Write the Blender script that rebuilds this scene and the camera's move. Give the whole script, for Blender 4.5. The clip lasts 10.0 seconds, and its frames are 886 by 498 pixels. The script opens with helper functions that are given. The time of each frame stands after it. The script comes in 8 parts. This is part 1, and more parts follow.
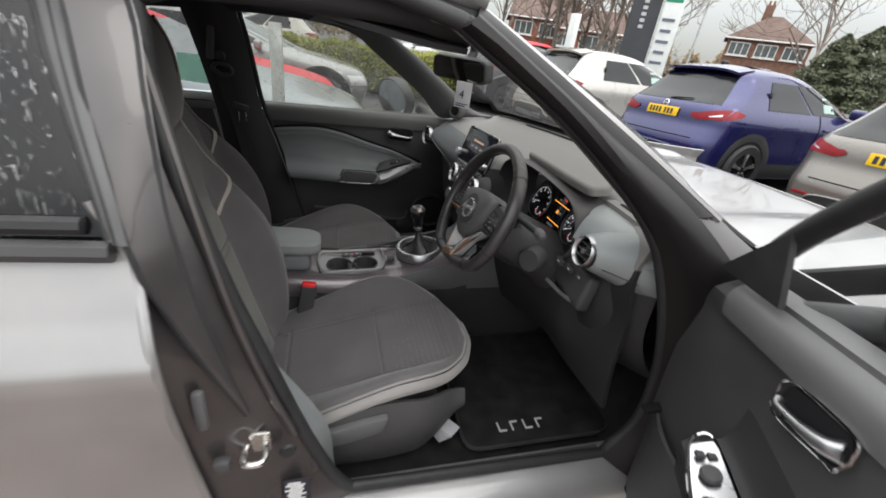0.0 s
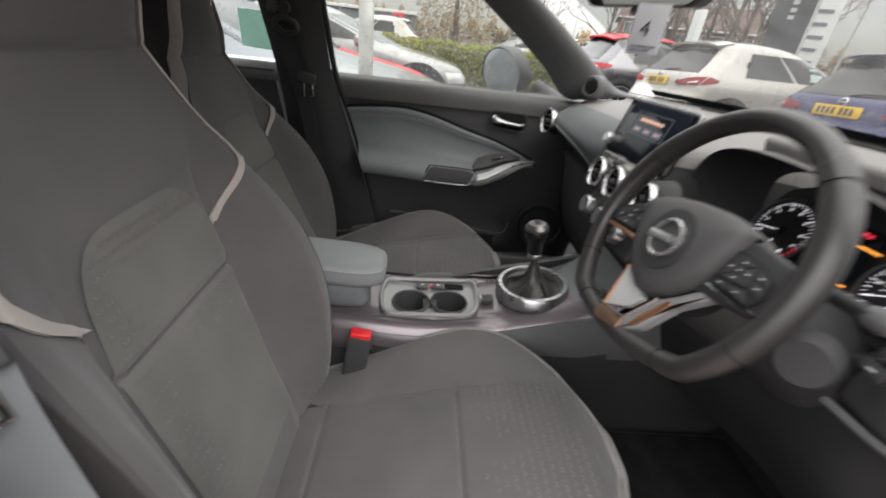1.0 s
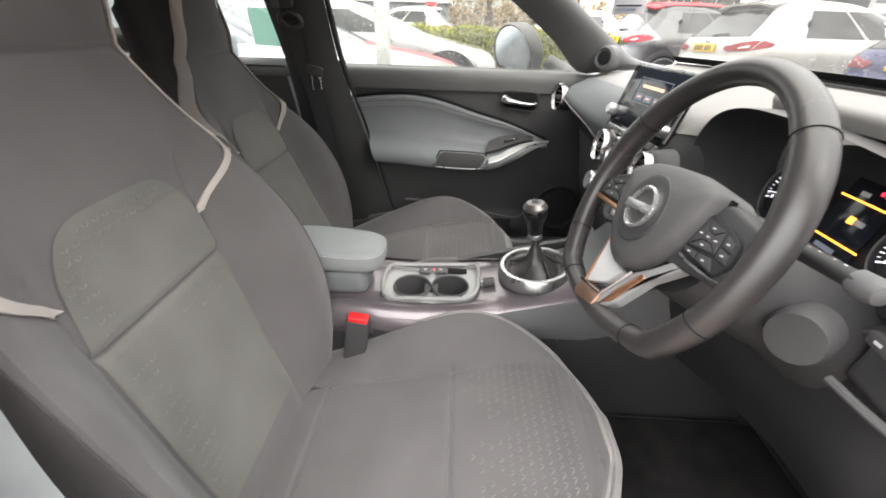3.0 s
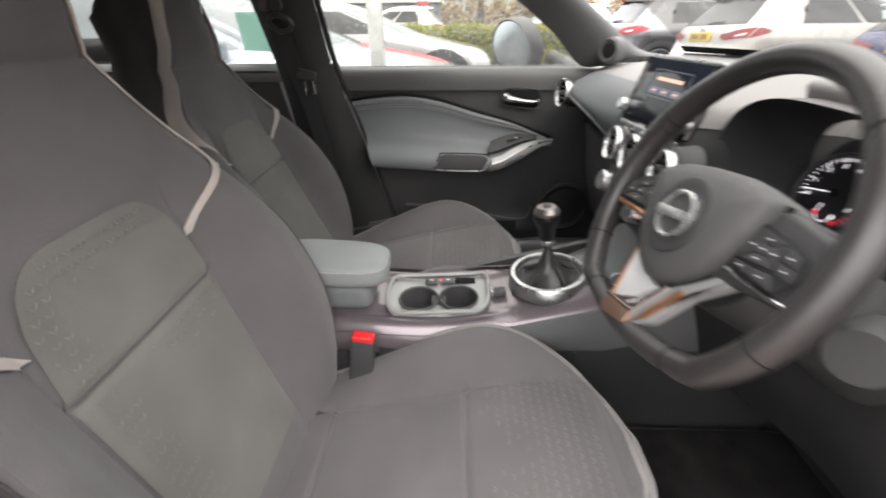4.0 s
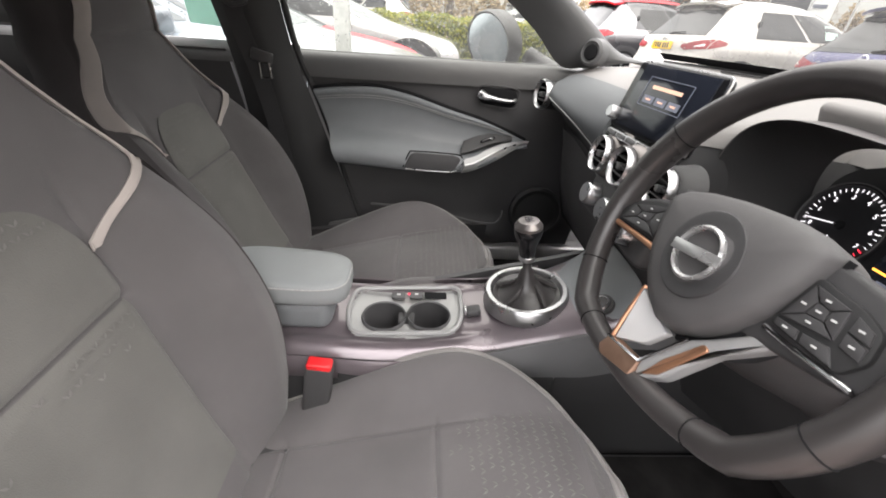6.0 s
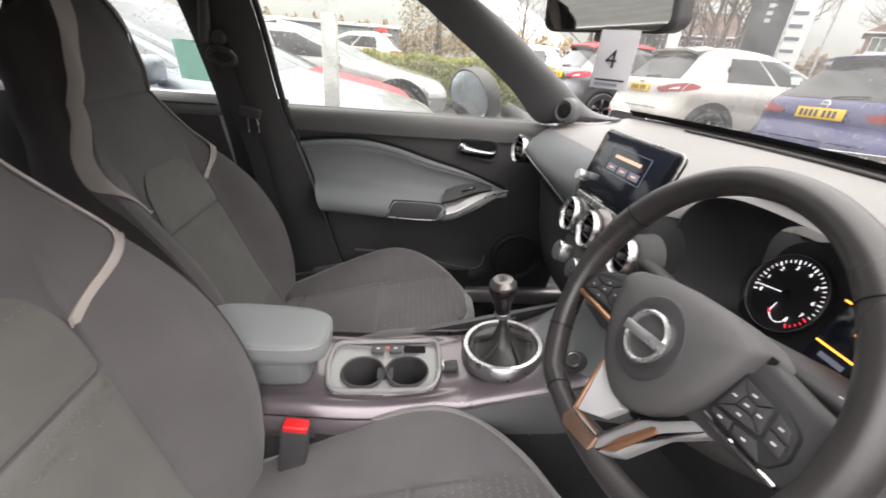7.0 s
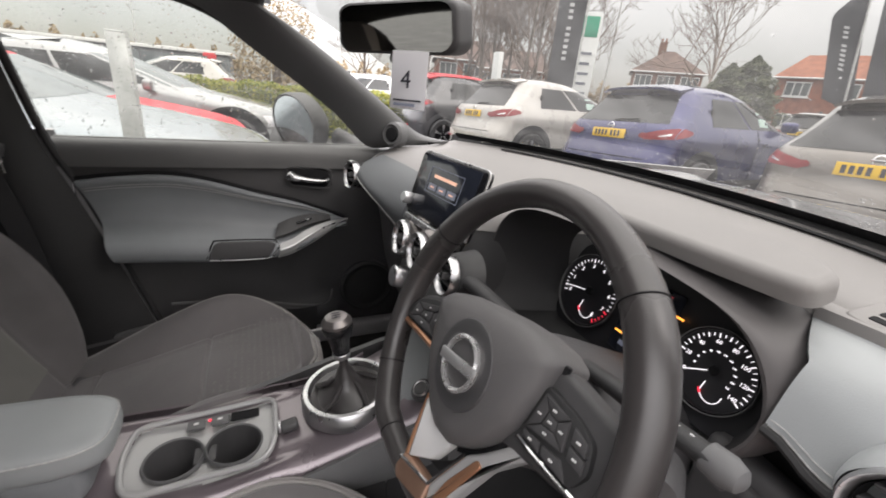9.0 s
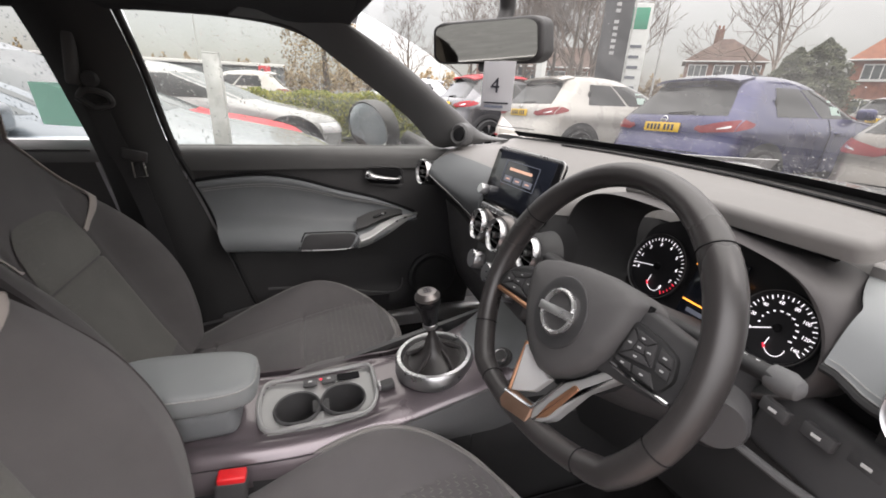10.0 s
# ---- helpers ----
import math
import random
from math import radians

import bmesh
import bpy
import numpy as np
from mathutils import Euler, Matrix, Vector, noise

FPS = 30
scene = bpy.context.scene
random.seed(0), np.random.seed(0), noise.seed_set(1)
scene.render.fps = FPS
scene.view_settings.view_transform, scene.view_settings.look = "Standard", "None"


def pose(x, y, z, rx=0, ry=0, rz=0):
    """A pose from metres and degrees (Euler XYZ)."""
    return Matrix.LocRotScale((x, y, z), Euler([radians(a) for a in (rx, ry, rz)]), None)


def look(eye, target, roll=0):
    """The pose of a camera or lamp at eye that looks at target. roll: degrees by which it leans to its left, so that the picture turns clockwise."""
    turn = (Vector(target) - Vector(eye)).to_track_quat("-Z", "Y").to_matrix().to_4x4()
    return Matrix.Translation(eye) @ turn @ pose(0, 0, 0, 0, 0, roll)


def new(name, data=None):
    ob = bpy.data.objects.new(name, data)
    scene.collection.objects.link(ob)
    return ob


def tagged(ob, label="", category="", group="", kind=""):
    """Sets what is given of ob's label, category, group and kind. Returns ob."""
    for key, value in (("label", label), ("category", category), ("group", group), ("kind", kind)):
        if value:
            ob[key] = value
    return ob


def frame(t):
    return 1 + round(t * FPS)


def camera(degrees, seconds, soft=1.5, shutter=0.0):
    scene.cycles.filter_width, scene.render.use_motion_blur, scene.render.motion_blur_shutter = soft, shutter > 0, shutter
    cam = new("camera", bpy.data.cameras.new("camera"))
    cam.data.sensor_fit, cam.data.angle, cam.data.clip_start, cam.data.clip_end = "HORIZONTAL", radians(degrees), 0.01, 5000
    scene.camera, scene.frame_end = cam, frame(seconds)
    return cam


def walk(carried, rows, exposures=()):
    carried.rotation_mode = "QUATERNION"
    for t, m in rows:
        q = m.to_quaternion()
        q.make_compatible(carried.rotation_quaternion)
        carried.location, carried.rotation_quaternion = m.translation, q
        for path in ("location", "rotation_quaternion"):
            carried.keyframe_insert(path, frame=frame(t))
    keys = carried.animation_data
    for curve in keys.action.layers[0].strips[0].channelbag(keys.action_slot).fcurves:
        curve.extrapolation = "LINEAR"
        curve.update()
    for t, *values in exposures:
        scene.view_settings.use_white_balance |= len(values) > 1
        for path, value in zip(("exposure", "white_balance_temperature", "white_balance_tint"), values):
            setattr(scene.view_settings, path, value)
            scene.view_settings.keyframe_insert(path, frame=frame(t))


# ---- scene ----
cam = camera(94.1, 10.0, soft=1.7, shutter=0.35)
PATH = [
    (0, (0.018, -1.385, 1.379), (0.554, 0.319, 0.481), 7.9),
    (0.5, (0.074, -1.151, 1.323), (0.58, 0.558, 0.416), 12.2),
    (1, (0.053, -0.867, 1.187), (0.197, 0.905, 0.27), 6.7),
    (1.5, (0.017, -0.744, 1.045), (0.087, 0.828, -0.188), 6.6),
    (2, (0.063, -0.77, 1.06), (0.077, 0.796, -0.183), 6.3),
    (2.5, (0.122, -0.868, 1.139), (0.014, 0.839, 0.102), 2.7),
    (3.8, (0.18, -0.865, 1.188), (0.229, 0.894, 0.237), -0.4),
    (4, (0.143, -0.809, 1.171), (0.083, 0.937, 0.197), -0.5),
    (4.5, (0.1, -0.726, 1.169), (-0.084, 0.997, 0.17), -0.6),
    (5, (0.126, -0.703, 1.147), (0.117, 0.996, 0.091), 1.1),
    (5.2, (0.162, -0.707, 1.143), (0.328, 0.991, 0.1), 3.5),
    (6.3, (0.104, -0.701, 1.196), (0.221, 1.048, 0.233), 4.3),
    (6.5, (0.099, -0.696, 1.224), (0.22, 1.072, 0.297), 4.4),
    (7, (0.142, -0.703, 1.229), (0.314, 1.088, 0.357), 4.7),
    (7.5, (0.198, -0.66, 1.223), (0.695, 1.124, 0.469), 3.0),
    (8, (0.248, -0.66, 1.228), (1.078, 1.03, 0.552), 3.5),
    (8.5, (0.253, -0.653, 1.228), (1.118, 1.022, 0.56), 3.7),
    (9, (0.227, -0.666, 1.222), (1.014, 1.029, 0.51), 5.2),
    (9.5, (0.172, -0.691, 1.215), (0.815, 1.044, 0.457), 5.1),
    (10, (0.115, -0.748, 1.222), (0.709, 1.022, 0.503), 2.6),
]
EXPOSURES = [(0.0, 0.42, 6500, 8), (0.5, 0.62, 6450, 8), (1.0, 1.06, 6600, 11), (1.5, 1.56, 6700, 12), (2.0, 1.88, 6700, 11), (2.5, 2.04, 6700, 10), (4.0, 1.72, 6700, 12), (4.5, 1.74, 6700, 13), (5.0, 1.84, 6700, 13), (6.5, 1.78, 6700, 13), (7.5, 1.54, 6700, 14), (8.5, 1.18, 6700, 14), (10.0, 1.22, 6700, 15)]
walk(cam, [(t, look(eye, target, roll)) for t, eye, target, roll in PATH], EXPOSURES)

# ---- world, sun ----
world = bpy.data.worlds.new("overcast_world")
scene.world = world
world.use_nodes = True
wn, wl = world.node_tree.nodes, world.node_tree.links
wn.clear()
w_out = wn.new("ShaderNodeOutputWorld")
w_sky = wn.new("ShaderNodeTexSky")
w_sky.sky_type, w_sky.sun_disc = "NISHITA", False
w_sky.sun_elevation, w_sky.sun_rotation = radians(28), radians(150)
w_skybg = wn.new("ShaderNodeBackground")
w_skybg.inputs["Strength"].default_value = 0.02
wl.new(w_sky.outputs[0], w_skybg.inputs[0])
# the cloud layer: pale grey, a little brighter overhead, soft patches
w_tc = wn.new("ShaderNodeTexCoord")
w_noise = wn.new("ShaderNodeTexNoise")
w_noise.inputs["Scale"].default_value, w_noise.inputs["Detail"].default_value = 2.2, 5.0
wl.new(w_tc.outputs["Generated"], w_noise.inputs["Vector"])
w_ramp = wn.new("ShaderNodeValToRGB")
w_ramp.color_ramp.elements[0].position, w_ramp.color_ramp.elements[1].position = 0.3, 0.75
w_ramp.color_ramp.elements[0].color = (0.86, 0.87, 0.88, 1)
w_ramp.color_ramp.elements[1].color = (1.0, 0.99, 0.97, 1)
wl.new(w_noise.outputs["Fac"], w_ramp.inputs[0])
w_cloud = wn.new("ShaderNodeBackground")
# an overcast sky is about three times as bright overhead as at the horizon
w_sep = wn.new("ShaderNodeSeparateXYZ")
w_grad = wn.new("ShaderNodeMapRange")
w_grad.inputs[3].default_value, w_grad.inputs[4].default_value = 0.30, 3.1
wl.new(w_tc.outputs["Generated"], w_sep.inputs[0])
wl.new(w_sep.outputs[2], w_grad.inputs[0])
wl.new(w_grad.outputs[0], w_cloud.inputs["Strength"])
wl.new(w_ramp.outputs[0], w_cloud.inputs[0])
w_add = wn.new("ShaderNodeAddShader")
wl.new(w_skybg.outputs[0], w_add.inputs[0])
wl.new(w_cloud.outputs[0], w_add.inputs[1])
wl.new(w_add.outputs[0], w_out.inputs[0])

sun_data = bpy.data.lights.new("sun", "SUN")
sun_data.energy, sun_data.angle, sun_data.color = 0.45, radians(30), (1.0, 0.97, 0.92)
sun = new("sun", sun_data)
sun.matrix_world = look((0, 0, 20), (-6, 10, 8))

# ---- materials ----
def mat(name, color, rough=0.5, metal=0.0, spec=0.5, grain=0.0, grain_scale=400.0, vary=0.0, vary_scale=6.0,
        coat=0.0, sheen=0.0, emit=0.0, dirt=None, rough_vary=0.0, per_object=0.0, coat_rough=0.05):
    """A Principled material with colour variation at a large scale and relief at a small one, in metres."""
    m = bpy.data.materials.new(name)
    m.use_nodes = True
    n, l = m.node_tree.nodes, m.node_tree.links
    b = n["Principled BSDF"]
    b.inputs["Base Color"].default_value = (*color, 1)
    b.inputs["Roughness"].default_value = rough
    b.inputs["Metallic"].default_value = metal
    b.inputs["Specular IOR Level"].default_value = spec
    b.inputs["Coat Weight"].default_value = coat
    b.inputs["Coat Roughness"].default_value = coat_rough
    b.inputs["Sheen Weight"].default_value = sheen
    if emit:
        b.inputs["Emission Color"].default_value = (*color, 1)
        b.inputs["Emission Strength"].default_value = emit
    tc = n.new("ShaderNodeTexCoord")
    if vary or rough_vary:
        big = n.new("ShaderNodeTexNoise")
        big.inputs["Scale"].default_value, big.inputs["Detail"].default_value = vary_scale, 6.0
        l.new(tc.outputs["Object"], big.inputs["Vector"])
        if vary:
            mix = n.new("ShaderNodeMix")
            mix.data_type, mix.blend_type = "RGBA", "MIX"
            dark = dirt or tuple(c * (1 - vary) for c in color)
            lite = tuple(min(1.0, c * (1 + vary * 0.7)) for c in color)
            mix.inputs[6].default_value = (*dark, 1)
            mix.inputs[7].default_value = (*lite, 1)
            mr = n.new("ShaderNodeMapRange")
            mr.inputs[1].default_value, mr.inputs[2].default_value = 0.3, 0.7
            l.new(big.outputs["Fac"], mr.inputs[0])
            l.new(mr.outputs[0], mix.inputs[0])
            col = mix.outputs[2]
            if per_object:
                oi = n.new("ShaderNodeObjectInfo")
                hsv = n.new("ShaderNodeHueSaturation")
                m2 = n.new("ShaderNodeMapRange")
                m2.inputs[3].default_value, m2.inputs[4].default_value = 1 - per_object, 1 + per_object
                l.new(oi.outputs["Random"], m2.inputs[0])
                l.new(m2.outputs[0], hsv.inputs["Value"])
                l.new(col, hsv.inputs["Color"])
                col = hsv.outputs[0]
            l.new(col, b.inputs["Base Color"])
        if rough_vary:
            mr2 = n.new("ShaderNodeMapRange")
            mr2.inputs[1].default_value, mr2.inputs[2].default_value = 0.3, 0.7
            mr2.inputs[3].default_value, mr2.inputs[4].default_value = max(0.02, rough - rough_vary), rough + rough_vary
            l.new(big.outputs["Fac"], mr2.inputs[0])
            l.new(mr2.outputs[0], b.inputs["Roughness"])
    if grain:
        fine = n.new("ShaderNodeTexNoise")
        fine.inputs["Scale"].default_value, fine.inputs["Detail"].default_value = grain_scale, 3.0
        l.new(tc.outputs["Object"], fine.inputs["Vector"])
        bump = n.new("ShaderNodeBump")
        bump.inputs["Strength"].default_value, bump.inputs["Distance"].default_value = grain, 0.001
        l.new(fine.outputs["Fac"], bump.inputs["Height"])
        l.new(bump.outputs[0], b.inputs["Normal"])
    return m


def cloth(name, color, weave=900.0, marks=False, vary=0.12):
    """Knitted seat cloth: a fine two-way weave; marks: the pressed diamond pattern, fading in and out."""
    m = mat(name, color, rough=0.92, spec=0.2, sheen=0.25, vary=vary, vary_scale=9.0)
    n, l = m.node_tree.nodes, m.node_tree.links
    b = n["Principled BSDF"]
    tc = n.new("ShaderNodeTexCoord")
    chk = n.new("ShaderNodeTexVoronoi")
    chk.inputs["Scale"].default_value = weave
    l.new(tc.outputs["Object"], chk.inputs["Vector"])
    bump = n.new("ShaderNodeBump")
    bump.inputs["Strength"].default_value, bump.inputs["Distance"].default_value = 0.5, 0.0006
    l.new(chk.outputs["Distance"], bump.inputs["Height"])
    last = bump
    l.new(last.outputs[0], b.inputs["Normal"])
    return m


def glass(name, tint=(1, 1, 1), gloss=0.05, ior=1.45):
    m = bpy.data.materials.new(name)
    m.use_nodes = True
    n, l = m.node_tree.nodes, m.node_tree.links
    n.clear()
    out = n.new("ShaderNodeOutputMaterial")
    tr = n.new("ShaderNodeBsdfTransparent")
    tr.inputs[0].default_value = (*tint, 1)
    gl = n.new("ShaderNodeBsdfGlossy")
    gl.inputs["Roughness"].default_value = gloss
    lw = n.new("ShaderNodeLayerWeight")
    lw.inputs["Blend"].default_value = 0.5
    pw = n.new("ShaderNodeMath")
    pw.operation = "POWER"
    pw.inputs[1].default_value = 5.0
    l.new(lw.outputs["Facing"], pw.inputs[0])
    mr = n.new("ShaderNodeMapRange")
    mr.inputs[3].default_value, mr.inputs[4].default_value = ((ior - 1) / (ior + 1)) ** 2 * 1.4, 0.8
    l.new(pw.outputs[0], mr.inputs[0])
    mx = n.new("ShaderNodeMixShader")
    l.new(mr.outputs[0], mx.inputs[0])
    l.new(tr.outputs[0], mx.inputs[1])
    l.new(gl.outputs[0], mx.inputs[2])
    l.new(mx.outputs[0], out.inputs[0])
    return m


M = {}
M["cloth"] = cloth("seat_cloth_charcoal", (0.119, 0.112, 0.114))
M["cloth_panel"] = cloth("seat_cloth_grey_green", (0.146, 0.143, 0.134), weave=700)
# sides of the seat backs, about half as bright as the charcoal
M["cloth_side"] = cloth("seat_cloth_dark", (0.058, 0.051, 0.052))
M["cloth_light"] = cloth("seat_cloth_pale", (0.46, 0.415, 0.39))
M["cloth_band"] = cloth("seat_cloth_band", (0.27, 0.255, 0.25))
M["cloth_mark"] = mat("pressed_mark", (0.185, 0.178, 0.172), rough=0.7, spec=0.3, grain=0.3, grain_scale=1500, vary=0.25, vary_scale=60)
M["stitch"] = mat("stitch_grey", (0.36, 0.36, 0.36), rough=0.8, vary=0.2, vary_scale=200)
M["plastic"] = mat("plastic_charcoal", (0.052, 0.051, 0.053), rough=0.48, grain=0.35, grain_scale=1800, vary=0.15, rough_vary=0.08)
M["plastic_mid"] = mat("plastic_grey", (0.10, 0.10, 0.102), rough=0.55, grain=0.4, grain_scale=1500, vary=0.12, rough_vary=0.06)
M["hub_plastic"] = mat("airbag_cover_plastic", (0.095, 0.092, 0.093), rough=0.5, grain=0.4, grain_scale=1500, vary=0.12, rough_vary=0.06)
M["plastic_deep"] = mat("plastic_black", (0.022, 0.022, 0.023), rough=0.6, grain=0.35, grain_scale=1600, vary=0.15)
M["dash_top"] = mat("dash_soft_grey", (0.19, 0.182, 0.177), rough=0.6, grain=0.5, grain_scale=1200, vary=0.1, rough_vary=0.07)
M["door_top"] = mat("door_top_grey", (0.12, 0.12, 0.12), rough=0.42, grain=0.4, grain_scale=1300, vary=0.1, rough_vary=0.06)
M["dash_lip"] = mat("dash_lip_grey", (0.072, 0.067, 0.068), rough=0.55, grain=0.4, grain_scale=1300, vary=0.1, rough_vary=0.06)
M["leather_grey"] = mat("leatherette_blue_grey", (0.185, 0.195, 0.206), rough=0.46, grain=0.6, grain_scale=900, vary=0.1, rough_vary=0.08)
# darker copy of the blue-grey: shade put into the dashboard band's colour
M["leather_grey_shaded"] = mat("leatherette_blue_grey_shaded", (0.105, 0.111, 0.116), rough=0.62, spec=0.3, grain=0.5, grain_scale=900, vary=0.1, rough_vary=0.08)
# pale armrest lid; on the dashboard end, door light put into the colour
M["leather_pale"] = mat("leatherette_pale_lit_grey", (0.27, 0.285, 0.29), rough=0.46, grain=0.22, grain_scale=900, vary=0.1, rough_vary=0.08)
M["leather_black"] = mat("wheel_leather", (0.034, 0.031, 0.031), rough=0.34, coat=0.35, coat_rough=0.3, grain=0.22, grain_scale=1100, vary=0.2, rough_vary=0.1)
M["black_gloss"] = mat("black_gloss", (0.008, 0.008, 0.009), rough=0.12, spec=0.5)
M["black_matte"] = mat("black_matte", (0.008, 0.008, 0.009), rough=0.8, spec=0.2)
M["rubber"] = mat("rubber_seal", (0.022, 0.022, 0.023), rough=0.6, grain=0.3, grain_scale=900, vary=0.3, vary_scale=20)
M["chrome"] = mat("chrome", (0.75, 0.75, 0.76), rough=0.09, metal=1.0, rough_vary=0.04, vary_scale=30)
M["satin"] = mat("satin_silver", (0.55, 0.55, 0.56), rough=0.3, metal=1.0, rough_vary=0.06, vary_scale=30)
# paler, less metallic satin: reflected sky put into the lower spoke's colour
M["satin_sheen"] = mat("satin_silver_painted_sheen", (0.66, 0.66, 0.66), rough=0.38, metal=0.25, rough_vary=0.06, vary_scale=30)
M["badge"] = mat("badge_metal", (0.55, 0.55, 0.55), rough=0.28, metal=0.75, rough_vary=0.05, vary_scale=40)
M["copper_dark"] = mat("copper_dark", (0.40, 0.25, 0.18), rough=0.38, metal=0.8, vary=0.15, vary_scale=30)
M["satin_dark"] = mat("satin_dark", (0.20, 0.185, 0.18), rough=0.32, metal=0.85, rough_vary=0.06, vary_scale=30)
M["copper"] = mat("copper_edge", (0.68, 0.36, 0.22), rough=0.32, metal=0.9, vary=0.1, vary_scale=30)
M["console"] = mat("console_plum_grey", (0.165, 0.140, 0.153), rough=0.30, metal=0.5, coat=0.6, vary=0.1, rough_vary=0.05)
M["tray"] = mat("tray_satin_grey", (0.36, 0.36, 0.36), rough=0.38, metal=0.3, grain=0.2, grain_scale=1500, vary=0.08, rough_vary=0.05)
M["carpet"] = mat("carpet_black", (0.018, 0.017, 0.017), rough=0.98, spec=0.1, grain=1.0, grain_scale=700, vary=0.4, vary_scale=15)
M["lining"] = mat("roof_lining", (0.05, 0.05, 0.052), rough=0.95, spec=0.1, grain=0.6, grain_scale=900, vary=0.1)
M["red"] = mat("buckle_red", (0.75, 0.02, 0.025), rough=0.4, vary=0.15, vary_scale=40)
# driver's webbing, paled: skylight and sheen put into its colour
M["belt"] = mat("belt_webbing_lit", (0.185, 0.193, 0.20), rough=0.55, spec=0.45, grain=0.6, grain_scale=1400, vary=0.15)
M["screen"] = mat("screen_glass", (0.012, 0.014, 0.02), rough=0.1, spec=0.6)
M["ui"] = mat("screen_ui", (0.55, 0.33, 0.24), rough=0.5, emit=0.45)
M["ui_dim"] = mat("screen_ui_dim", (0.10, 0.11, 0.14), rough=0.5, emit=0.3)
M["dial_white"] = mat("dial_white", (0.85, 0.83, 0.88), rough=0.5, emit=0.5)
M["dial_red"] = mat("dial_red", (0.75, 0.03, 0.06), rough=0.5, emit=0.6)
M["dial_orange"] = mat("dial_orange", (0.95, 0.35, 0.05), rough=0.5, emit=1.0)
M["dial_face"] = mat("dial_face", (0.01, 0.01, 0.012), rough=0.5)
M["print_white"] = mat("print_white", (0.6, 0.6, 0.6), rough=0.6)
M["paper"] = mat("paper", (0.70, 0.70, 0.72), rough=0.7, vary=0.04)
M["belt_dark"] = mat("belt_webbing_black", (0.03, 0.03, 0.032), rough=0.6, spec=0.4, grain=0.6, grain_scale=1400, vary=0.15)
M["paper_teal"] = mat("paper_teal", (0.72, 0.93, 0.86), rough=0.6, vary=0.06)
for sheet_mat in (M["paper"], M["paper_teal"]):
    # thin paper lets light through
    nn_, ll_ = sheet_mat.node_tree.nodes, sheet_mat.node_tree.links
    thin = nn_.new("ShaderNodeBsdfTranslucent")
    thin.inputs[0].default_value = nn_["Principled BSDF"].inputs["Base Color"].default_value
    mixs = nn_.new("ShaderNodeMixShader")
    mixs.inputs[0].default_value = 0.5
    ll_.new(nn_["Principled BSDF"].outputs[0], mixs.inputs[1])
    ll_.new(thin.outputs[0], mixs.inputs[2])
    ll_.new(mixs.outputs[0], nn_["Material Output"].inputs[0])
M["ink"] = mat("ink", (0.02, 0.02, 0.03), rough=0.6)
M["paint_gun"] = mat("paint_gun_metallic", (0.34, 0.332, 0.332), rough=0.40, metal=0.55, coat=1.0, coat_rough=0.03, grain=0.1, grain_scale=2500, vary=0.1, rough_vary=0.08)
# near-black: the shade on door shuts and windscreen pillar put into the colour
M["paint_shut_shaded"] = mat("paint_door_shut_shaded", (0.010, 0.0085, 0.009), rough=0.45, metal=0.0, spec=0.25, coat=0.05, vary=0.2, rough_vary=0.08)
# shaded copy of the gun-metallic body paint for the pillar jambs
M["paint_gun_shaded"] = mat("paint_gun_metallic_shaded", (0.085, 0.078, 0.079), rough=0.33, metal=0.55, coat=0.6, vary=0.2, rough_vary=0.08)
M["glass"] = glass("clear_glass", (0.97, 0.985, 0.98))
M["glass_wet"] = glass("wet_glass", (0.52, 0.53, 0.495), 0.08)
M["glass_tint"] = glass("tinted_glass", (0.09, 0.09, 0.1), 0.02)
M["glass_rear"] = glass("privacy_glass", (0.50, 0.50, 0.49), 0.02)
M["mirror"] = mat("mirror_silver", (0.85, 0.86, 0.86), rough=0.02, metal=1.0)
M["mirror_dim"] = mat("mirror_silver_dimming", (0.6, 0.6, 0.56), rough=0.03, metal=1.0)
M["steel"] = mat("steel_bright", (0.6, 0.59, 0.57), rough=0.25, metal=1.0, rough_vary=0.1, vary_scale=40)
M["mat_print"] = mat("mat_embroidery", (0.5, 0.49, 0.48), rough=0.8, grain=0.6, grain_scale=900, vary=0.15, vary_scale=60)

M["glass_screen"] = glass("windscreen_glass", (0.47, 0.473, 0.455), 0.03)
# thin uneven film scatters a little light: door's water, painted haze on the windscreen
for pane_mat, film_least, film_most in ((M["glass_wet"], 0.02, 0.08), (M["glass_screen"], 0.012, 0.035)):
    wn_, wl_ = pane_mat.node_tree.nodes, pane_mat.node_tree.links
    film = wn_.new("ShaderNodeBsdfTranslucent")
    film.inputs[0].default_value = (0.9, 0.9, 0.9, 1)
    fno = wn_.new("ShaderNodeTexNoise")
    fno.inputs["Scale"].default_value, fno.inputs["Detail"].default_value = 14.0, 8.0
    ftc = wn_.new("ShaderNodeTexCoord")
    fmr = wn_.new("ShaderNodeMapRange")
    fmr.inputs[1].default_value, fmr.inputs[2].default_value, fmr.inputs[3].default_value, fmr.inputs[4].default_value = 0.35, 0.75, film_least, film_most
    fmx = wn_.new("ShaderNodeMixShader")
    wl_.new(ftc.outputs["Object"], fno.inputs["Vector"])
    wl_.new(fno.outputs["Fac"], fmr.inputs[0])
    wl_.new(fmr.outputs[0], fmx.inputs[0])
    fout = next(n for n in wn_ if n.type == "OUTPUT_MATERIAL")
    wl_.new(fout.inputs[0].links[0].from_socket, fmx.inputs[1])
    wl_.new(film.outputs[0], fmx.inputs[2])
    wl_.new(fmx.outputs[0], fout.inputs[0])

# ---- building tools ----
CABIN = Vector((0.15, -0.45, 1.0))


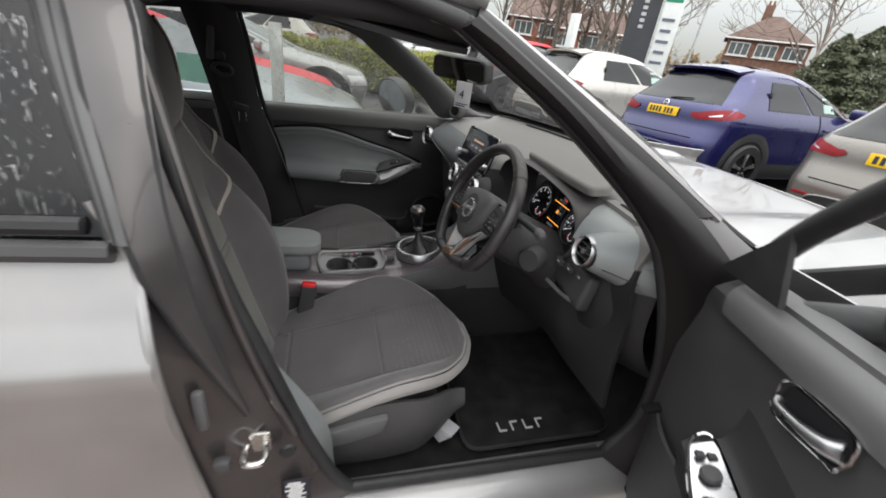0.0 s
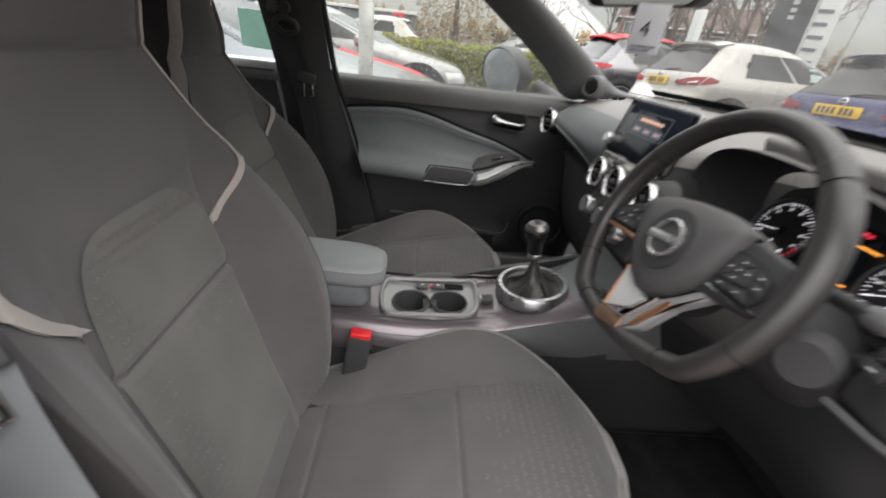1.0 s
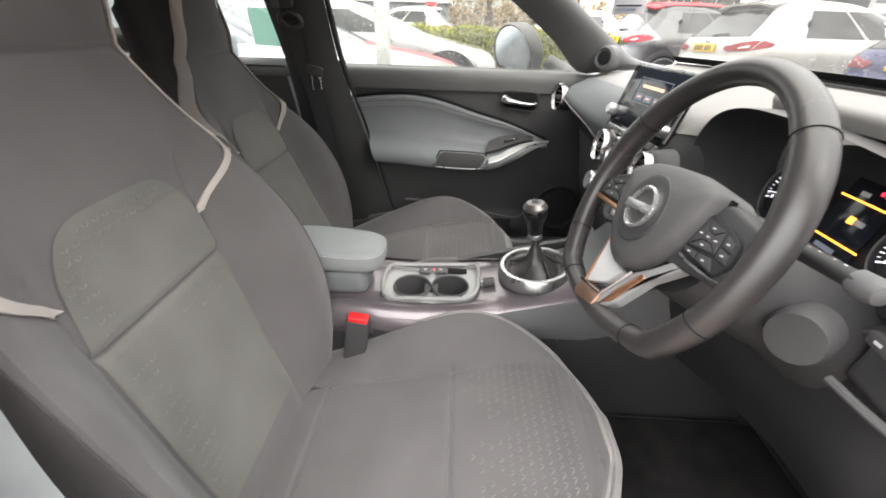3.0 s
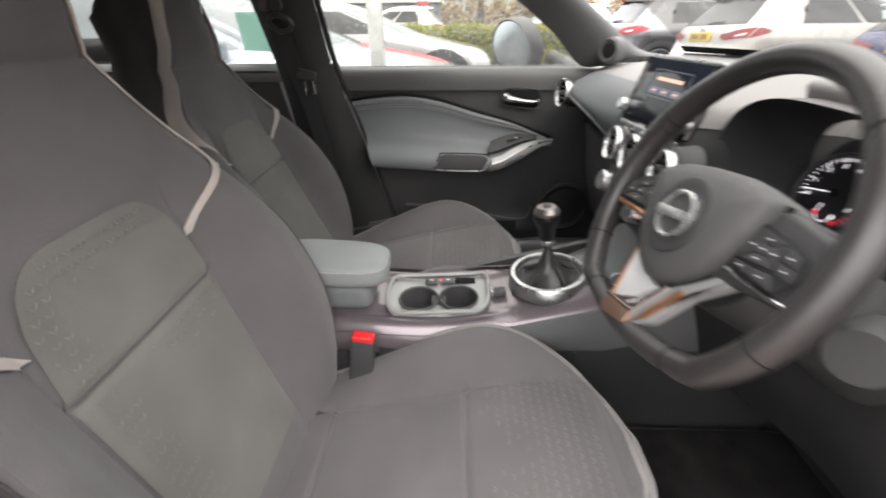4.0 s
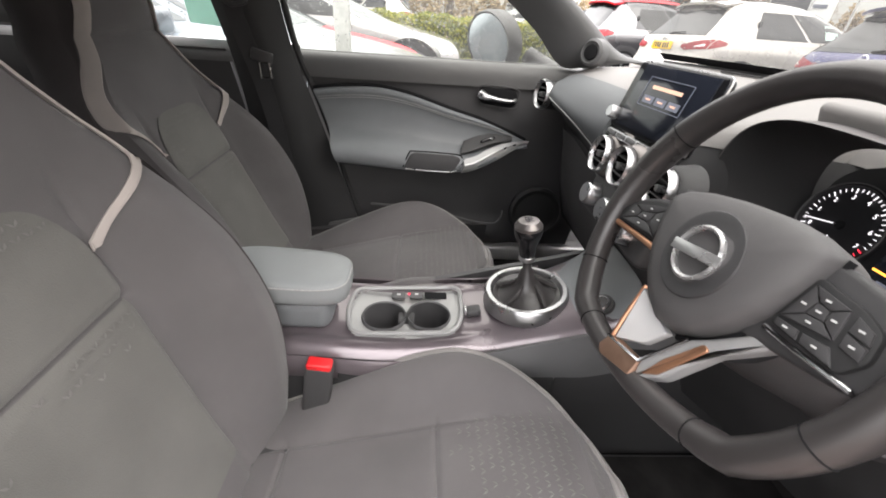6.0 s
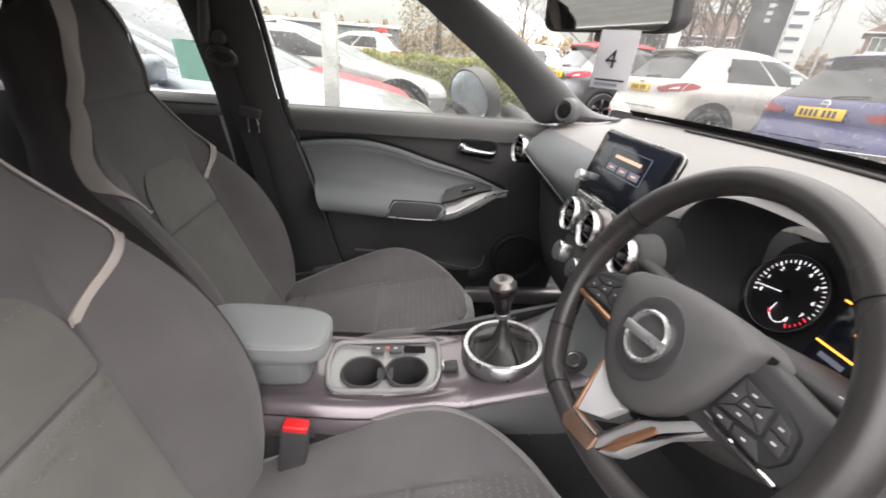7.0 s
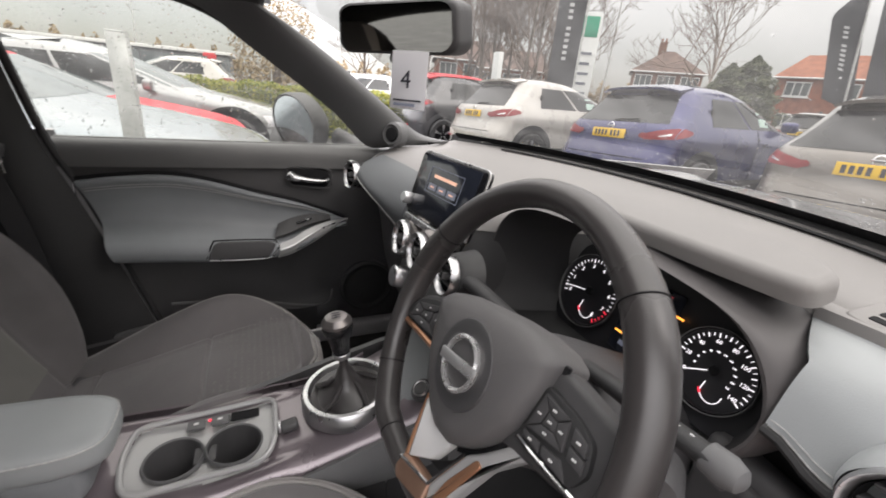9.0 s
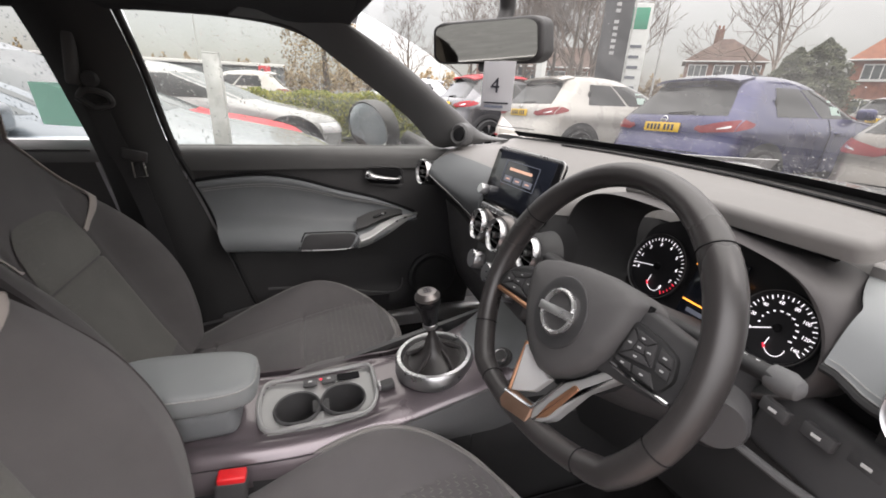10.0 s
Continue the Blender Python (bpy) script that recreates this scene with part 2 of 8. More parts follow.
def mesh_of(bm, name, material, angle=38.0):
    me = bpy.data.meshes.new(name)
    bm.to_mesh(me)
    bm.free()
    for p in me.polygons:
        p.use_smooth = True
    me.set_sharp_from_angle(angle=radians(angle))
    me.materials.append(material)
    return me


def thing(name, place, label, category, group="", kind=""):
    ob = new(name)
    ob.empty_display_size = 0.05
    ob.location = place
    return tagged(ob, label, category, group, kind)


def part(name, bm, material, parent=None, label="", angle=38.0):
    """Links a bmesh, given in world places, as one mesh object under a thing or a part."""
    ob = new(name, mesh_of(bm, name, material, angle))
    if parent is not None:
        ob.parent = parent
        ob.matrix_parent_inverse = Matrix.Translation(-Vector(parent.location)) if parent.type == "EMPTY" else Matrix.Identity(4)
    return tagged(ob, label)


def solo(name, bm, material, label="", category="", group="", kind="", angle=38.0):
    return tagged(part(name, bm, material, None, "", angle), label, category, group, kind)


def merge(*bms):
    out = bmesh.new()
    for b in bms:
        me = bpy.data.meshes.new("tmp")
        b.to_mesh(me)
        b.free()
        out.from_mesh(me)
        bpy.data.meshes.remove(me)
    return out


def moved(bm, m):
    bmesh.ops.transform(bm, matrix=m, verts=bm.verts)
    if m.to_3x3().determinant() < 0:
        bmesh.ops.reverse_faces(bm, faces=bm.faces)
    return bm


def box(c, s, r=0.0, seg=2, m=None):
    """A box with rounded edges: centre, sizes, radius."""
    bm = bmesh.new()
    bmesh.ops.create_cube(bm, size=1.0)
    bmesh.ops.scale(bm, vec=s, verts=bm.verts)
    if r > 0:
        bmesh.ops.bevel(bm, geom=list(bm.edges), offset=min(r, min(s) * 0.49), segments=seg, profile=0.5, affect="EDGES")
    if m is not None:
        bmesh.ops.transform(bm, matrix=m, verts=bm.verts)
    bmesh.ops.translate(bm, vec=c, verts=bm.verts)
    return bm


def grid(fn, nu, nv, wrap_u=False, wrap_v=False, thick=0.0):
    """A sheet of places fn(u, v), u and v from 0 to 1; thick gives it a back."""
    bm = bmesh.new()
    nus, nvs = (nu if wrap_u else nu + 1), (nv if wrap_v else nv + 1)
    vs = [[bm.verts.new(fn(i / nu, j / nv)) for j in range(nvs)] for i in range(nus)]
    for i in range(nu):
        for j in range(nv):
            a, b = vs[i][j], vs[(i + 1) % nus][j]
            c, d = vs[(i + 1) % nus][(j + 1) % nvs], vs[i][(j + 1) % nvs]
            try:
                bm.faces.new((a, b, c, d))
            except ValueError:
                pass
    if thick:
        # the back lies on the side away from the cabin's middle
        bm.normal_update()
        front = list(bm.verts)
        mid = sum((v.co for v in front), Vector()) / len(front)
        nsum = sum((v.normal for v in front), Vector())
        sign = 1.0 if nsum.dot(mid - CABIN) > 0 else -1.0
        twin = {v: bm.verts.new(v.co + v.normal * sign * abs(thick)) for v in front}
        rims = [e for e in bm.edges if e.is_boundary]
        for f in list(bm.faces):
            bm.faces.new([twin[v] for v in reversed(f.verts)])
        for e in rims:
            p, q = e.verts
            bm.faces.new((p, q, twin[q], twin[p]))
    bmesh.ops.recalc_face_normals(bm, faces=bm.faces)
    return bm


def spline(points, n):
    """n + 1 places along a smooth curve through the points."""
    P = [np.array(p, float) for p in points]
    out = []
    segs = len(P) - 1
    for k in range(n + 1):
        s = k / n * segs
        i = min(int(s), segs - 1)
        t = s - i
        p1, p2 = P[i], P[i + 1]
        p0 = P[i - 1] if i > 0 else 2 * p1 - p2
        p3 = P[i + 2] if i + 2 < len(P) else 2 * p2 - p1
        out.append(0.5 * (2 * p1 + (p2 - p0) * t + (2 * p0 - 5 * p1 + 4 * p2 - p3) * t * t + (3 * p1 - p0 - 3 * p2 + p3) * t ** 3))
    return out


def curve_at(points, s):
    """One place on that curve, s from 0 to 1."""
    P = [np.array(p, float) for p in points]
    segs = len(P) - 1
    s = max(0.0, min(1.0, s)) * segs
    i = min(int(s), segs - 1)
    t = s - i
    p1, p2 = P[i], P[i + 1]
    p0 = P[i - 1] if i > 0 else 2 * p1 - p2
    p3 = P[i + 2] if i + 2 < len(P) else 2 * p2 - p1
    return 0.5 * (2 * p1 + (p2 - p0) * t + (2 * p0 - 5 * p1 + 4 * p2 - p3) * t * t + (3 * p1 - p0 - 3 * p2 + p3) * t ** 3)


def table(x, pairs):
    """A smooth value between given (x, value) pairs."""
    xs = [p[0] for p in pairs]
    if x <= xs[0]:
        return pairs[0][1]
    if x >= xs[-1]:
        return pairs[-1][1]
    for i in range(len(xs) - 1):
        if xs[i] <= x <= xs[i + 1]:
            t = (x - xs[i]) / (xs[i + 1] - xs[i])
            m0 = (pairs[i + 1][1] - pairs[max(i - 1, 0)][1]) / max(1e-6, xs[i + 1] - xs[max(i - 1, 0)])
            j = min(i + 2, len(xs) - 1)
            m1 = (pairs[j][1] - pairs[i][1]) / max(1e-6, xs[j] - xs[i])
            h = xs[i + 1] - xs[i]
            return ((2 * t ** 3 - 3 * t * t + 1) * pairs[i][1] + (t ** 3 - 2 * t * t + t) * h * m0
                    + (-2 * t ** 3 + 3 * t * t) * pairs[i + 1][1] + (t ** 3 - t * t) * h * m1)


def step(a, b, x):
    t = max(0.0, min(1.0, (x - a) / (b - a)))
    return t * t * (3 - 2 * t)


def tube(points, r, seg=10, closed=False, flat=1.0, up=(0, 0, 1), n=None):
    """A round or flattened bar along points; r a number or a list; flat scales it along 'up'."""
    P = [Vector(p) for p in points]
    if n:
        P = [Vector(p) for p in spline(points, n)]
    k = len(P)
    R = r if isinstance(r, (list, tuple)) else [r] * k
    if len(R) != k:
        R = [float(np.interp(i / (k - 1), np.linspace(0, 1, len(R)), R)) for i in range(k)]
    bm = bmesh.new()
    rings = []
    side = None
    for i, p in enumerate(P):
        a = P[(i - 1) % k] if (closed or i > 0) else p
        b = P[(i + 1) % k] if (closed or i < k - 1) else p
        d = (b - a).normalized()
        if side is None:
            side = d.cross(Vector(up))
            if side.length < 1e-4:
                side = d.cross(Vector((1, 0, 0)))
        side = (side - d * side.dot(d)).normalized()
        u = side.cross(d).normalized()
        rings.append([bm.verts.new(p + (side * math.cos(t) + u * math.sin(t) * flat) * R[i])
                      for t in (2 * math.pi * j / seg for j in range(seg))])
    for i in range(k if closed else k - 1):
        for j in range(seg):
            bm.faces.new((rings[i][j], rings[i][(j + 1) % seg], rings[(i + 1) % k][(j + 1) % seg], rings[(i + 1) % k][j]))
    if not closed:
        bm.faces.new(rings[0])
        bm.faces.new(rings[-1])
    bmesh.ops.recalc_face_normals(bm, faces=bm.faces)
    return bm


def lathe(profile, m, seg=32):
    """A turned body: profile of (radius, height), turned about z, then placed by m."""
    bm = bmesh.new()
    rings = []
    for r, h in profile:
        if r < 1e-6:
            rings.append([bm.verts.new((0, 0, h))])
        else:
            rings.append([bm.verts.new((r * math.cos(2 * math.pi * j / seg), r * math.sin(2 * math.pi * j / seg), h)) for j in range(seg)])
    for a, b in zip(rings, rings[1:]):
        for j in range(seg):
            f = [a[j % len(a)], a[(j + 1) % len(a)], b[(j + 1) % len(b)], b[j % len(b)]]
            f = list(dict.fromkeys(f))
            if len(f) > 2:
                bm.faces.new(f)
    bmesh.ops.recalc_face_normals(bm, faces=bm.faces)
    return moved(bm, m)


def slab(outline, place, depth, r=0.0, seg=2):
    """A plate: outline of (a, b), place(a, b, c) in the world, c from 0 to depth; r rounds its edges."""
    bm = bmesh.new()
    lo = [bm.verts.new((a, b, 0)) for a, b in outline]
    face = bm.faces.new(lo)
    res = bmesh.ops.extrude_face_region(bm, geom=[face])
    top = [v for v in res["geom"] if isinstance(v, bmesh.types.BMVert)]
    bmesh.ops.translate(bm, vec=(0, 0, depth), verts=top)
    bmesh.ops.recalc_face_normals(bm, faces=bm.faces)
    if r:
        es = [e for e in bm.edges if abs(e.verts[0].co.z - e.verts[1].co.z) < 1e-7 and abs(e.verts[0].co.z - depth) < 1e-6]
        bmesh.ops.bevel(bm, geom=es, offset=r, segments=seg, profile=0.5, affect="EDGES")
    for v in bm.verts:
        v.co = Vector(place(*v.co))
    bmesh.ops.recalc_face_normals(bm, faces=bm.faces)
    return bm


def rounded(points, r, seg=4):
    """A polygon with its corners rounded."""
    out = []
    n = len(points)
    for i in range(n):
        p, a, b = (np.array(points[j % n], float) for j in (i, i - 1, i + 1))
        da, db = (a - p), (b - p)
        la, lb = np.linalg.norm(da), np.linalg.norm(db)
        k = min(r, la * 0.45, lb * 0.45)
        s, e = p + da / la * k, p + db / lb * k
        for j in range(seg + 1):
            t = j / seg
            out.append(tuple((1 - t) ** 2 * s + 2 * t * (1 - t) * p + t * t * e))
    return out


def axis(o, n, up=(0, 0, 1)):
    """A placing whose z is n and whose y is near up, at o."""
    z = Vector(n).normalized()
    x = Vector(up).cross(z).normalized()
    y = z.cross(x)
    m = Matrix((x, y, z)).transposed().to_4x4()
    m.translation = Vector(o)
    return m


def words(text, size, m, depth=0.0004):
    """Letters in the built-in font as a mesh, centred, in m's x-y plane."""
    cu = bpy.data.curves.new("letters", "FONT")
    cu.body, cu.size, cu.extrude, cu.align_x, cu.align_y = text, size, depth, "CENTER", "CENTER"
    cu.resolution_u = 2
    ob = bpy.data.objects.new("letters", cu)
    scene.collection.objects.link(ob)
    me = bpy.data.meshes.new_from_object(ob.evaluated_get(bpy.context.evaluated_depsgraph_get()))
    bm = bmesh.new()
    bm.from_mesh(me)
    bpy.data.objects.remove(ob)
    bpy.data.curves.remove(cu)
    bpy.data.meshes.remove(me)
    return moved(bm, m)


def mirror_y(bm):
    return moved(bm, Matrix.Diagonal((1, -1, 1, 1)))

# ---- ground and the car's own shell ----
M["asphalt"] = mat("wet_asphalt", (0.06, 0.06, 0.062), rough=0.45, grain=1.0, grain_scale=90, vary=0.35, vary_scale=0.7, rough_vary=0.2)
ground = solo("ground", grid(lambda u, v: (-300 + 600 * u, -300 + 600 * v, 0.0), 2, 2), M["asphalt"],
              "wet dark grey asphalt of the car park", "ground", kind="structure")
# reddish block paving along the driver's side
M["paving"] = mat("block_paving", (0.17, 0.118, 0.10), rough=0.5, vary=0.3, vary_scale=1.5, rough_vary=0.2)
pv, pl_ = M["paving"].node_tree.nodes, M["paving"].node_tree.links
pv_tc, pv_b, pv_mix = pv.new("ShaderNodeTexCoord"), pv.new("ShaderNodeTexBrick"), pv.new("ShaderNodeMix")
pv_b.inputs["Scale"].default_value, pv_b.inputs["Brick Width"].default_value, pv_b.inputs["Row Height"].default_value = 1.0, 0.20, 0.10
pv_b.inputs["Mortar Size"].default_value = 0.004
pv_b.inputs["Color1"].default_value, pv_b.inputs["Color2"].default_value, pv_b.inputs["Mortar"].default_value = (1.15, 1.1, 1.1, 1), (0.75, 0.78, 0.8, 1), (0.3, 0.3, 0.3, 1)
pv_mix.data_type, pv_mix.blend_type = "RGBA", "MULTIPLY"
pv_mix.inputs[0].default_value = 1.0
pl_.new(pv_tc.outputs["Object"], pv_b.inputs["Vector"])
pv_in = pv["Principled BSDF"].inputs["Base Color"]
pl_.new(pv_in.links[0].from_socket, pv_mix.inputs[6])
pl_.new(pv_b.outputs["Color"], pv_mix.inputs[7])
pl_.new(pv_mix.outputs[2], pv_in)
solo("pavement", box((0.0, -5.2, 0.010), (14.0, 8.6, 0.05)), M["paving"], "damp reddish brown block paving beside the car", "pavement", kind="structure")

own = thing("parked_car", (0, 0, 0), "grey metallic crossover car with its driver's door open", "car")


def sheet(a, b, bulge, na=24, nb=6, thick=0.0, shape=None):
    """A sheet between two curves a and b (lists of places), swelling by the vector bulge at its middle."""
    g = Vector(bulge)

    def at(u, v):
        p, q = Vector(curve_at(a, u)), Vector(curve_at(b, u))
        return p.lerp(q, v) + g * (4 * v * (1 - v))
    return grid(at, na, nb, thick=thick)


# edge of the driver's door opening
OPEN_A = [(0.78, -0.745, 0.37), (0.845, -0.755, 0.50), (0.835, -0.76, 0.66), (0.80, -0.76, 0.80), (0.735, -0.755, 0.96),
          (0.648, -0.745, 1.095), (0.45, -0.715, 1.265), (0.22, -0.675, 1.408)]
OPEN_T = [(0.22, -0.675, 1.408), (0.08, -0.67, 1.435), (-0.10, -0.672, 1.43), (-0.225, -0.68, 1.38)]
OPEN_B = [(-0.225, -0.68, 1.38), (-0.215, -0.715, 1.27), (-0.188, -0.74, 1.146), (-0.145, -0.755, 0.98), (-0.091, -0.76, 0.809), (-0.03, -0.752, 0.60),
          (0.036, -0.745, 0.43), (0.09, -0.742, 0.372)]
loop = spline(OPEN_A, 28) + spline(OPEN_T, 10)[1:] + spline(OPEN_B, 24)[1:-1]
part("door_seal", tube(loop, 0.015, 10, closed=True), M["rubber"], own, "black rubber door seal")

# floor, sills
def floor_at(u, v):
    x, y = -1.15 + 2.2 * u, -0.72 + 1.44 * v
    z = 0.315 + 0.10 * step(0.16, 0.09, abs(y)) + 0.42 * step(0.86, 1.05, x) + 0.06 * step(-0.12, -0.3, x)
    return (x, y, z)
part("floor_carpet", grid(floor_at, 44, 36, thick=-0.02), M["carpet"], own, "black looped carpet")
SILL = [(-0.69, 0.30), (-0.70, 0.352), (-0.715, 0.366), (-0.745, 0.368), (-0.79, 0.358), (-0.825, 0.335), (-0.85, 0.29), (-0.845, 0.20)]
for sgn in (-1, 1):
    part("sill", grid(lambda u, v: (-0.25 + 1.25 * u, -sgn * curve_at(SILL, v)[0], curve_at(SILL, v)[1]), 10, 20), M["paint_gun"], own, "painted metallic door sill")
part("sill_guard", box((0.43, -0.735, 0.3725), (0.70, 0.03, 0.008), 0.003), M["plastic"], own, "black plastic tread strip")

# driver's side A-pillar: from the seal forward to the windscreen and hinge face
OUT_A = [(0.93, -0.85, 0.33), (0.955, -0.86, 0.5), (0.95, -0.865, 0.66), (0.935, -0.86, 0.80), (0.88, -0.825, 0.97),
         (0.735, -0.760, 1.118), (0.53, -0.715, 1.243), (0.40, -0.682, 1.322), (0.25, -0.650, 1.412)]
SCREEN_EDGE = [(0.985, -0.745, 1.03), (0.83, -0.738, 1.108), (0.61, -0.688, 1.243), (0.44, -0.638, 1.342), (0.27, -0.592, 1.436)]
part("a_pillar", sheet(OPEN_A, OUT_A, (0.0, -0.03, 0.0), 34, 8, thick=-0.012), M["paint_shut_shaded"], own, "windscreen pillar, near-black with shade put into its colour")
part("pillar_face", sheet(OUT_A[5:], SCREEN_EDGE[1:], (0.0, -0.004, 0.004), 30, 6, thick=-0.008), M["paint_shut_shaded"], own, "pillar face, near-black with shade put into its colour")
part("pillar_moulding", tube([(x - 0.016, y - 0.013, z + 0.004) for x, y, z in SCREEN_EDGE[1:]], 0.009, 8, n=24), M["paint_gun"], own, "silver-grey strip along the windscreen pillar")
part("pillar_foot", sheet(OUT_A[2:6], [(0.99, -0.872, 0.66), (0.99, -0.872, 0.82), (0.985, -0.815, 0.985), (0.83, -0.742, 1.104)], (0.0, -0.004, 0.0), 24, 6, thick=-0.006), M["paint_gun_shaded"], own, "metallic pillar foot, body paint darkened for shade")
part("pillar_rib", tube([Vector(a).lerp(Vector(b), 0.45) + Vector((-0.006, -0.016, 0)) for a, b in zip(spline(OPEN_A, 20), spline(OUT_A, 20))], 0.011, 8), M["rubber"], own, "second rubber seal along the windscreen pillar")
part("pillar_gasket", tube(SCREEN_EDGE, 0.009, 8, n=24), M["rubber"], own)
part("pillar_edge", tube(OUT_A[4:], 0.008, 8, n=24), M["rubber"], own, "black pillar edge strip")
part("hinge_bolt", lathe([(0, 0.012), (0.009, 0.012), (0.012, 0.006), (0.012, 0)], axis((0.845, -0.80, 0.66), (-0.6, -0.8, 0)), 8), M["steel"], own, "bright steel bolt")
part("hinge_bolt", lathe([(0, 0.008), (0.006, 0.008), (0.008, 0)], axis((0.86, -0.81, 0.84), (-0.6, -0.8, 0)), 8), M["steel"], own)
part("door_check_arm", box((0.80, -0.84, 0.66), (0.12, 0.025, 0.012), 0.004), M["black_matte"], own)

# driver's side B-pillar with latch striker
RD = [(-0.33, -0.70, 1.40), (-0.30, -0.755, 1.27), (-0.262, -0.82, 1.15), (-0.227, -0.858, 1.061), (-0.203, -0.878, 0.946), (-0.202, -0.880, 0.812), (-0.193, -0.872, 0.638), (-0.16, -0.850, 0.34)]
RD_IN = [(x - 0.03, y + 0.03, z) for x, y, z in RD]
part("b_pillar", sheet(OPEN_B, RD_IN, (0, 0.0, 0), 30, 8, thick=-0.003), M["paint_gun_shaded"], own, "metallic door pillar, body paint darkened for shade")
BAND_A = [(-0.226, -0.690, 1.405), (-0.214, -0.705, 1.345), (-0.204, -0.745, 1.265), (-0.190, -0.788, 1.12), (-0.174, -0.806, 1.02), (-0.150, -0.812, 0.90), (-0.118, -0.812, 0.76)]
BAND_B = [(-0.300, -0.705, 1.41), (-0.290, -0.715, 1.365), (-0.267, -0.768, 1.245), (-0.232, -0.832, 1.09), (-0.206, -0.836, 1.00), (-0.170, -0.832, 0.895), (-0.121, -0.813, 0.755)]
# raised tubes stand in for the dark creases of the pillar
for k, (w_, r_) in enumerate(((0.06, 0.004), (0.55, 0.0022), (0.94, 0.005))):
    part("pillar_crease_line", tube([Vector(a).lerp(Vector(b), w_) + Vector((0, -0.009, 0)) for a, b in zip(BAND_A, BAND_B)], r_, 6, n=24), M["rubber"] if k != 1 else M["paint_gun_shaded"], own, "raised dark tube drawn as a crease's shade along the door pillar")
part("jamb_rib", tube([Vector(a).lerp(Vector(b), 0.45) + Vector((0.0, -0.004, 0)) for a, b in zip(OPEN_B[1:7], BAND_A[:6])], 0.008, 8, n=24), M["paint_gun_shaded"], own, "rounded rib of the door pillar")
part("pillar_outer_panel", sheet([(x, y - 0.006, z) for x, y, z in BAND_A], [(x, y - 0.008, z) for x, y, z in BAND_B], (0, -0.003, 0), 20, 4, thick=-0.004), M["paint_gun_shaded"], own, "metallic outer pillar panel, body paint darkened for shade")
striker = part("latch_striker", box((-0.111, -0.80, 0.655), (0.045, 0.008, 0.05), 0.003), M["steel"], own, "bright steel latch striker")
part("striker_loop", tube([(-0.131, -0.805, 0.655), (-0.131, -0.845, 0.655), (-0.098, -0.845, 0.655), (-0.098, -0.805, 0.655)], 0.006, 8, n=14), M["steel"], striker)
part("rubber_bung", lathe([(0, 0.006), (0.014, 0.006), (0.017, 0)], axis((-0.06, -0.80, 0.62), (0.2, -1, 0)), 14), M["rubber"], own)
for k in range(9):
    part("label_bar", box((-0.052 + 0.002 * (k % 3), -0.802, 0.516 - 0.0075 * k), (0.026 + 0.012 * (k % 2), 0.002, 0.004)), M["print_white"], own)
part("label_backing", box((-0.047, -0.7985, 0.486), (0.055, 0.002, 0.075)), M["ink"], own, "black plate with white print")
part("check_bracket", box((-0.182, -0.845, 0.80), (0.02, 0.016, 0.085), 0.007), M["plastic_mid"], own)
part("check_bracket", box((-0.165, -0.845, 0.66), (0.03, 0.02, 0.03), 0.006), M["plastic"], own)

# body sides
def side_y(x, z):
    """Half width of the body."""
    w = table(z, [(0.2, 0.83), (0.35, 0.855), (0.55, 0.860), (0.72, 0.872), (0.86, 0.895), (0.914, 0.904), (0.926, 0.904), (0.938, 0.899), (1.0, 0.868), (1.09, 0.822)])
    if z > 0.86:
        w = float(np.interp(z, [0.86, 0.936, 0.943, 1.0, 1.09], [0.893, 0.904, 0.902, 0.868, 0.822]))
    return w - 0.30 * step(1.25, 2.25, x) ** 1.5 - 0.22 * step(-1.3, -2.1, x) ** 1.5


def skin(x0, x1, z0, z1, sgn, front=None, n=(26, 40)):
    def at(u, v):
        # rows of the sheet fall on the shoulder line
        k, c = 0.5, min(max(0.938, z0), z1)
        z = z0 + (c - z0) * v / k if v < k and c < z1 else (c + (z1 - c) * (v - k) / (1 - k) if c < z1 else z0 + (z1 - z0) * v)
        a = front(z) if front else x1
        x = x0 + (a - x0) * u
        return (x, sgn * side_y(x, z), z)
    return grid(at, *n, thick=0.006)


RDZ = sorted([(p[2], p[0]) for p in RD])
part("rear_door_skin", skin(-1.08, 0, 0.32, 1.088, -1, lambda z: table(z, RDZ) - 0.004), M["paint_gun"], own, "silver-grey metallic rear door, damp")
part("rear_door_edge", tube([(x - 0.004, -side_y(x, z) + 0.002, z) for x, y, z in RD[2:]], 0.007, 8, n=30), M["paint_gun"], own)
part("rear_wing_skin", skin(-2.05, -1.085, 0.32, 1.12, -1), M["paint_gun"], own)
part("front_wing_skin", skin(0.965, 2.15, 0.30, 0.99, -1), M["paint_gun"], own)
part("front_wing_skin", skin(0.885, 2.15, 0.30, 0.99, 1), M["paint_gun"], own)
part("front_door_skin", skin(-0.29, 0.88, 0.32, 0.995, 1), M["paint_gun"], own)
part("rear_door_skin", skin(-1.08, -0.295, 0.32, 1.03, 1), M["paint_gun"], own)
part("rear_wing_skin", skin(-2.05, -1.085, 0.32, 1.12, 1), M["paint_gun"], own)
part("waist_moulding", tube([(-1.0, -0.84, 1.10), (-0.6, -0.84, 1.097), (-0.245, -0.842, 1.09)], 0.015, 8, flat=1.0, n=12), M["plastic"], own, "black plastic waist moulding")
part("waist_strip", tube([(-1.0, -0.846, 1.128), (-0.6, -0.836, 1.126), (-0.272, -0.834, 1.122)], 0.012, 8, n=12), M["rubber"], own)

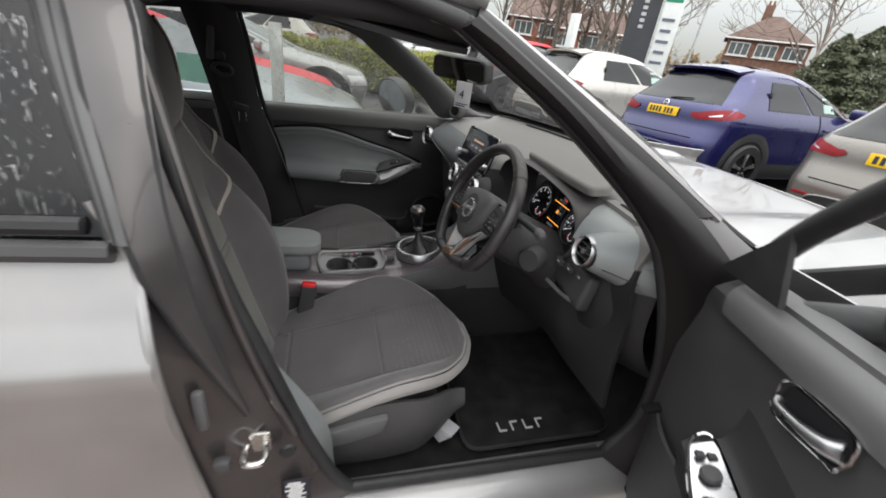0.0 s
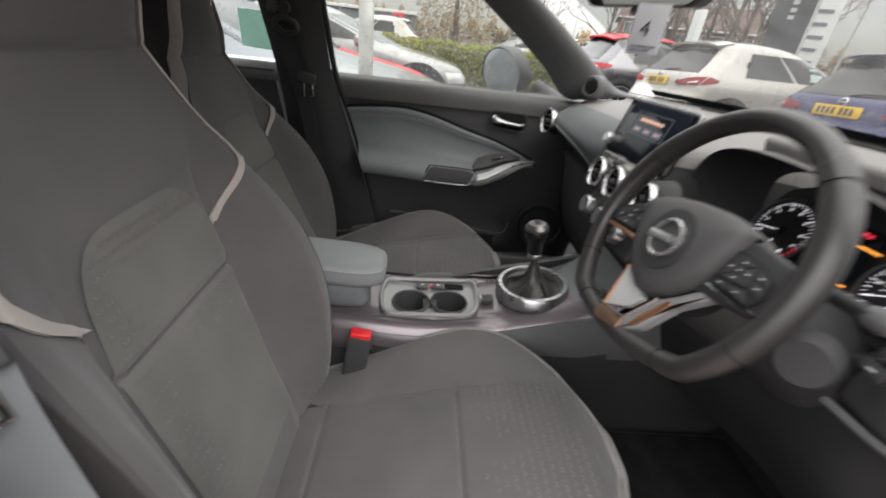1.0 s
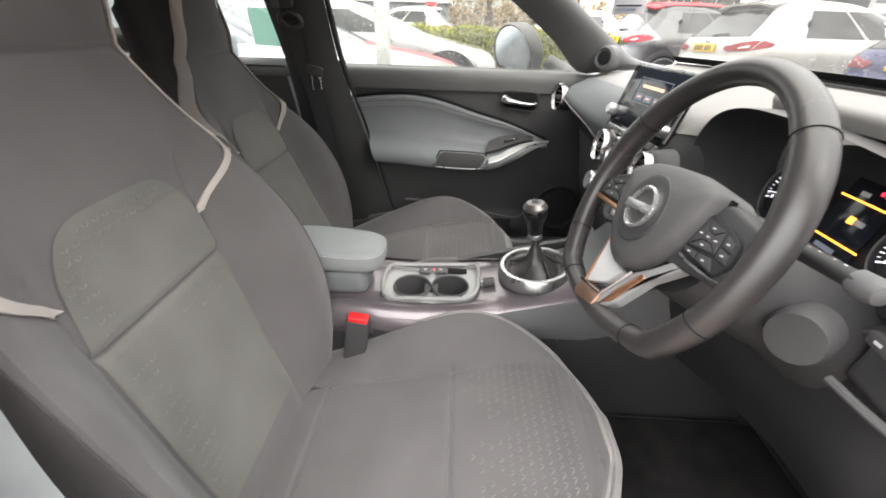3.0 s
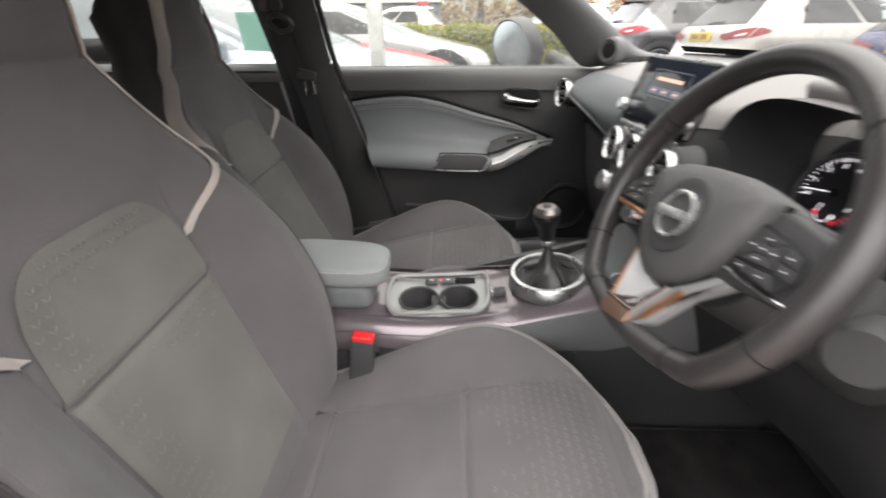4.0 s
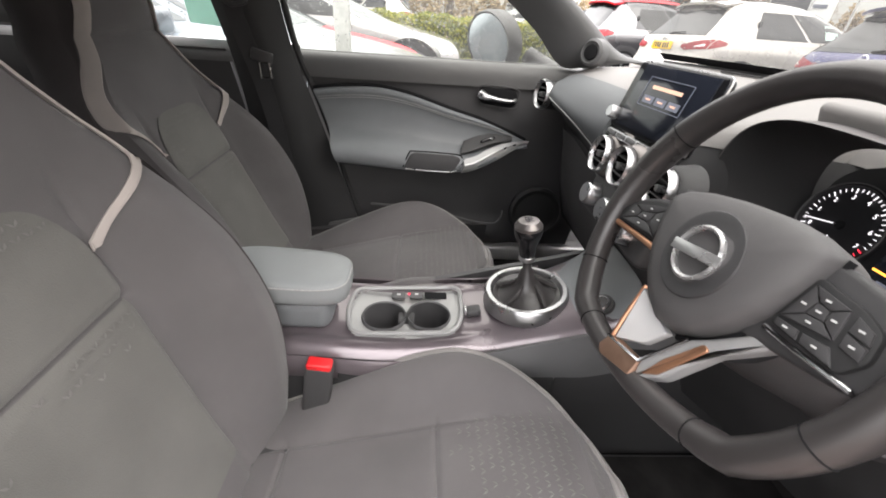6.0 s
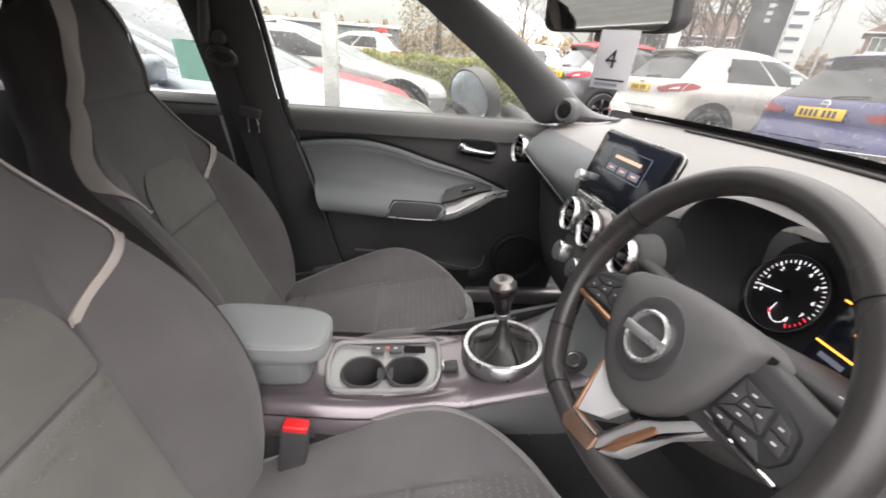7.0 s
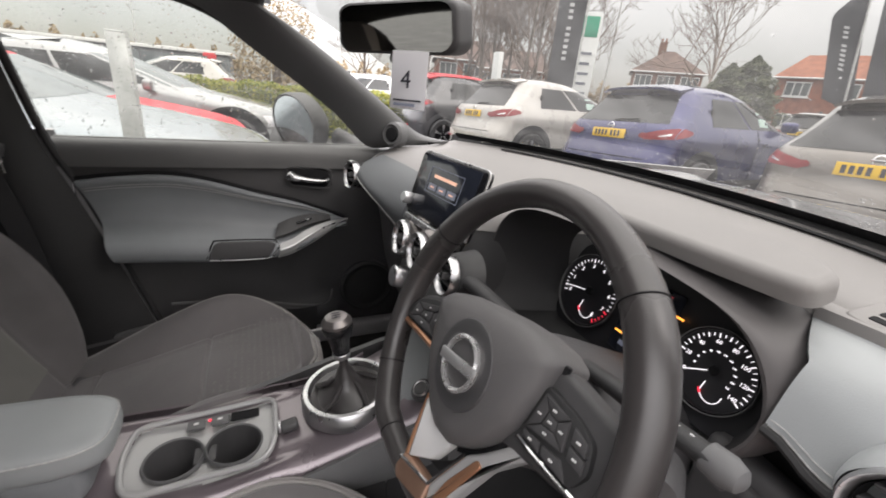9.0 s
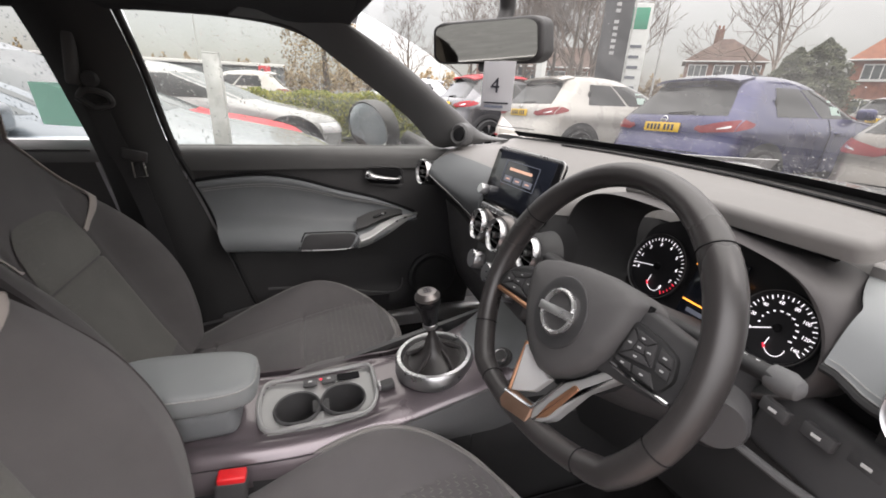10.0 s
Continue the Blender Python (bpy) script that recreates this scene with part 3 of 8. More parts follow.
# bonnet, scuttle, nose, tail
def bonnet_at(u, v):
    x, y = 1.15 + 0.97 * u, (-0.76 + 1.52 * v) * (1 - 0.14 * u)
    e = abs(2 * v - 1)
    x -= 0.16 * e ** 2 * (1 - u)
    z = 1.000 - 0.03 * u - 0.15 * step(0.62, 1.0, u) ** 2 - 0.035 * e ** 3 + 0.02 * step(0.55, 0.7, e) - 0.012 * step(0.85, 1, e)
    return (x, y, z)
part("bonnet", grid(bonnet_at, 30, 36, thick=-0.015), M["paint_gun"], own, "silver-grey metallic bonnet, wet")
def scuttle_at(u, v):
    y = -0.74 + 1.48 * v
    e = abs(2 * v - 1)
    return (1.03 + 0.16 * u - 0.19 * e ** 2, y, 1.028 - 0.040 * u)
part("scuttle", grid(scuttle_at, 6, 24, thick=-0.01), M["plastic"], own, "black plastic scuttle below the windscreen")
def nose_at(u, v):
    a = math.pi * v
    y = 0.70 * math.cos(a)
    x = 1.95 + 0.24 * math.sin(a) ** 0.6 if 0 < v < 1 else 1.95
    return (x - 0.06 * (u - 0.5) ** 2, y * 1.02, 0.26 + 0.66 * u)
part("front_bumper", grid(nose_at, 10, 24, thick=0.01), M["paint_gun"], own)
def tail_at(u, v):
    y = 0.72 * math.cos(math.pi * v)
    x = -1.95 - 0.16 * (math.sin(math.pi * v) ** 0.6 if 0 < v < 1 else 0) + 0.28 * step(0.8, 1.45, 0.26 + 0.78 * u)
    return (x, y, 0.26 + 0.78 * u)
part("tailgate", grid(tail_at, 14, 24, thick=0.01), M["paint_gun"], own)
for x in (1.33, -1.30):
    for sgn in (-1, 1):
        tyre = part("tyre", lathe([(0.20, -0.09), (0.30, -0.105), (0.325, -0.08), (0.33, 0), (0.325, 0.08), (0.30, 0.105), (0.20, 0.09)],
                                  axis((x, sgn * 0.775, 0.33), (0, sgn, 0)), 40), M["rubber"], own)
        part("rim", lathe([(0, 0.05), (0.05, 0.06), (0.08, 0.04), (0.19, 0.055), (0.21, 0.09), (0.215, 0.08), (0.2, 0.0)], axis((x, sgn * 0.775, 0.33), (0, sgn, 0)), 30), M["satin"], tyre)
        part("arch_cladding", tube([(x + 0.41 * math.cos(a), sgn * (side_y(x + 0.41 * math.cos(a), 0.6) + 0.004), 0.33 + 0.40 * math.sin(a)) for a in np.linspace(-0.1, math.pi + 0.1, 24)], 0.04, 8), M["plastic"], own)
        part("arch_liner", lathe([(0, 0.0), (0.39, 0.0)], axis((x, sgn * 0.892, 0.33), (0, sgn, 0)), 30), M["black_matte"], own)

# roof and lining
def roof_z(x, y, lift):
    return 1.465 + lift - 0.10 * (abs(y) / 0.62) ** 2.4 * 0.6 - 0.03 * step(-0.05, 0.24, x) - 0.14 * step(-0.6, -1.5, x)
part("headlining", grid(lambda u, v: (0.25 - 1.75 * u, -0.63 + 1.26 * v, roof_z(0.25 - 1.75 * u, -0.63 + 1.26 * v, -0.012)), 30, 22, thick=-0.01), M["lining"], own, "dark grey woven roof lining")
part("roof_skin", grid(lambda u, v: (0.28 - 1.85 * u, -0.645 + 1.29 * v, roof_z(0.28 - 1.85 * u, -0.645 + 1.29 * v, 0.055) - 0.03 * step(-0.10, 0.28, 0.28 - 1.85 * u)), 30, 22, thick=-0.01), M["paint_gun"], own)
for sgn in (-1, 1):
    part("roof_rail_trim", tube([(0.26, sgn * 0.595, 1.405), (0.08, sgn * 0.628, 1.425), (-0.3, sgn * 0.635, 1.412), (-0.8, sgn * 0.62, 1.37), (-1.4, sgn * 0.58, 1.25)], 0.035, 10, n=24), M["lining"], own)
    part("roof_edge", tube([(0.27, sgn * 0.60, 1.452), (0.05, sgn * 0.665, 1.475), (-0.3, sgn * 0.685, 1.46), (-0.8, sgn * 0.675, 1.42), (-1.45, sgn * 0.63, 1.28)], 0.03, 10, n=24), M["paint_gun"], own)
part("header_trim", tube([(0.235, -0.60, 1.40), (0.275, -0.3, 1.435), (0.285, 0, 1.445), (0.275, 0.3, 1.435), (0.235, 0.60, 1.40)], 0.026, 10, n=20), M["lining"], own)
for sgn in (-1, 1):
    part("sun_visor", box((0.13, sgn * 0.36, 1.418), (0.15, 0.36, 0.018), 0.008, 3, Euler((0, radians(4), 0)).to_matrix().to_4x4()), M["lining"], own, "dark cloth sun visor folded up")
part("overhead_lamp", box((0.16, 0.0, 1.432), (0.13, 0.16, 0.025), 0.01, 3), M["plastic_mid"], own)

# passenger side pillars: inner trims
AP_R = [(0.64, 0.712, 1.03), (0.55, 0.705, 1.035), (0.438, 0.69, 1.14), (0.215, 0.655, 1.295), (0.10, 0.632, 1.37), (-0.06, 0.622, 1.385)]
AP_F = [(0.84, 0.69, 1.06), (0.72, 0.672, 1.085), (0.60, 0.645, 1.165), (0.40, 0.598, 1.30), (0.225, 0.55, 1.39), (0.08, 0.54, 1.43)]
part("a_pillar_trim", sheet(AP_R, AP_F, (0.01, -0.045, 0.012), 26, 8, thick=0.01), M["plastic_mid"], own, "dark grey plastic windscreen pillar trim")
part("a_pillar_trim", sheet([(0.76, -0.705, 1.03), (0.70, -0.705, 1.06), (0.60, -0.70, 1.135), (0.40, -0.675, 1.285), (0.20, -0.64, 1.405)], [(0.84, -0.69, 1.06), (0.74, -0.68, 1.10), (0.63, -0.655, 1.17), (0.42, -0.605, 1.31), (0.22, -0.55, 1.41)], (0.0, 0.012, 0.0), 26, 8, thick=0.006), M["plastic_mid"], own, "dark grey plastic windscreen pillar trim")
BP_F = [(-0.335, 0.625, 1.40), (-0.305, 0.66, 1.25), (-0.275, 0.695, 1.03), (-0.22, 0.705, 0.85), (-0.13, 0.71, 0.55), (-0.07, 0.71, 0.34)]
BP_R = [(-0.53, 0.615, 1.39), (-0.50, 0.65, 1.25), (-0.46, 0.685, 1.03), (-0.44, 0.70, 0.85), (-0.42, 0.71, 0.55), (-0.38, 0.71, 0.34)]
part("b_pillar_trim", sheet(BP_F, BP_R, (0, -0.038, 0), 26, 10, thick=0.01), M["plastic_deep"], own, "dark plastic centre pillar trim")
part("b_pillar_trim", mirror_y(sheet([(x - 0.05, y, z) for x, y, z in BP_F], BP_R, (0, -0.03, 0), 26, 10, thick=0.01)), M["plastic"], own, "dark plastic centre pillar trim")
part("window_seal", tube([(-0.324, 0.638, 1.39), (-0.297, 0.671, 1.25), (-0.267, 0.706, 1.03)], 0.009, 8, n=14), M["rubber"], own)
part("door_frame_inner", tube([(-0.325, 0.640, 1.395), (-0.298, 0.673, 1.25), (-0.266, 0.708, 1.03), (-0.205, 0.722, 0.85), (-0.11, 0.73, 0.5), (-0.07, 0.73, 0.36)], 0.010, 8, n=24), M["rubber"], own)
part("door_frame_top", tube([(0.60, 0.715, 1.035), (0.455, 0.70, 1.145), (0.225, 0.665, 1.312), (0.10, 0.648, 1.375), (-0.06, 0.642, 1.395), (-0.30, 0.648, 1.395)], 0.014, 8, n=34), M["rubber"], own)

# glass
def ws_at(u, v):
    y = (-1 + 2 * v)
    lo = Vector((1.118 - 0.225 * y * y, 0.715 * y, 1.072 + 0.003 * y * y))
    hi = Vector((0.30 - 0.06 * y * y, 0.585 * y, 1.465 - 0.028 * y * y))
    return lo.lerp(hi, u) + Vector((0.03, 0, 0.045)) * (4 * u * (1 - u)) * 0.6
pane = part("windscreen", grid(ws_at, 12, 20), M["glass_screen"], own, "clear curved windscreen, wet at its foot")
pane.visible_shadow = False
part("windscreen_border", grid(lambda u, v: Vector(ws_at(0.04 * u, v)) - Vector((0.004, 0, 0.004)), 3, 30), M["black_matte"], own, "black printed border at the windscreen's foot")
def fw_at(u, v):
    top = Vector(curve_at([(0.575, 0.715, 1.035), (0.455, 0.70, 1.145), (0.225, 0.665, 1.305), (0.10, 0.65, 1.375), (-0.06, 0.643, 1.395), (-0.31, 0.645, 1.395)], u))
    low = Vector((0.60 - 0.87 * u, 0.738, 1.0))
    return low.lerp(top, v) + Vector((0, 0.012, 0)) * (4 * v * (1 - v))
pane = part("door_window", grid(fw_at, 20, 8), M["glass_wet"], own, "clear door window covered in rain drops")
pane.visible_shadow = False
def rw_at(u, v, sgn=1):
    low = Vector((-0.29 - 0.80 * u, sgn * 0.80, 1.06 + 0.05 * u))
    hi = Vector((-0.33 - 0.62 * u, sgn * 0.685, 1.42 - 0.09 * u))
    return low.lerp(hi, v)
pane = part("rear_door_window", grid(lambda u, v: Vector((-0.29 - 1.05 * u, 0.80, 1.045)).lerp(Vector((-0.33 - 0.92 * u, 0.685, 1.42 - 0.10 * u)), v), 12, 8), M["glass_rear"], own, "wet tinted rear side window")
pane.visible_shadow = False
GLASS_EDGE = [(-0.338, -0.675, 1.405), (-0.326, -0.700, 1.358), (-0.307, -0.740, 1.303), (-0.283, -0.780, 1.233), (-0.259, -0.820, 1.161), (-0.247, -0.840, 1.108)]
GUTTER = [(-0.303, -0.675, 1.412), (-0.291, -0.702, 1.363), (-0.275, -0.742, 1.306), (-0.259, -0.782, 1.235), (-0.238, -0.823, 1.162), (-0.228, -0.843, 1.098)]


def rear_pane(u, v):
    """The rear door's glass on the driver's side."""
    e = Vector(curve_at(GLASS_EDGE[::-1], v)) + Vector((-0.002, 0.004, 0))
    far = Vector((-1.09, -0.82, 1.11)).lerp(Vector((-0.95, -0.685, 1.33)), v)
    return e.lerp(far, u)


pane = part("rear_door_window", grid(rear_pane, 12, 10), M["glass_tint"], own, "dark tinted rear door window with rain streaks")
part("frame_cover", sheet(GLASS_EDGE, GUTTER, (0, -0.005, 0), 24, 6, thick=0.004), M["plastic_mid"], own, "dark grey window frame cover")
part("window_frame", tube([(x + 0.003, y - 0.003, z) for x, y, z in GLASS_EDGE], 0.006, 8, n=20), M["rubber"], own, "black window seal")
part("frame_groove", tube([Vector(a).lerp(Vector(b), 0.55) + Vector((0, -0.008, 0)) for a, b in zip(GLASS_EDGE, GUTTER)], 0.0025, 6, n=20), M["rubber"], own)
part("rear_pillar", sheet([(-1.33, 0.80, 1.045), (-1.24, 0.69, 1.33)], [(-1.75, 0.76, 1.12), (-1.5, 0.64, 1.27)], (0, 0, 0), 8, 6, thick=0.01), M["paint_gun"], own)
part("rear_pillar", mirror_y(sheet([(-1.08, 0.84, 1.1), (-0.98, 0.70, 1.34)], [(-1.75, 0.76, 1.12), (-1.5, 0.64, 1.27)], (0, 0, 0), 8, 6, thick=0.01)), M["paint_gun"], own)
pane = part("rear_window", grid(lambda u, v: Vector((-1.55 - 0.3 * (1 - u), -0.6 + 1.2 * v, 1.06 + 0.27 * u)), 6, 10), M["glass_rear"], own)
pane.visible_shadow = False

# ---- front seats ----
SEAM_X, PANEL, SEAM_S = 0.165, 0.150, 0.340
HALF = [(-0.22, 0.232), (-0.05, 0.252), (0.15, 0.256), (0.24, 0.246), (0.31, 0.216), (0.36, 0.172), (0.40, 0.118), (0.43, 0.05)]


def cush(x, v):
    """Top of the seat cushion: fore-aft x, sideways v from -1 to 1."""
    half = table(x, HALF)
    y = v * half
    z = table(x, [(-0.22, 0.445), (-0.10, 0.468), (0.05, 0.503), (0.16, 0.532), (0.30, 0.562), (0.38, 0.572), (0.43, 0.556)])
    rise = table(x, [(-0.22, 0.0), (-0.15, 0.012), (0.0, 0.05), (0.1, 0.07), (0.2, 0.078), (0.28, 0.055), (0.35, 0.022), (0.43, 0.0)])
    a = abs(y)
    z += rise * step(0.125, half - 0.016, a) - 0.010 * step(half - 0.016, half, a) ** 2
    z -= 0.007 * math.exp(-((a - PANEL) / 0.006) ** 2) * step(0.40, 0.36, x)
    if a < PANEL + 0.004:
        z -= 0.007 * math.exp(-((x - SEAM_X) / 0.005) ** 2)
        z -= 0.006 * math.exp(-((x + 0.10) / 0.005) ** 2)
        z += 0.006 * math.cos(math.pi * a / (2 * PANEL))
    return Vector((x, y, z))


BHALF = [(0, 0.238), (0.1, 0.262), (0.2, 0.276), (0.34, 0.274), (0.47, 0.245), (0.56, 0.204), (0.64, 0.154), (0.72, 0.128), (0.82, 0.122), (0.92, 0.117), (0.97, 0.102), (1.0, 0.065)]
BACK = [(-0.135, 0.455), (-0.185, 0.58), (-0.232, 0.72), (-0.275, 0.85), (-0.312, 0.965), (-0.338, 1.072), (-0.352, 1.175), (-0.370, 1.275), (-0.400, 1.33)]


STRIPE_OUT = [(0.405, 0.545), (0.42, 0.61), (0.46, 0.84), (0.49, 0.962), (0.55, 0.985), (0.62, 0.965), (0.70, 0.935), (0.79, 0.90), (0.88, 0.82), (0.97, 0.70)]
SIDE_FROM = [(0, 0.95), (0.2, 0.95), (0.4, 0.955), (0.49, 0.978), (0.55, 0.995), (0.62, 0.975), (0.70, 0.94), (0.79, 0.905), (0.88, 0.825), (0.97, 0.705), (1.0, 0.70)]


def back(s, v, lift=0.0, mid=0.0):
    """Front of the seat back: s along its height from 0 to 1, v sideways from -1 to 1; lift stands off it,
    mid is the middle of the panel and bolsters."""
    x, z = curve_at(BACK, s)
    x2, z2 = curve_at(BACK, min(1, s + 0.02))
    x1, z1 = curve_at(BACK, max(0, s - 0.02))
    t = Vector((x2 - x1, 0, z2 - z1)).normalized()
    nrm = Vector((t.z, 0, -t.x))
    half = table(s, BHALF)
    y = v * half
    a, k = abs(y - mid * step(0.58, 0.48, s)), abs(y)
    rise = table(s, [(0, 0.03), (0.08, 0.065), (0.2, 0.090), (0.32, 0.080), (0.42, 0.050), (0.5, 0.022), (0.6, 0.008), (0.7, 0.008), (0.85, 0.012), (1.0, 0.0)])
    h = rise * step(0.138, 0.232, a) if s < 0.62 else -0.02 * (a / 0.13) ** 2 * step(0.62, 0.72, s) + 0.03 * step(0.66, 0.76, s) * (1 - (a / 0.16) ** 2)
    h -= 0.045 * step(half - 0.026, half, k) ** 2
    e = PANEL - 0.02 + 0.02 * s
    if s < 0.52:
        h -= 0.006 * math.exp(-((a - e) / 0.006) ** 2) * step(0.53, 0.45, s)
        if a < e:
            h -= 0.006 * math.exp(-((s - SEAM_S) / 0.007) ** 2)
    h -= 0.006 * math.exp(-((s - 0.685) / 0.008) ** 2) * step(0.15, 0.10, k)
    return Vector((x, y, z)) + nrm * (h + lift)


def uneven(n, keys):
    """Steps from 0 to 1, closer together near the keys."""
    t = np.linspace(0, 1, 2001)
    d = np.ones_like(t)
    for k, w in keys:
        d += 9 * np.exp(-((t - k) / w) ** 2)
    c = np.cumsum(d)
    c = (c - c[0]) / (c[-1] - c[0])
    return np.interp(np.linspace(0, 1, n + 1), c, t)


def build_seat(name, cx, cy, dz, recline, label, rear=0.0, side=0.0, mid=0.0):
    seat = thing(name, (cx + 0.1, cy, 0.32), label, "car seat", "front car seats")
    off = Vector((cx, cy, dz))
    piv, turn = Vector((-0.14, 0, 0.455)), Matrix.Rotation(radians(-recline), 3, "Y")

    def bk(s, v, lift=0.0):
        return back(s, v, lift, mid)

    def B(p):
        return off + piv + Vector((-rear, side, 0)) + turn @ (p - piv)
    us = uneven(70, [((SEAM_X + 0.22) / 0.65, 0.015), (0.12 / 0.65, 0.015)])
    vs = uneven(64, [(0.5 - 0.28, 0.02), (0.5 + 0.28, 0.02)])
    part("cushion", grid(lambda u, v: off + cush(-0.22 + 0.65 * us[round(u * 70)], -1 + 2 * vs[round(v * 64)]), 70, 64), M["cloth"], seat, "charcoal cloth cushion")
    # the pale band round the front and sides of the cushion, and the cord on its edge
    rim = [cush(-0.20 + 0.628 * math.sin(k * math.pi / 120), -1) for k in range(61)] + [cush(0.43, v) for v in np.linspace(-0.98, 0.98, 24)] + [cush(-0.20 + 0.628 * math.sin(k * math.pi / 120), 1) for k in range(60, -1, -1)]
    for _ in range(6):
        rim = [rim[0]] + [(rim[k - 1] + rim[k] * 2 + rim[k + 1]) / 4 for k in range(1, len(rim) - 1)] + [rim[-1]]

    def band(u, v):
        p = Vector(rim[round(u * (len(rim) - 1))])
        f = step(0.2, 0.42, p.x)
        out = Vector((f, (1 - f * 0.6) * p.y / 0.2, 0)).normalized()
        return off + p + out * (0.016 * math.sin(math.pi * min(1, v * 1.2 + 0.1))) + Vector((0, 0, -0.042 * v - 0.002))
    part("cushion_band", grid(band, len(rim) - 1, 8, thick=0.006), M["cloth_band"], seat, "grey cloth band round the cushion")
    part("piping", tube([off + p + Vector((0, 0, 0.002)) for p in rim], 0.0040, 6), M["cloth_band"], seat, "grey piping")
    # pressed marks on the front of the cushion, in diagonal rows
    marks = bmesh.new()
    def mark(p, q, w, nrm):
        d = (q - p).normalized()
        s = d.cross(nrm).normalized() * w
        vsx = [marks.verts.new(c) for c in (p, (p + q) / 2 + s + nrm * 0.001, q, (p + q) / 2 - s + nrm * 0.001)]
        marks.faces.new(vsx)
    for i in range(15):
        for j in range(-10, 11):
            x, y = 0.190 + 0.0152 * i, 0.0152 * (j + 0.5 * (i % 2))
            lim = min(0.146, table(x, HALF) - 0.026)
            fade = (x - 0.185) / 0.15 + 0.45 * (abs(y) / 0.15) - 0.15
            if abs(y) > lim or x > 0.405 or random.random() > fade * 1.6:
                continue
            half = table(x, HALF)
            for sg in (-1, 1):
                a, b = cush(x - 0.0045, (y + sg * 0.0056) / half), cush(x + 0.0045, y / half)
                mark(off + a + Vector((0, 0, 0.0006)), off + b + Vector((0, 0, 0.0006)), 0.0014, Vector((0, 0, 1)))
    # and as small chevrons along the edges of the back's centre panel
    for i in range(32):
        for j in range(-11, 11):
            s, y = 0.10 + 0.0150 * i, 0.0155 * (j + 0.5 * (i % 2))
            half = table(s, BHALF)
            e = PANEL - 0.034 + 0.02 * s
            near = max(0.0, 1 - (e + y) / 0.050, 1 - (0.490 - s) / 0.055, (1 - (SEAM_S - s) / 0.05) * step(-0.04, 0.08, y) if s < SEAM_S else 0.0)
            if not -e < y < e or s > 0.482 - 0.05 * (abs(y) / 0.12) ** 4 or abs(s - SEAM_S) < 0.009 or random.random() > near * 2.2:
                continue
            for sg in (-1, 1):
                a, b = bk(s + 0.0035, (y + mid + sg * 0.0058) / half, 0.0054), bk(s - 0.0035, (y + mid) / half, 0.0054)
                mark(B(a), B(b), 0.0016, Vector((0.95, 0, 0.3)))
    m_ob = part("mark_pattern", marks, M["cloth_mark"], seat, "pressed diamond marks in the cloth")
    tagged(m_ob, kind="stuff")
    # seat back, its lighter centre panel, shoulder stripes and shell
    sb = uneven(80, [(SEAM_S, 0.015), (0.685, 0.02), (0.52, 0.02)])
    vb = uneven(60, [(0.5 - 0.27, 0.03), (0.5 + 0.27, 0.03)])
    part("backrest", grid(lambda u, v: B(bk(sb[round(u * 80)], -1 + 2 * vb[round(v * 60)])), 80, 60), M["cloth"], seat, "charcoal cloth seat back with a built-in headrest")

    def panel(s0, s1, top):
        def at(u, v):
            w = -1 + 2 * v
            s = s0 + (s1 - s0) * u - (top * u * u * abs(w) ** 5 * 0.06)
            half = table(s, BHALF)
            e = (PANEL - 0.022 + 0.02 * s) * (1 - top * 0.12 * u)
            return B(bk(s, (w * e + mid) / half, 0.0042))
        return grid(at, 30, 30)
    part("back_panel", panel(0.06, SEAM_S - 0.0025, 0), M["cloth_panel"], seat, "grey-green cloth lower back panel")
    part("back_panel", panel(SEAM_S + 0.0025, 0.493, 1), M["cloth_panel"], seat, "grey-green cloth upper back panel")
    for sg in (-1, 1):
        def stripe(u, v):
            s = 0.405 + 0.565 * u
            inner = table(s, [(0.405, 0.50), (0.42, 0.55), (0.46, 0.76), (0.49, 0.89), (0.55, 0.93), (0.62, 0.90), (0.70, 0.85), (0.78, 0.78), (0.88, 0.52), (0.97, 0.38)])
            outer = table(s, STRIPE_OUT)
            wrap = 0.014 * step(0.49, 0.54, s) * step(0.66, 0.58, s)
            f, g = min(1.0, v / 0.6), max(0.0, (v - 0.6) / 0.4)
            w = min(0.998, inner + (outer - inner) * f + sg * mid / table(s, BHALF) * step(0.50, 0.43, s))
            p = bk(s, sg * w, 0.0055 - wrap * g)
            return B(p + Vector((0, sg * 0.003 * step(0.5, 0.6, s), 0)))
        part("shoulder_stripe", grid(stripe, 60, 15, thick=0.003), M["cloth_light"], seat, "pale beige-grey cloth stripe from shoulder to head restraint")

    def shell(u, v):
        s = 0.03 + 0.955 * u
        p = bk(s, -1 + 2 * v)
        edge = 1 - abs(2 * v - 1) ** 6
        th = 0.075 + 0.04 * (1 - s)
        return B(p + Vector((-th * edge - 0.012, 0, -0.02 * edge)))
    part("back_shell", grid(shell, 40, 30, thick=0.01), M["plastic"], seat, "dark rear shell")
    for sg in (-1, 1):
        def flank(u, v):
            s = 0.03 + 0.955 * u
            a = table(s, SIDE_FROM)
            f, g = min(1.0, v / 0.4), max(0.0, (v - 0.4) / 0.6)
            p = bk(s, sg * min(0.998, a + (1 - a) * f), 0.0042 - 0.085 * g)
            return B(p + Vector((0, sg * (0.002 * f + (0.010 + 0.012 * step(0.55, 0.68, s)) * math.sin(math.pi * min(1.0, g * 0.9))), 0)))
        part("back_side", grid(flank, 60, 12, thick=0.003), M["cloth_side"], seat, "darker cloth side of the seat back")
    # base and outer side shield with its lever
    part("base", box((cx + 0.08, cy, 0.405 + dz), (0.50, 0.40, 0.11), 0.02, 3), M["plastic"], seat)
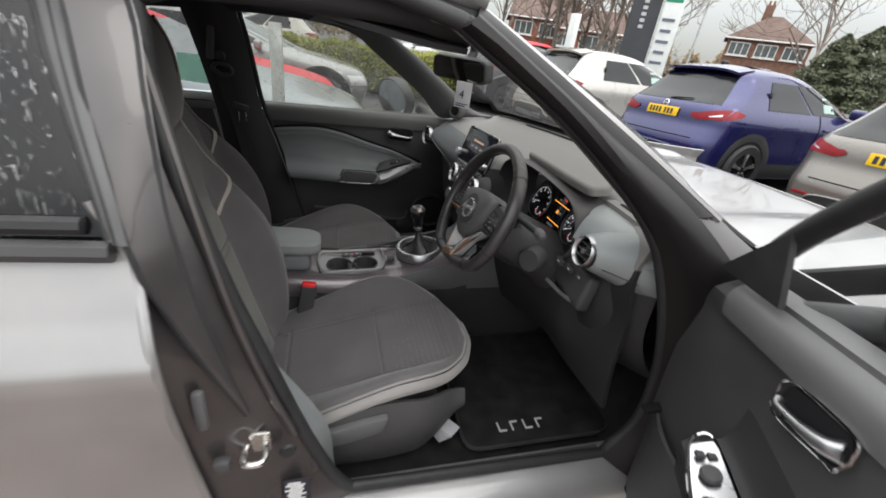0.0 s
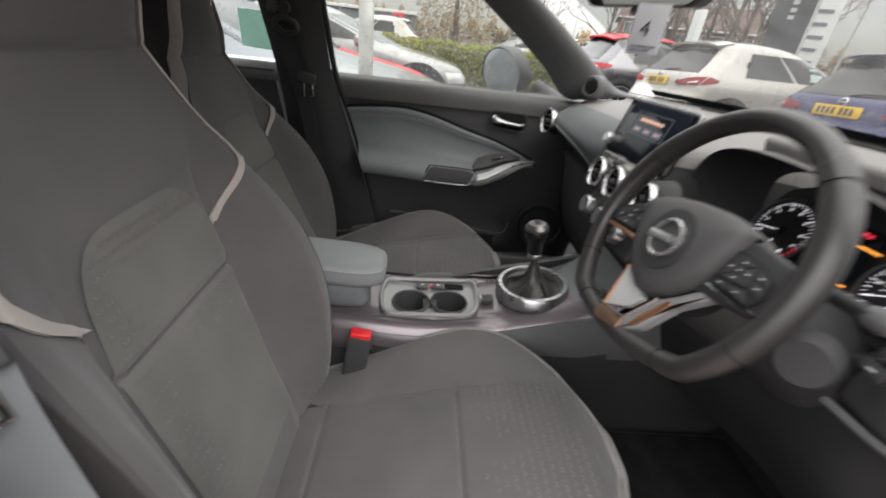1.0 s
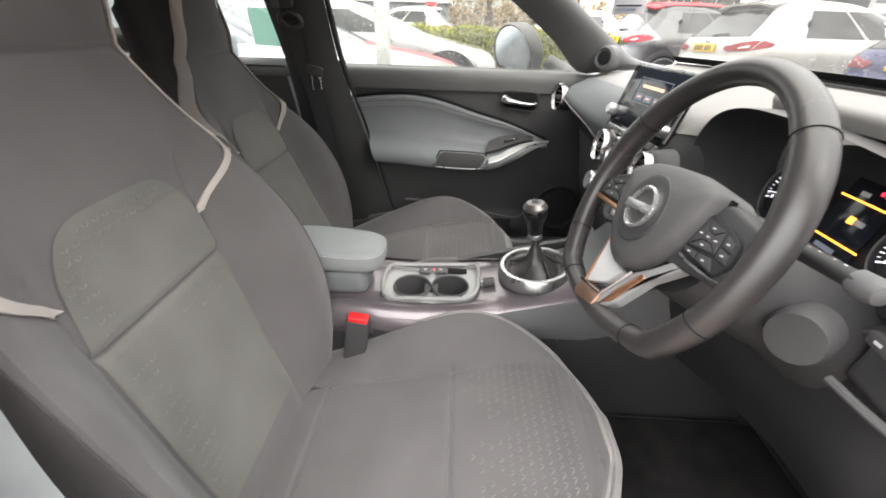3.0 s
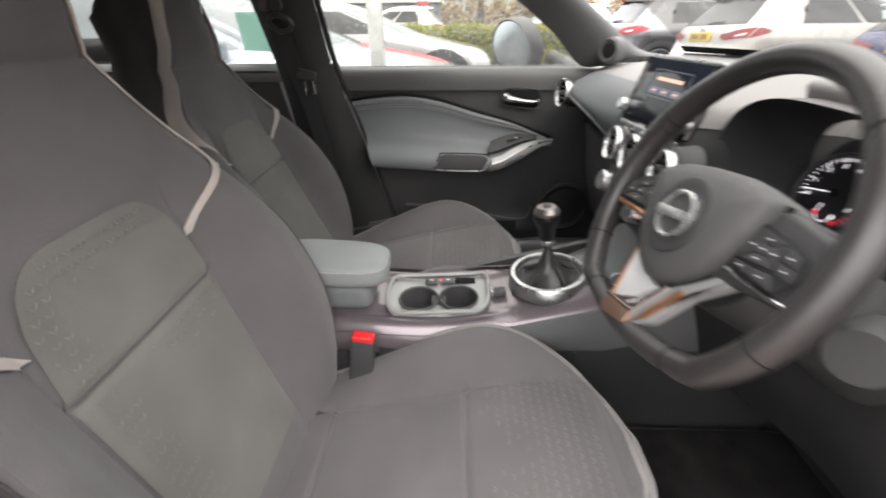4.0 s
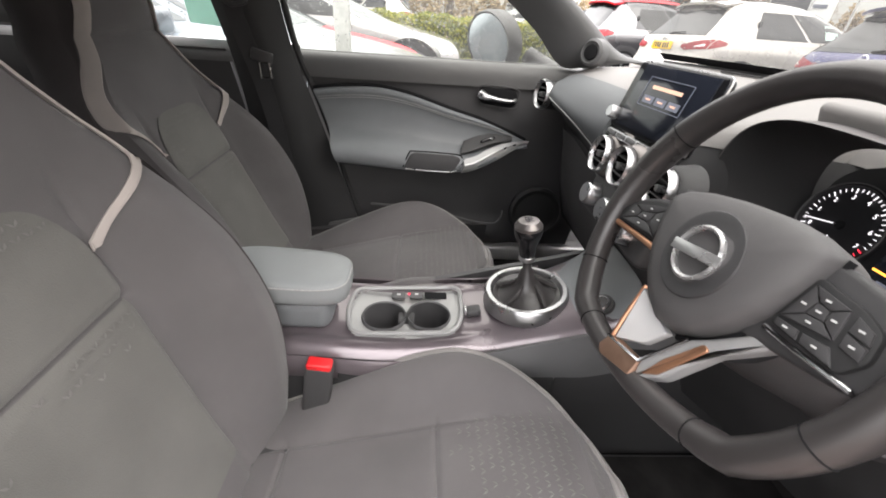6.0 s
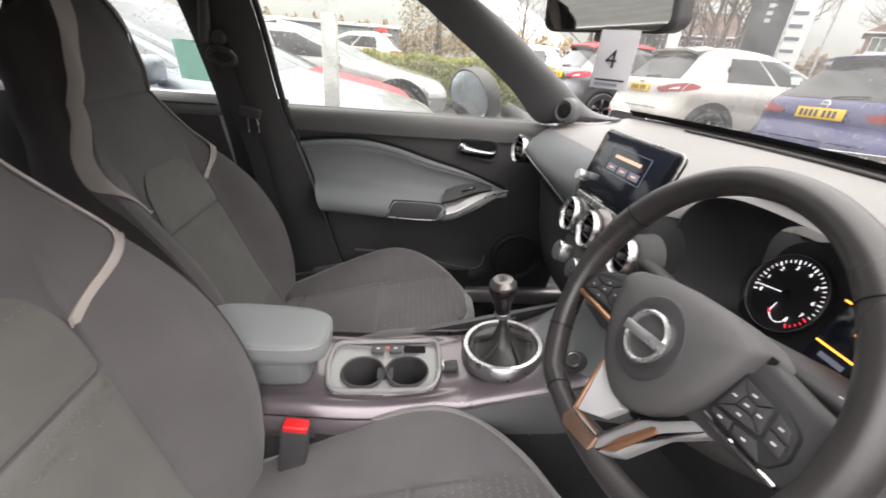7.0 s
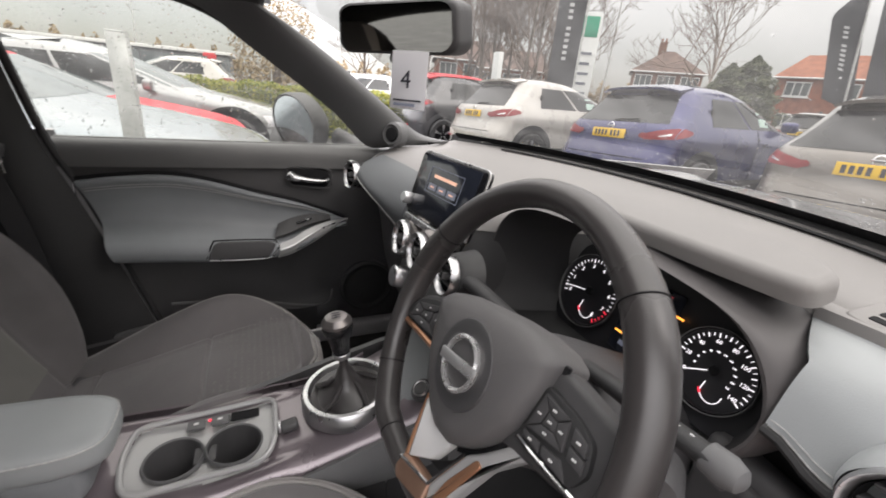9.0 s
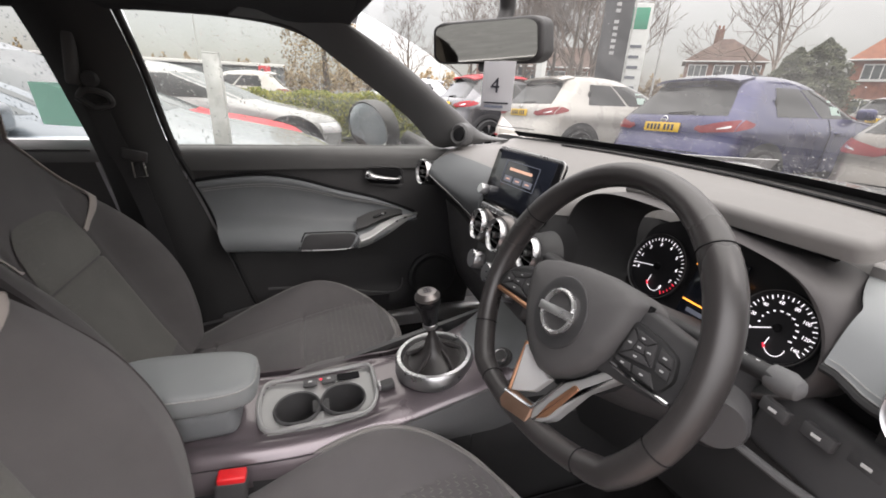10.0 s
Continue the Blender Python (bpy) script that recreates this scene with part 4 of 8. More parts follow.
    for sg in (-1, 1):
        def shield(u, v):
            x = -0.24 + 0.62 * u
            top = table(x, [(-0.24, 0.47), (-0.04, 0.505), (0.16, 0.552), (0.30, 0.545), (0.38, 0.522)])
            bot = table(u, [(0, 0.36), (0.5, 0.352), (0.75, 0.365), (0.9, 0.41), (1, 0.47)])
            y = 0.258 + 0.018 * math.sin(math.pi * v) - 0.05 * step(0.78, 1.0, u)
            return off + Vector((x, sg * y, bot + (top - bot) * v))
        sh = part("side_shield", grid(shield, 28, 8, thick=0.012), M["plastic"], seat, "dark plastic side shield")
        lv = [(-0.10, 0.445), (0.05, 0.455), (0.15, 0.485), (0.165, 0.535), (0.10, 0.525), (-0.02, 0.492), (-0.10, 0.475)]
        part("height_lever", slab(rounded(lv, 0.015), lambda a, b, c: (cx + a, cy + sg * (0.278 + c), b), 0.018, 0.006), M["plastic_mid"], sh)
        part("seat_rail", box((cx + 0.10, cy + sg * 0.19, 0.345), (0.56, 0.035, 0.03), 0.006), M["steel"], seat)
        part("rail_support", box((cx + 0.36, cy + sg * 0.19, 0.328), (0.05, 0.05, 0.024), 0.004), M["black_matte"], seat)
    return seat


build_seat("front_seat", 0.0, -0.385, 0.0, -4.0, "charcoal cloth car seat with pale grey piping beside the open door", 0.010, 0.009, -0.021)
build_seat("front_seat", -0.10, 0.360, -0.028, 4.5, "charcoal cloth front car seat with pale beige shoulder stripes", 0.033, 0.0, 0.005)

# ---- dashboard ----
dash = thing("dashboard", (0.8, 0, 0.40), "soft grey moulded dashboard with round silver-ringed vents", "dashboard")
# profiles of the main moulding, from the windscreen down to the footwell, by sideways place
PROF = [
    (-0.72, [(0.850, 1.064), (0.790, 1.045), (0.72, 1.03), (0.70, 1.0), (0.69, 0.95), (0.70, 0.88), (0.72, 0.80), (0.73, 0.66), (0.75, 0.52)]),
    (-0.56, [(0.955, 1.064), (0.870, 1.048), (0.77, 1.045), (0.72, 1.015), (0.69, 0.96), (0.695, 0.88), (0.70, 0.80), (0.70, 0.66), (0.74, 0.52)]),
    (-0.51, [(0.985, 1.064), (0.900, 1.052), (0.80, 1.050), (0.76, 1.02), (0.74, 0.96), (0.73, 0.88), (0.68, 0.80), (0.68, 0.66), (0.74, 0.52)]),
    (-0.35, [(1.050, 1.064), (0.950, 1.055), (0.84, 1.052), (0.80, 1.03), (0.78, 0.96), (0.76, 0.88), (0.67, 0.80), (0.67, 0.66), (0.74, 0.52)]),
    (-0.12, [(1.100, 1.064), (0.970, 1.055), (0.84, 1.052), (0.79, 1.035), (0.76, 0.98), (0.72, 0.90), (0.62, 0.81), (0.60, 0.68), (0.66, 0.52)]),
    (-0.085, [(1.102, 1.064), (0.970, 1.055), (0.78, 1.05), (0.63, 1.035), (0.57, 0.985), (0.54, 0.92), (0.54, 0.82), (0.56, 0.68), (0.64, 0.52)]),
    (-0.05, [(1.104, 1.064), (0.970, 1.055), (0.76, 1.05), (0.60, 1.035), (0.55, 0.985), (0.53, 0.92), (0.53, 0.82), (0.55, 0.68), (0.62, 0.52)]),
    (0.13, [(1.100, 1.064), (0.950, 1.055), (0.74, 1.05), (0.60, 1.03), (0.54, 0.985), (0.53, 0.92), (0.545, 0.82), (0.58, 0.68), (0.64, 0.52)]),
    (0.24, [(1.080, 1.064), (0.930, 1.055), (0.72, 1.05), (0.58, 1.025), (0.52, 0.98), (0.51, 0.93), (0.56, 0.85), (0.60, 0.68), (0.66, 0.52)]),
    (0.40, [(1.035, 1.064), (0.890, 1.055), (0.70, 1.05), (0.57, 1.025), (0.50, 0.985), (0.49, 0.945), (0.56, 0.88), (0.60, 0.68), (0.66, 0.52)]),
    (0.56, [(0.965, 1.064), (0.830, 1.052), (0.68, 1.045), (0.57, 1.02), (0.505, 0.985), (0.50, 0.945), (0.57, 0.88), (0.61, 0.68), (0.66, 0.52)]),
    (0.70, [(0.860, 1.064), (0.770, 1.045), (0.66, 1.035), (0.59, 1.01), (0.55, 0.97), (0.55, 0.93), (0.60, 0.86), (0.62, 0.68), (0.66, 0.52)]),
]


def dash_at(y, v):
    pts = []
    for k in range(9):
        pts.append((table(y, [(p[0], p[1][k][0]) for p in PROF]), table(y, [(p[0], p[1][k][1]) for p in PROF])))
    x, z = curve_at(pts, v)
    return Vector((x, y, z))


part("upper_moulding", grid(lambda u, v: dash_at(-0.715 + 1.41 * u, 0.46 * v), 90, 30, thick=-0.012), M["dash_top"], dash, "soft grey dashboard top")
# black plastic puts the footwell's shade into the lower moulding
part("lower_moulding", grid(lambda u, v: dash_at(-0.715 + 1.41 * u, 0.46 + 0.54 * v) + Vector((0.004, 0, 0)), 70, 24, thick=-0.012), M["plastic_deep"], dash, "lower dashboard, blackened for the footwell's shade")
part("demister_slot", tube([dash_at(y, 0.045) + Vector((0, 0, 0.004)) for y in np.linspace(-0.5, 0.5, 40)], 0.007, 6, flat=0.3), M["black_matte"], dash, "black windscreen demister slot")
# dark tube drawn as the shadow line where dashboard meets windscreen
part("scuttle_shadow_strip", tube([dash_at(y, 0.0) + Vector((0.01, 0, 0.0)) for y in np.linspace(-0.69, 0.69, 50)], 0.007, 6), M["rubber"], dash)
# padded band across the passenger side with its stitched lower edge
def pad_at(u, v):
    y = 0.175 + 0.405 * u
    low = 0.615 - 0.03 * u + 0.10 * (1 - u) ** 3
    p = dash_at(y, 0.36 + (low - 0.36) * v)
    return p + Vector((-0.012 * math.sin(math.pi * min(1, 0.15 + v * 0.9)), 0, 0.004 * (1 - v)))
part("leather_band", grid(pad_at, 40, 20, thick=0.01), M["leather_grey_shaded"], dash, "blue-grey leatherette band with stitched edge")
part("band_stitching", tube([pad_at(u, 0.90) + Vector((-0.003, 0, 0)) for u in np.linspace(0, 1, 60)], 0.0016, 5), M["stitch"], dash)


def round_vent(c, n, r, name="round_vent"):
    m = axis(c, n)
    v = part(name, lathe([(r * 0.99, -0.012), (r * 1.05, -0.004), (r * 1.06, 0.004), (r * 0.98, 0.010), (r * 0.88, 0.006), (r * 0.84, -0.004)], m, 36), M["satin"], dash, "round air vent with a satin silver ring")
    part("vent_body", lathe([(r * 0.97, -0.05), (r * 1.0, -0.008)], m, 30), M["plastic_deep"], v)
    part("vent_barrel", lathe([(r * 0.83, 0.0), (r * 0.80, -0.03), (0, -0.034)], m, 28), M["black_matte"], v)
    for k in (-1, 0, 1):
        w = r * math.sqrt(max(0.05, 0.72 - (0.42 * k) ** 2)) * 1.8
        part("vane", moved(box((0, 0.42 * k * r, -0.006), (w, r * 0.10, 0.016), 0.0015), m), M["plastic"], v)
    part("vane_tab", moved(box((0, 0, -0.001), (r * 0.3, r * 0.36, 0.02), 0.003), m), M["plastic_mid"], v)
    part("vane_upright", moved(box((0, 0, -0.014), (r * 0.10, r * 1.5, 0.01), 0.0015), m), M["plastic"], v)
    return v


round_vent((0.478, 0.572, 0.966), (-0.97, -0.22, 0.1), 0.040)
for y, z, r in ((0.110, 0.930, 0.035), (0.012, 0.936, 0.035), (-0.126, 0.948, 0.031)):
    part("vent_pod", lathe([(r * 1.5, -0.036), (r * 1.36, -0.020), (r * 1.2, -0.002), (r * 1.06, 0.002)], axis((0.497, y, z - 0.001), (-0.98, 0, 0.18)), 30), M["satin_dark"] if y > -0.1 else M["plastic_deep"], dash, "dark vent surround")
    round_vent((0.490, y, z), (-0.98, 0, 0.18), r)
# driver's vent in a smooth horizontal pod
def pod_at(u, v):
    a = 2 * math.pi * v
    r = table(u, [(0, 0.040), (0.03, 0.044), (0.12, 0.049), (0.3, 0.058), (0.6, 0.074), (1, 0.092)])
    c = Vector((0.618 + 0.160 * u, -0.621 - 0.030 * u, 0.968 - 0.020 * u))
    return c + Vector((0, math.cos(a) * r * 1.05, math.sin(a) * r * 0.95))
part("vent_pod", grid(pod_at, 14, 36, wrap_v=True), M["leather_pale"], dash, "smooth grey vent pod")
round_vent((0.614, -0.621, 0.970), (-0.984, 0.024, 0.178), 0.0372)
part("pod_seam", tube([pod_at(u, 0.565) + Vector((-0.001, -0.001, 0)) for u in np.linspace(0.12, 0.62, 12)], 0.0014, 5), M["plastic"], dash, "seam along the vent pod")
# smooth leatherette end of the dashboard, above and beside the vent, with a stitched lower edge
def end_pad(u, v):
    y = -0.43 - 0.292 * u - 0.084 * (1 - u) * min(1.0, v * 1.45)
    w = (-0.530 - y) / 0.192
    low = table(w, [(-0.3, 0.956), (-0.05, 0.955), (0.08, 0.951), (0.16, 0.948), (0.28, 0.952), (0.40, 0.975), (1, 0.985)])
    x, z = curve_at([(0.88, 1.030), (0.80, 1.030), (0.740, 1.038), (0.688, 1.030), (0.662, 1.004), (0.645 - 0.05 * max(0.0, min(0.3, w)), low)], v)
    return Vector((x + 0.16 * max(0, w - 0.45) * step(0.90, 0.66, x), y, z - 0.012 * max(0.0, w)))
part("end_top", grid(lambda u, v: end_pad(u, 0.40 * v), 30, 14, thick=0.012), M["dash_top"], dash, "soft grey dashboard top beside the instruments")
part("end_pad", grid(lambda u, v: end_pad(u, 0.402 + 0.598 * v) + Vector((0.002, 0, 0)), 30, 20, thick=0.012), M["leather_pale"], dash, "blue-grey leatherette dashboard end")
part("pad_seam", tube([end_pad(u, 0.401) + Vector((0.0015, 0, -0.0005)) for u in np.linspace(0, 1, 30)], 0.0016, 5), M["plastic_mid"], dash)
for off_ in (0.012, 0.034):
    st = [end_pad(u, 1.0 - off_) + Vector((-0.0012, 0, 0)) for u in np.linspace(0.015, 0.32, 64)]
    part("pad_stitching", merge(*[tube([st[k], st[k].lerp(st[k + 1], 0.7)], 0.0008, 5) for k in range(0, 63)]), M["stitch"], dash, "pale stitches")
part("pad_edge", tube([end_pad(u, 1.0) + Vector((0.002, 0, -0.004)) for u in np.linspace(0.0, 0.40, 40)], 0.006, 8), M["plastic_deep"], dash, "black bevel under the padded end")
# side window demister: a rounded frame with four slots
gm4 = axis((0.798, -0.540, 1.0425), (-0.02, -0.06, 1), (1, 0, 0))
gr = part("demister_grille", moved(slab(rounded([(-0.046, -0.050), (0.046, -0.050), (0.046, 0.046), (-0.046, 0.056)], 0.018), lambda a, b, c: (a, b, c), 0.007, 0.003, 3), gm4), M["dash_top"], dash, "grey side window demister grille")
for k in range(4):
    part("grille_slot", moved(slab(rounded([(-0.030, -0.0065), (0.036, -0.0065), (0.036, 0.0065), (-0.030, 0.0065)], 0.003), lambda a, b, c: (a, b - 0.030 + 0.021 * k, c), 0.0015), gm4 @ Matrix.Translation((0, 0, 0.0065))), M["black_matte"], gr)

# centre screen, its bezel and controls
SC, SN = Vector((0.543, 0.036, 1.042)), Vector((-0.946, -0.108, 0.304))
sm = axis(SC, SN)
scr = part("screen_bezel", moved(slab(rounded([(-0.116, -0.064), (0.116, -0.064), (0.116, 0.064), (-0.116, 0.064)], 0.012), lambda a, b, c: (a, b, c), 0.014, 0.004), sm @ Matrix.Translation((0, 0, -0.010))), M["black_gloss"], dash, "gloss black screen housing")
part("screen_edge", tube([sm @ Vector((-0.108, 0.0645, 0.0)), sm @ Vector((0.108, 0.0645, 0.0)), sm @ Vector((0.1145, 0.0615, 0.0)), sm @ Vector((0.1165, 0.054, 0.0)), sm @ Vector((0.1165, -0.060, 0.0))], 0.0032, 6), M["satin"], scr, "silver screen edge")
part("screen_glass", moved(box((0.004, 0.002, 0.0045), (0.196, 0.116, 0.002), 0.0005), sm), M["screen"], scr)
part("notice_frame", merge(moved(box((0.0, 0.040, 0.006), (0.12, 0.0012, 0.0006)), sm), moved(box((0.0, -0.010, 0.006), (0.12, 0.0012, 0.0006)), sm),
           moved(box((-0.06, 0.015, 0.006), (0.0012, 0.05, 0.0006)), sm), moved(box((0.06, 0.015, 0.006), (0.0012, 0.05, 0.0006)), sm)), M["ui_dim"], scr, "lit notice box on the screen")
part("notice_line", moved(box((0.0, 0.024, 0.006), (0.082, 0.006, 0.0006)), sm), M["ui"], scr)
for k in (-1, 0, 1):
    part("screen_button", moved(box((0.036 * k, 0.002, 0.006), (0.030, 0.013, 0.0005)), sm), M["ui_dim"], scr)
    part("button_bar", moved(box((0.036 * k, 0.002, 0.0066), (0.014, 0.003, 0.0005)), sm), M["ui"], scr)
for x in (-0.108, 0.108):
    part("screen_knob", lathe([(0, 0.018), (0.0105, 0.018), (0.012, 0.015), (0.0125, 0.0)], sm @ Matrix.Translation((x, -0.040, 0.004)), 24), M["satin"], scr, "ribbed silver knob")
part("button_row", moved(box((0.0, -0.0745, 0.0), (0.21, 0.014, 0.012), 0.003), sm), M["satin"], scr)
for k in range(6):
    part("screen_key", moved(box((-0.085 + 0.034 * k, -0.0745, 0.0065), (0.028, 0.009, 0.003), 0.001), sm), M["plastic_mid"], scr)
# heater panel below
cl = part("heater_panel", box((0.515, -0.005, 0.845), (0.05, 0.27, 0.085), 0.012, 3, Euler((0, radians(14), 0)).to_matrix().to_4x4()), M["plastic"], dash, "black heater control panel")
for y in (-0.085, 0.0, 0.085):
    part("heater_knob", lathe([(0, 0.026), (0.020, 0.026), (0.023, 0.022), (0.024, 0)], axis((0.49, y, 0.85), (-0.97, 0, 0.24)), 28), M["satin"], cl)

# instrument binnacle
CLC = Vector((0.705, -0.325, 0.945))
CN = Vector((-0.955, 0.0, 0.295))
cm = axis(CLC, CN)
NEAR = [(0.615, -0.125, 0.868), (0.598, -0.092, 0.905), (0.592, -0.084, 0.972), (0.594, -0.110, 1.036), (0.600, -0.170, 1.067), (0.616, -0.26, 1.070), (0.63, -0.365, 1.060), (0.645, -0.452, 1.038),
        (0.652, -0.492, 0.998), (0.656, -0.506, 0.945), (0.66, -0.488, 0.890), (0.665, -0.445, 0.855)]
def hood_at(u, v):
    p = Vector(curve_at(NEAR, v))
    c = Vector((0.715, -0.322, 0.945))
    far = c + Vector((0.022 * (c.z - p.z) / 0.1, (p.y + 0.300) * 0.80, (p.z - c.z) * 0.84))
    return far.lerp(p, u ** 0.9)
part("binnacle", grid(hood_at, 14, 60), M["plastic_deep"], dash, "dark instrument binnacle")
def lip_at(u, v):
    p, c = Vector(curve_at(NEAR, v)), Vector((0.64, -0.30, 0.945))
    out = Vector((0, p.y - c.y, p.z - c.z)).normalized()
    wide = table(v, [(0, 0.012), (0.3, 0.012), (0.45, 0.006), (0.58, 0.008), (0.7, 0.026), (0.80, 0.017), (0.9, 0.018), (1, 0.02)])
    return p + out * wide * math.sin(u * math.pi / 2) + Vector((0.10 * u * u - 0.006 * math.sin(math.pi * u), 0, -0.012 * u * max(0, out.z)))
part("binnacle_lip", grid(lip_at, 8, 60), M["dash_lip"], dash, "grey lip round the instruments")
# black tube stands in for the shade between hood pad and lip
part("hood_gap_shade", tube([lip_at(1.0, v) + Vector((-0.012, 0, 0.006)) for v in np.linspace(0.36, 0.62, 30)], 0.009, 8), M["black_matte"], dash, "black tube for the shade in the gap under the hood")
part("cluster_backing", moved(slab(rounded([(-0.165, -0.075), (0.165, -0.075), (0.165, 0.06), (0.09, 0.095), (-0.09, 0.095), (-0.165, 0.06)], 0.03), lambda a, b, c: (a, b, c), 0.01), cm @ Matrix.Translation((0, 0, -0.014))), M["dial_face"], dash, "black instrument cluster")
# hood pad over the instruments
HOOD = rounded([(0.648, -0.140), (0.652, -0.20), (0.656, -0.30), (0.657, -0.40), (0.664, -0.500), (0.730, -0.494), (0.776, -0.435), (0.790, -0.35), (0.782, -0.25), (0.745, -0.140)], 0.024, 6)
part("hood_pad", slab(HOOD, lambda a, b, c: (a + 0.010 * (1 - c / 0.029), b, 1.064 + c * (1 - 1.6 * max(0.0, a - 0.70)) + 0.05 * (a - 0.66)), 0.027, 0.013, 6), M["dash_top"], dash, "padded soft grey hood over the instruments")


def dial(cx, r, numbers, a0, a1, ticks, needle, minor, red_from=None, size=0.0115, inner=None):
    """A lit dial in the cluster's plane: angles in degrees, turning right."""
    o = cm @ Matrix.Translation((cx, -0.004, 0))
    d = part("dial", lathe([(r * 1.10, -0.010), (r * 1.10, 0.004), (r * 1.05, 0.006), (r * 1.02, 0.0), (0, -0.002)], o, 48), M["dial_face"], dash, "round lit dial with white numerals")
    part("dial_ring", lathe([(r * 1.10, 0.003), (r * 1.125, 0.005), (r * 1.115, 0.0075), (r * 1.09, 0.006)], o, 48), M["plastic_mid"], d)
    tb2 = []
    tr = []
    for k in range(ticks + 1):
        a = radians(a0 + (a1 - a0) * k / ticks)
        big = k % minor == 0
        L = 0.08 * r if not big else 0.12 * r
        p = box((0, 0, 0), (0.0014 if big else 0.0008, L, 0.0008), 0, 1, None)
        moved(p, o @ Matrix.Rotation(-a, 4, "Z") @ Matrix.Translation((0, r * 0.98 - L / 2, 0.0015)))
        (tr if red_from is not None and k >= red_from else tb2).append(p)
    part("tick_marks", merge(*tb2), M["dial_white"], d)
    if tr:
        part("red_tick_marks", merge(*tr), M["dial_red"], d)
    for text, f in numbers:
        a = radians(a0 + (a1 - a0) * f)
        part("numeral", words(text, size, o @ Matrix.Translation((math.sin(a) * r * 0.75, math.cos(a) * r * 0.75, 0.0012))), M["dial_white"], d)
    an = radians(needle)
    part("needle", moved(box((0, r * 0.52, 0.004), (0.0013, r * 0.80, 0.001)), o @ Matrix.Rotation(-an, 4, "Z")), M["dial_white"], d)
    part("needle_cap", lathe([(0, 0.0035), (r * 0.10, 0.0035), (r * 0.13, 0.0)], o, 20), M["black_matte"], d)
    def low(t):
        k = r * (0.58 + 0.26 * math.sin(math.pi * min(1.0, (190 - t) / 62)))
        return o @ Vector((math.sin(radians(t)) * k, math.cos(radians(t)) * k, 0.0018))
    part("gauge_arc", tube([low(t) for t in np.linspace(136, 182, 16)], 0.0006, 5), M["dial_white"], d)
    part("gauge_end", tube([low(t) for t in np.linspace(182, 190, 5)], 0.0015, 5), M["dial_red"], d)
    part("gauge_needle", tube([low(186), low(186).lerp(o @ Vector((0, 0, 0.0018)), 0.45)], 0.0007, 5), M["dial_white"], d)
    if inner:
        for text, f in inner:
            a = radians(a0 + (a1 - a0) * f)
            part("small_numeral", words(text, size * 0.44, o @ Matrix.Translation((math.sin(a) * r * 0.50, math.cos(a) * r * 0.50, 0.0012))), M["dial_white"], d)
    return d


dial(-0.109, 0.053, [(str(k), k / 8) for k in range(9)], -112, 142, 32, -102, 4, red_from=28, size=0.0088)
dial(0.104, 0.046, [(str(k), k / 140) for k in range(0, 141, 20)], -118, 118, 28, -120, 2, size=0.0070,
     inner=[(str(k), k / 225) for k in range(20, 221, 20)])
# trip display between the dials
td = part("trip_display", moved(box((0.0, 0.0, 0.001), (0.075, 0.115, 0.002), 0.001), cm), M["screen"], dash, "small lit trip display")
part("display_line", moved(box((0.003, 0.030, 0.003), (0.088, 0.0026, 0.0006)), cm), M["dial_orange"], td)
part("display_line", moved(box((0.003, -0.030, 0.003), (0.076, 0.0026, 0.0006)), cm), M["dial_orange"], td)
part("fuel_warning", moved(box((0.0, 0.004, 0.003), (0.010, 0.010, 0.0006)), cm), M["dial_orange"], td)
part("belt_warning", moved(box((0.018, 0.047, 0.003), (0.0045, 0.006, 0.0006)), cm), M["dial_red"], td)
part("belt_warning", moved(box((0.010, 0.048, 0.003), (0.005, 0.0055, 0.0006)), cm), M["dial_red"], td)
part("reading_bar", moved(box((0.012, 0.004, 0.003), (0.018, 0.007, 0.0006)), cm), M["print_white"], td)
part("reading_bar", moved(box((-0.004, -0.043, 0.003), (0.034, 0.007, 0.0006)), cm), M["ui_dim"], td)
part("reading_bar", moved(box((-0.010, 0.040, 0.003), (0.014, 0.006, 0.0006)), cm), M["print_white"], td)

# switch panel and coin tray under the driver's vent
sp = part("switch_panel", box((0.675, -0.545, 0.84), (0.04, 0.17, 0.10), 0.012, 3, Euler((0, radians(10), radians(-8))).to_matrix().to_4x4()), M["plastic"], dash, "black switch panel")
for k in range(3):
    part("push_switch", box((0.648 + 0.006 * k, -0.49 - 0.045 * k, 0.868), (0.012, 0.036, 0.018), 0.003, 2, Euler((0, radians(10), radians(-8))).to_matrix().to_4x4()), M["plastic"], sp)
    part("switch_mark", box((0.6415 + 0.006 * k, -0.49 - 0.045 * k, 0.869), (0.001, 0.010, 0.004)), M["print_white"], sp)
part("tray_lip", tube([(0.63, -0.475, 0.80), (0.638, -0.54, 0.797), (0.65, -0.60, 0.80)], 0.006, 8, n=12), M["plastic_mid"], sp)
# end cover in black, the footwell's shade put into its colour
part("knee_panel", grid(lambda u, v: Vector((0.672 + 0.13 * v * v * v + 0.10 * u * u, -0.570 - 0.155 * u, 0.905 - 0.30 * v + 0.01 * math.sin(math.pi * u))), 14, 18, thick=0.012), M["plastic_deep"], dash, "dashboard end cover, blackened for the footwell's shade")
part("glovebox_lid", grid(lambda u, v: dash_at(0.17 + 0.43 * u, 0.76 + 0.20 * v) + Vector((-0.012, 0, 0)), 16, 10, thick=0.012), M["plastic"], dash, "black glovebox lid")
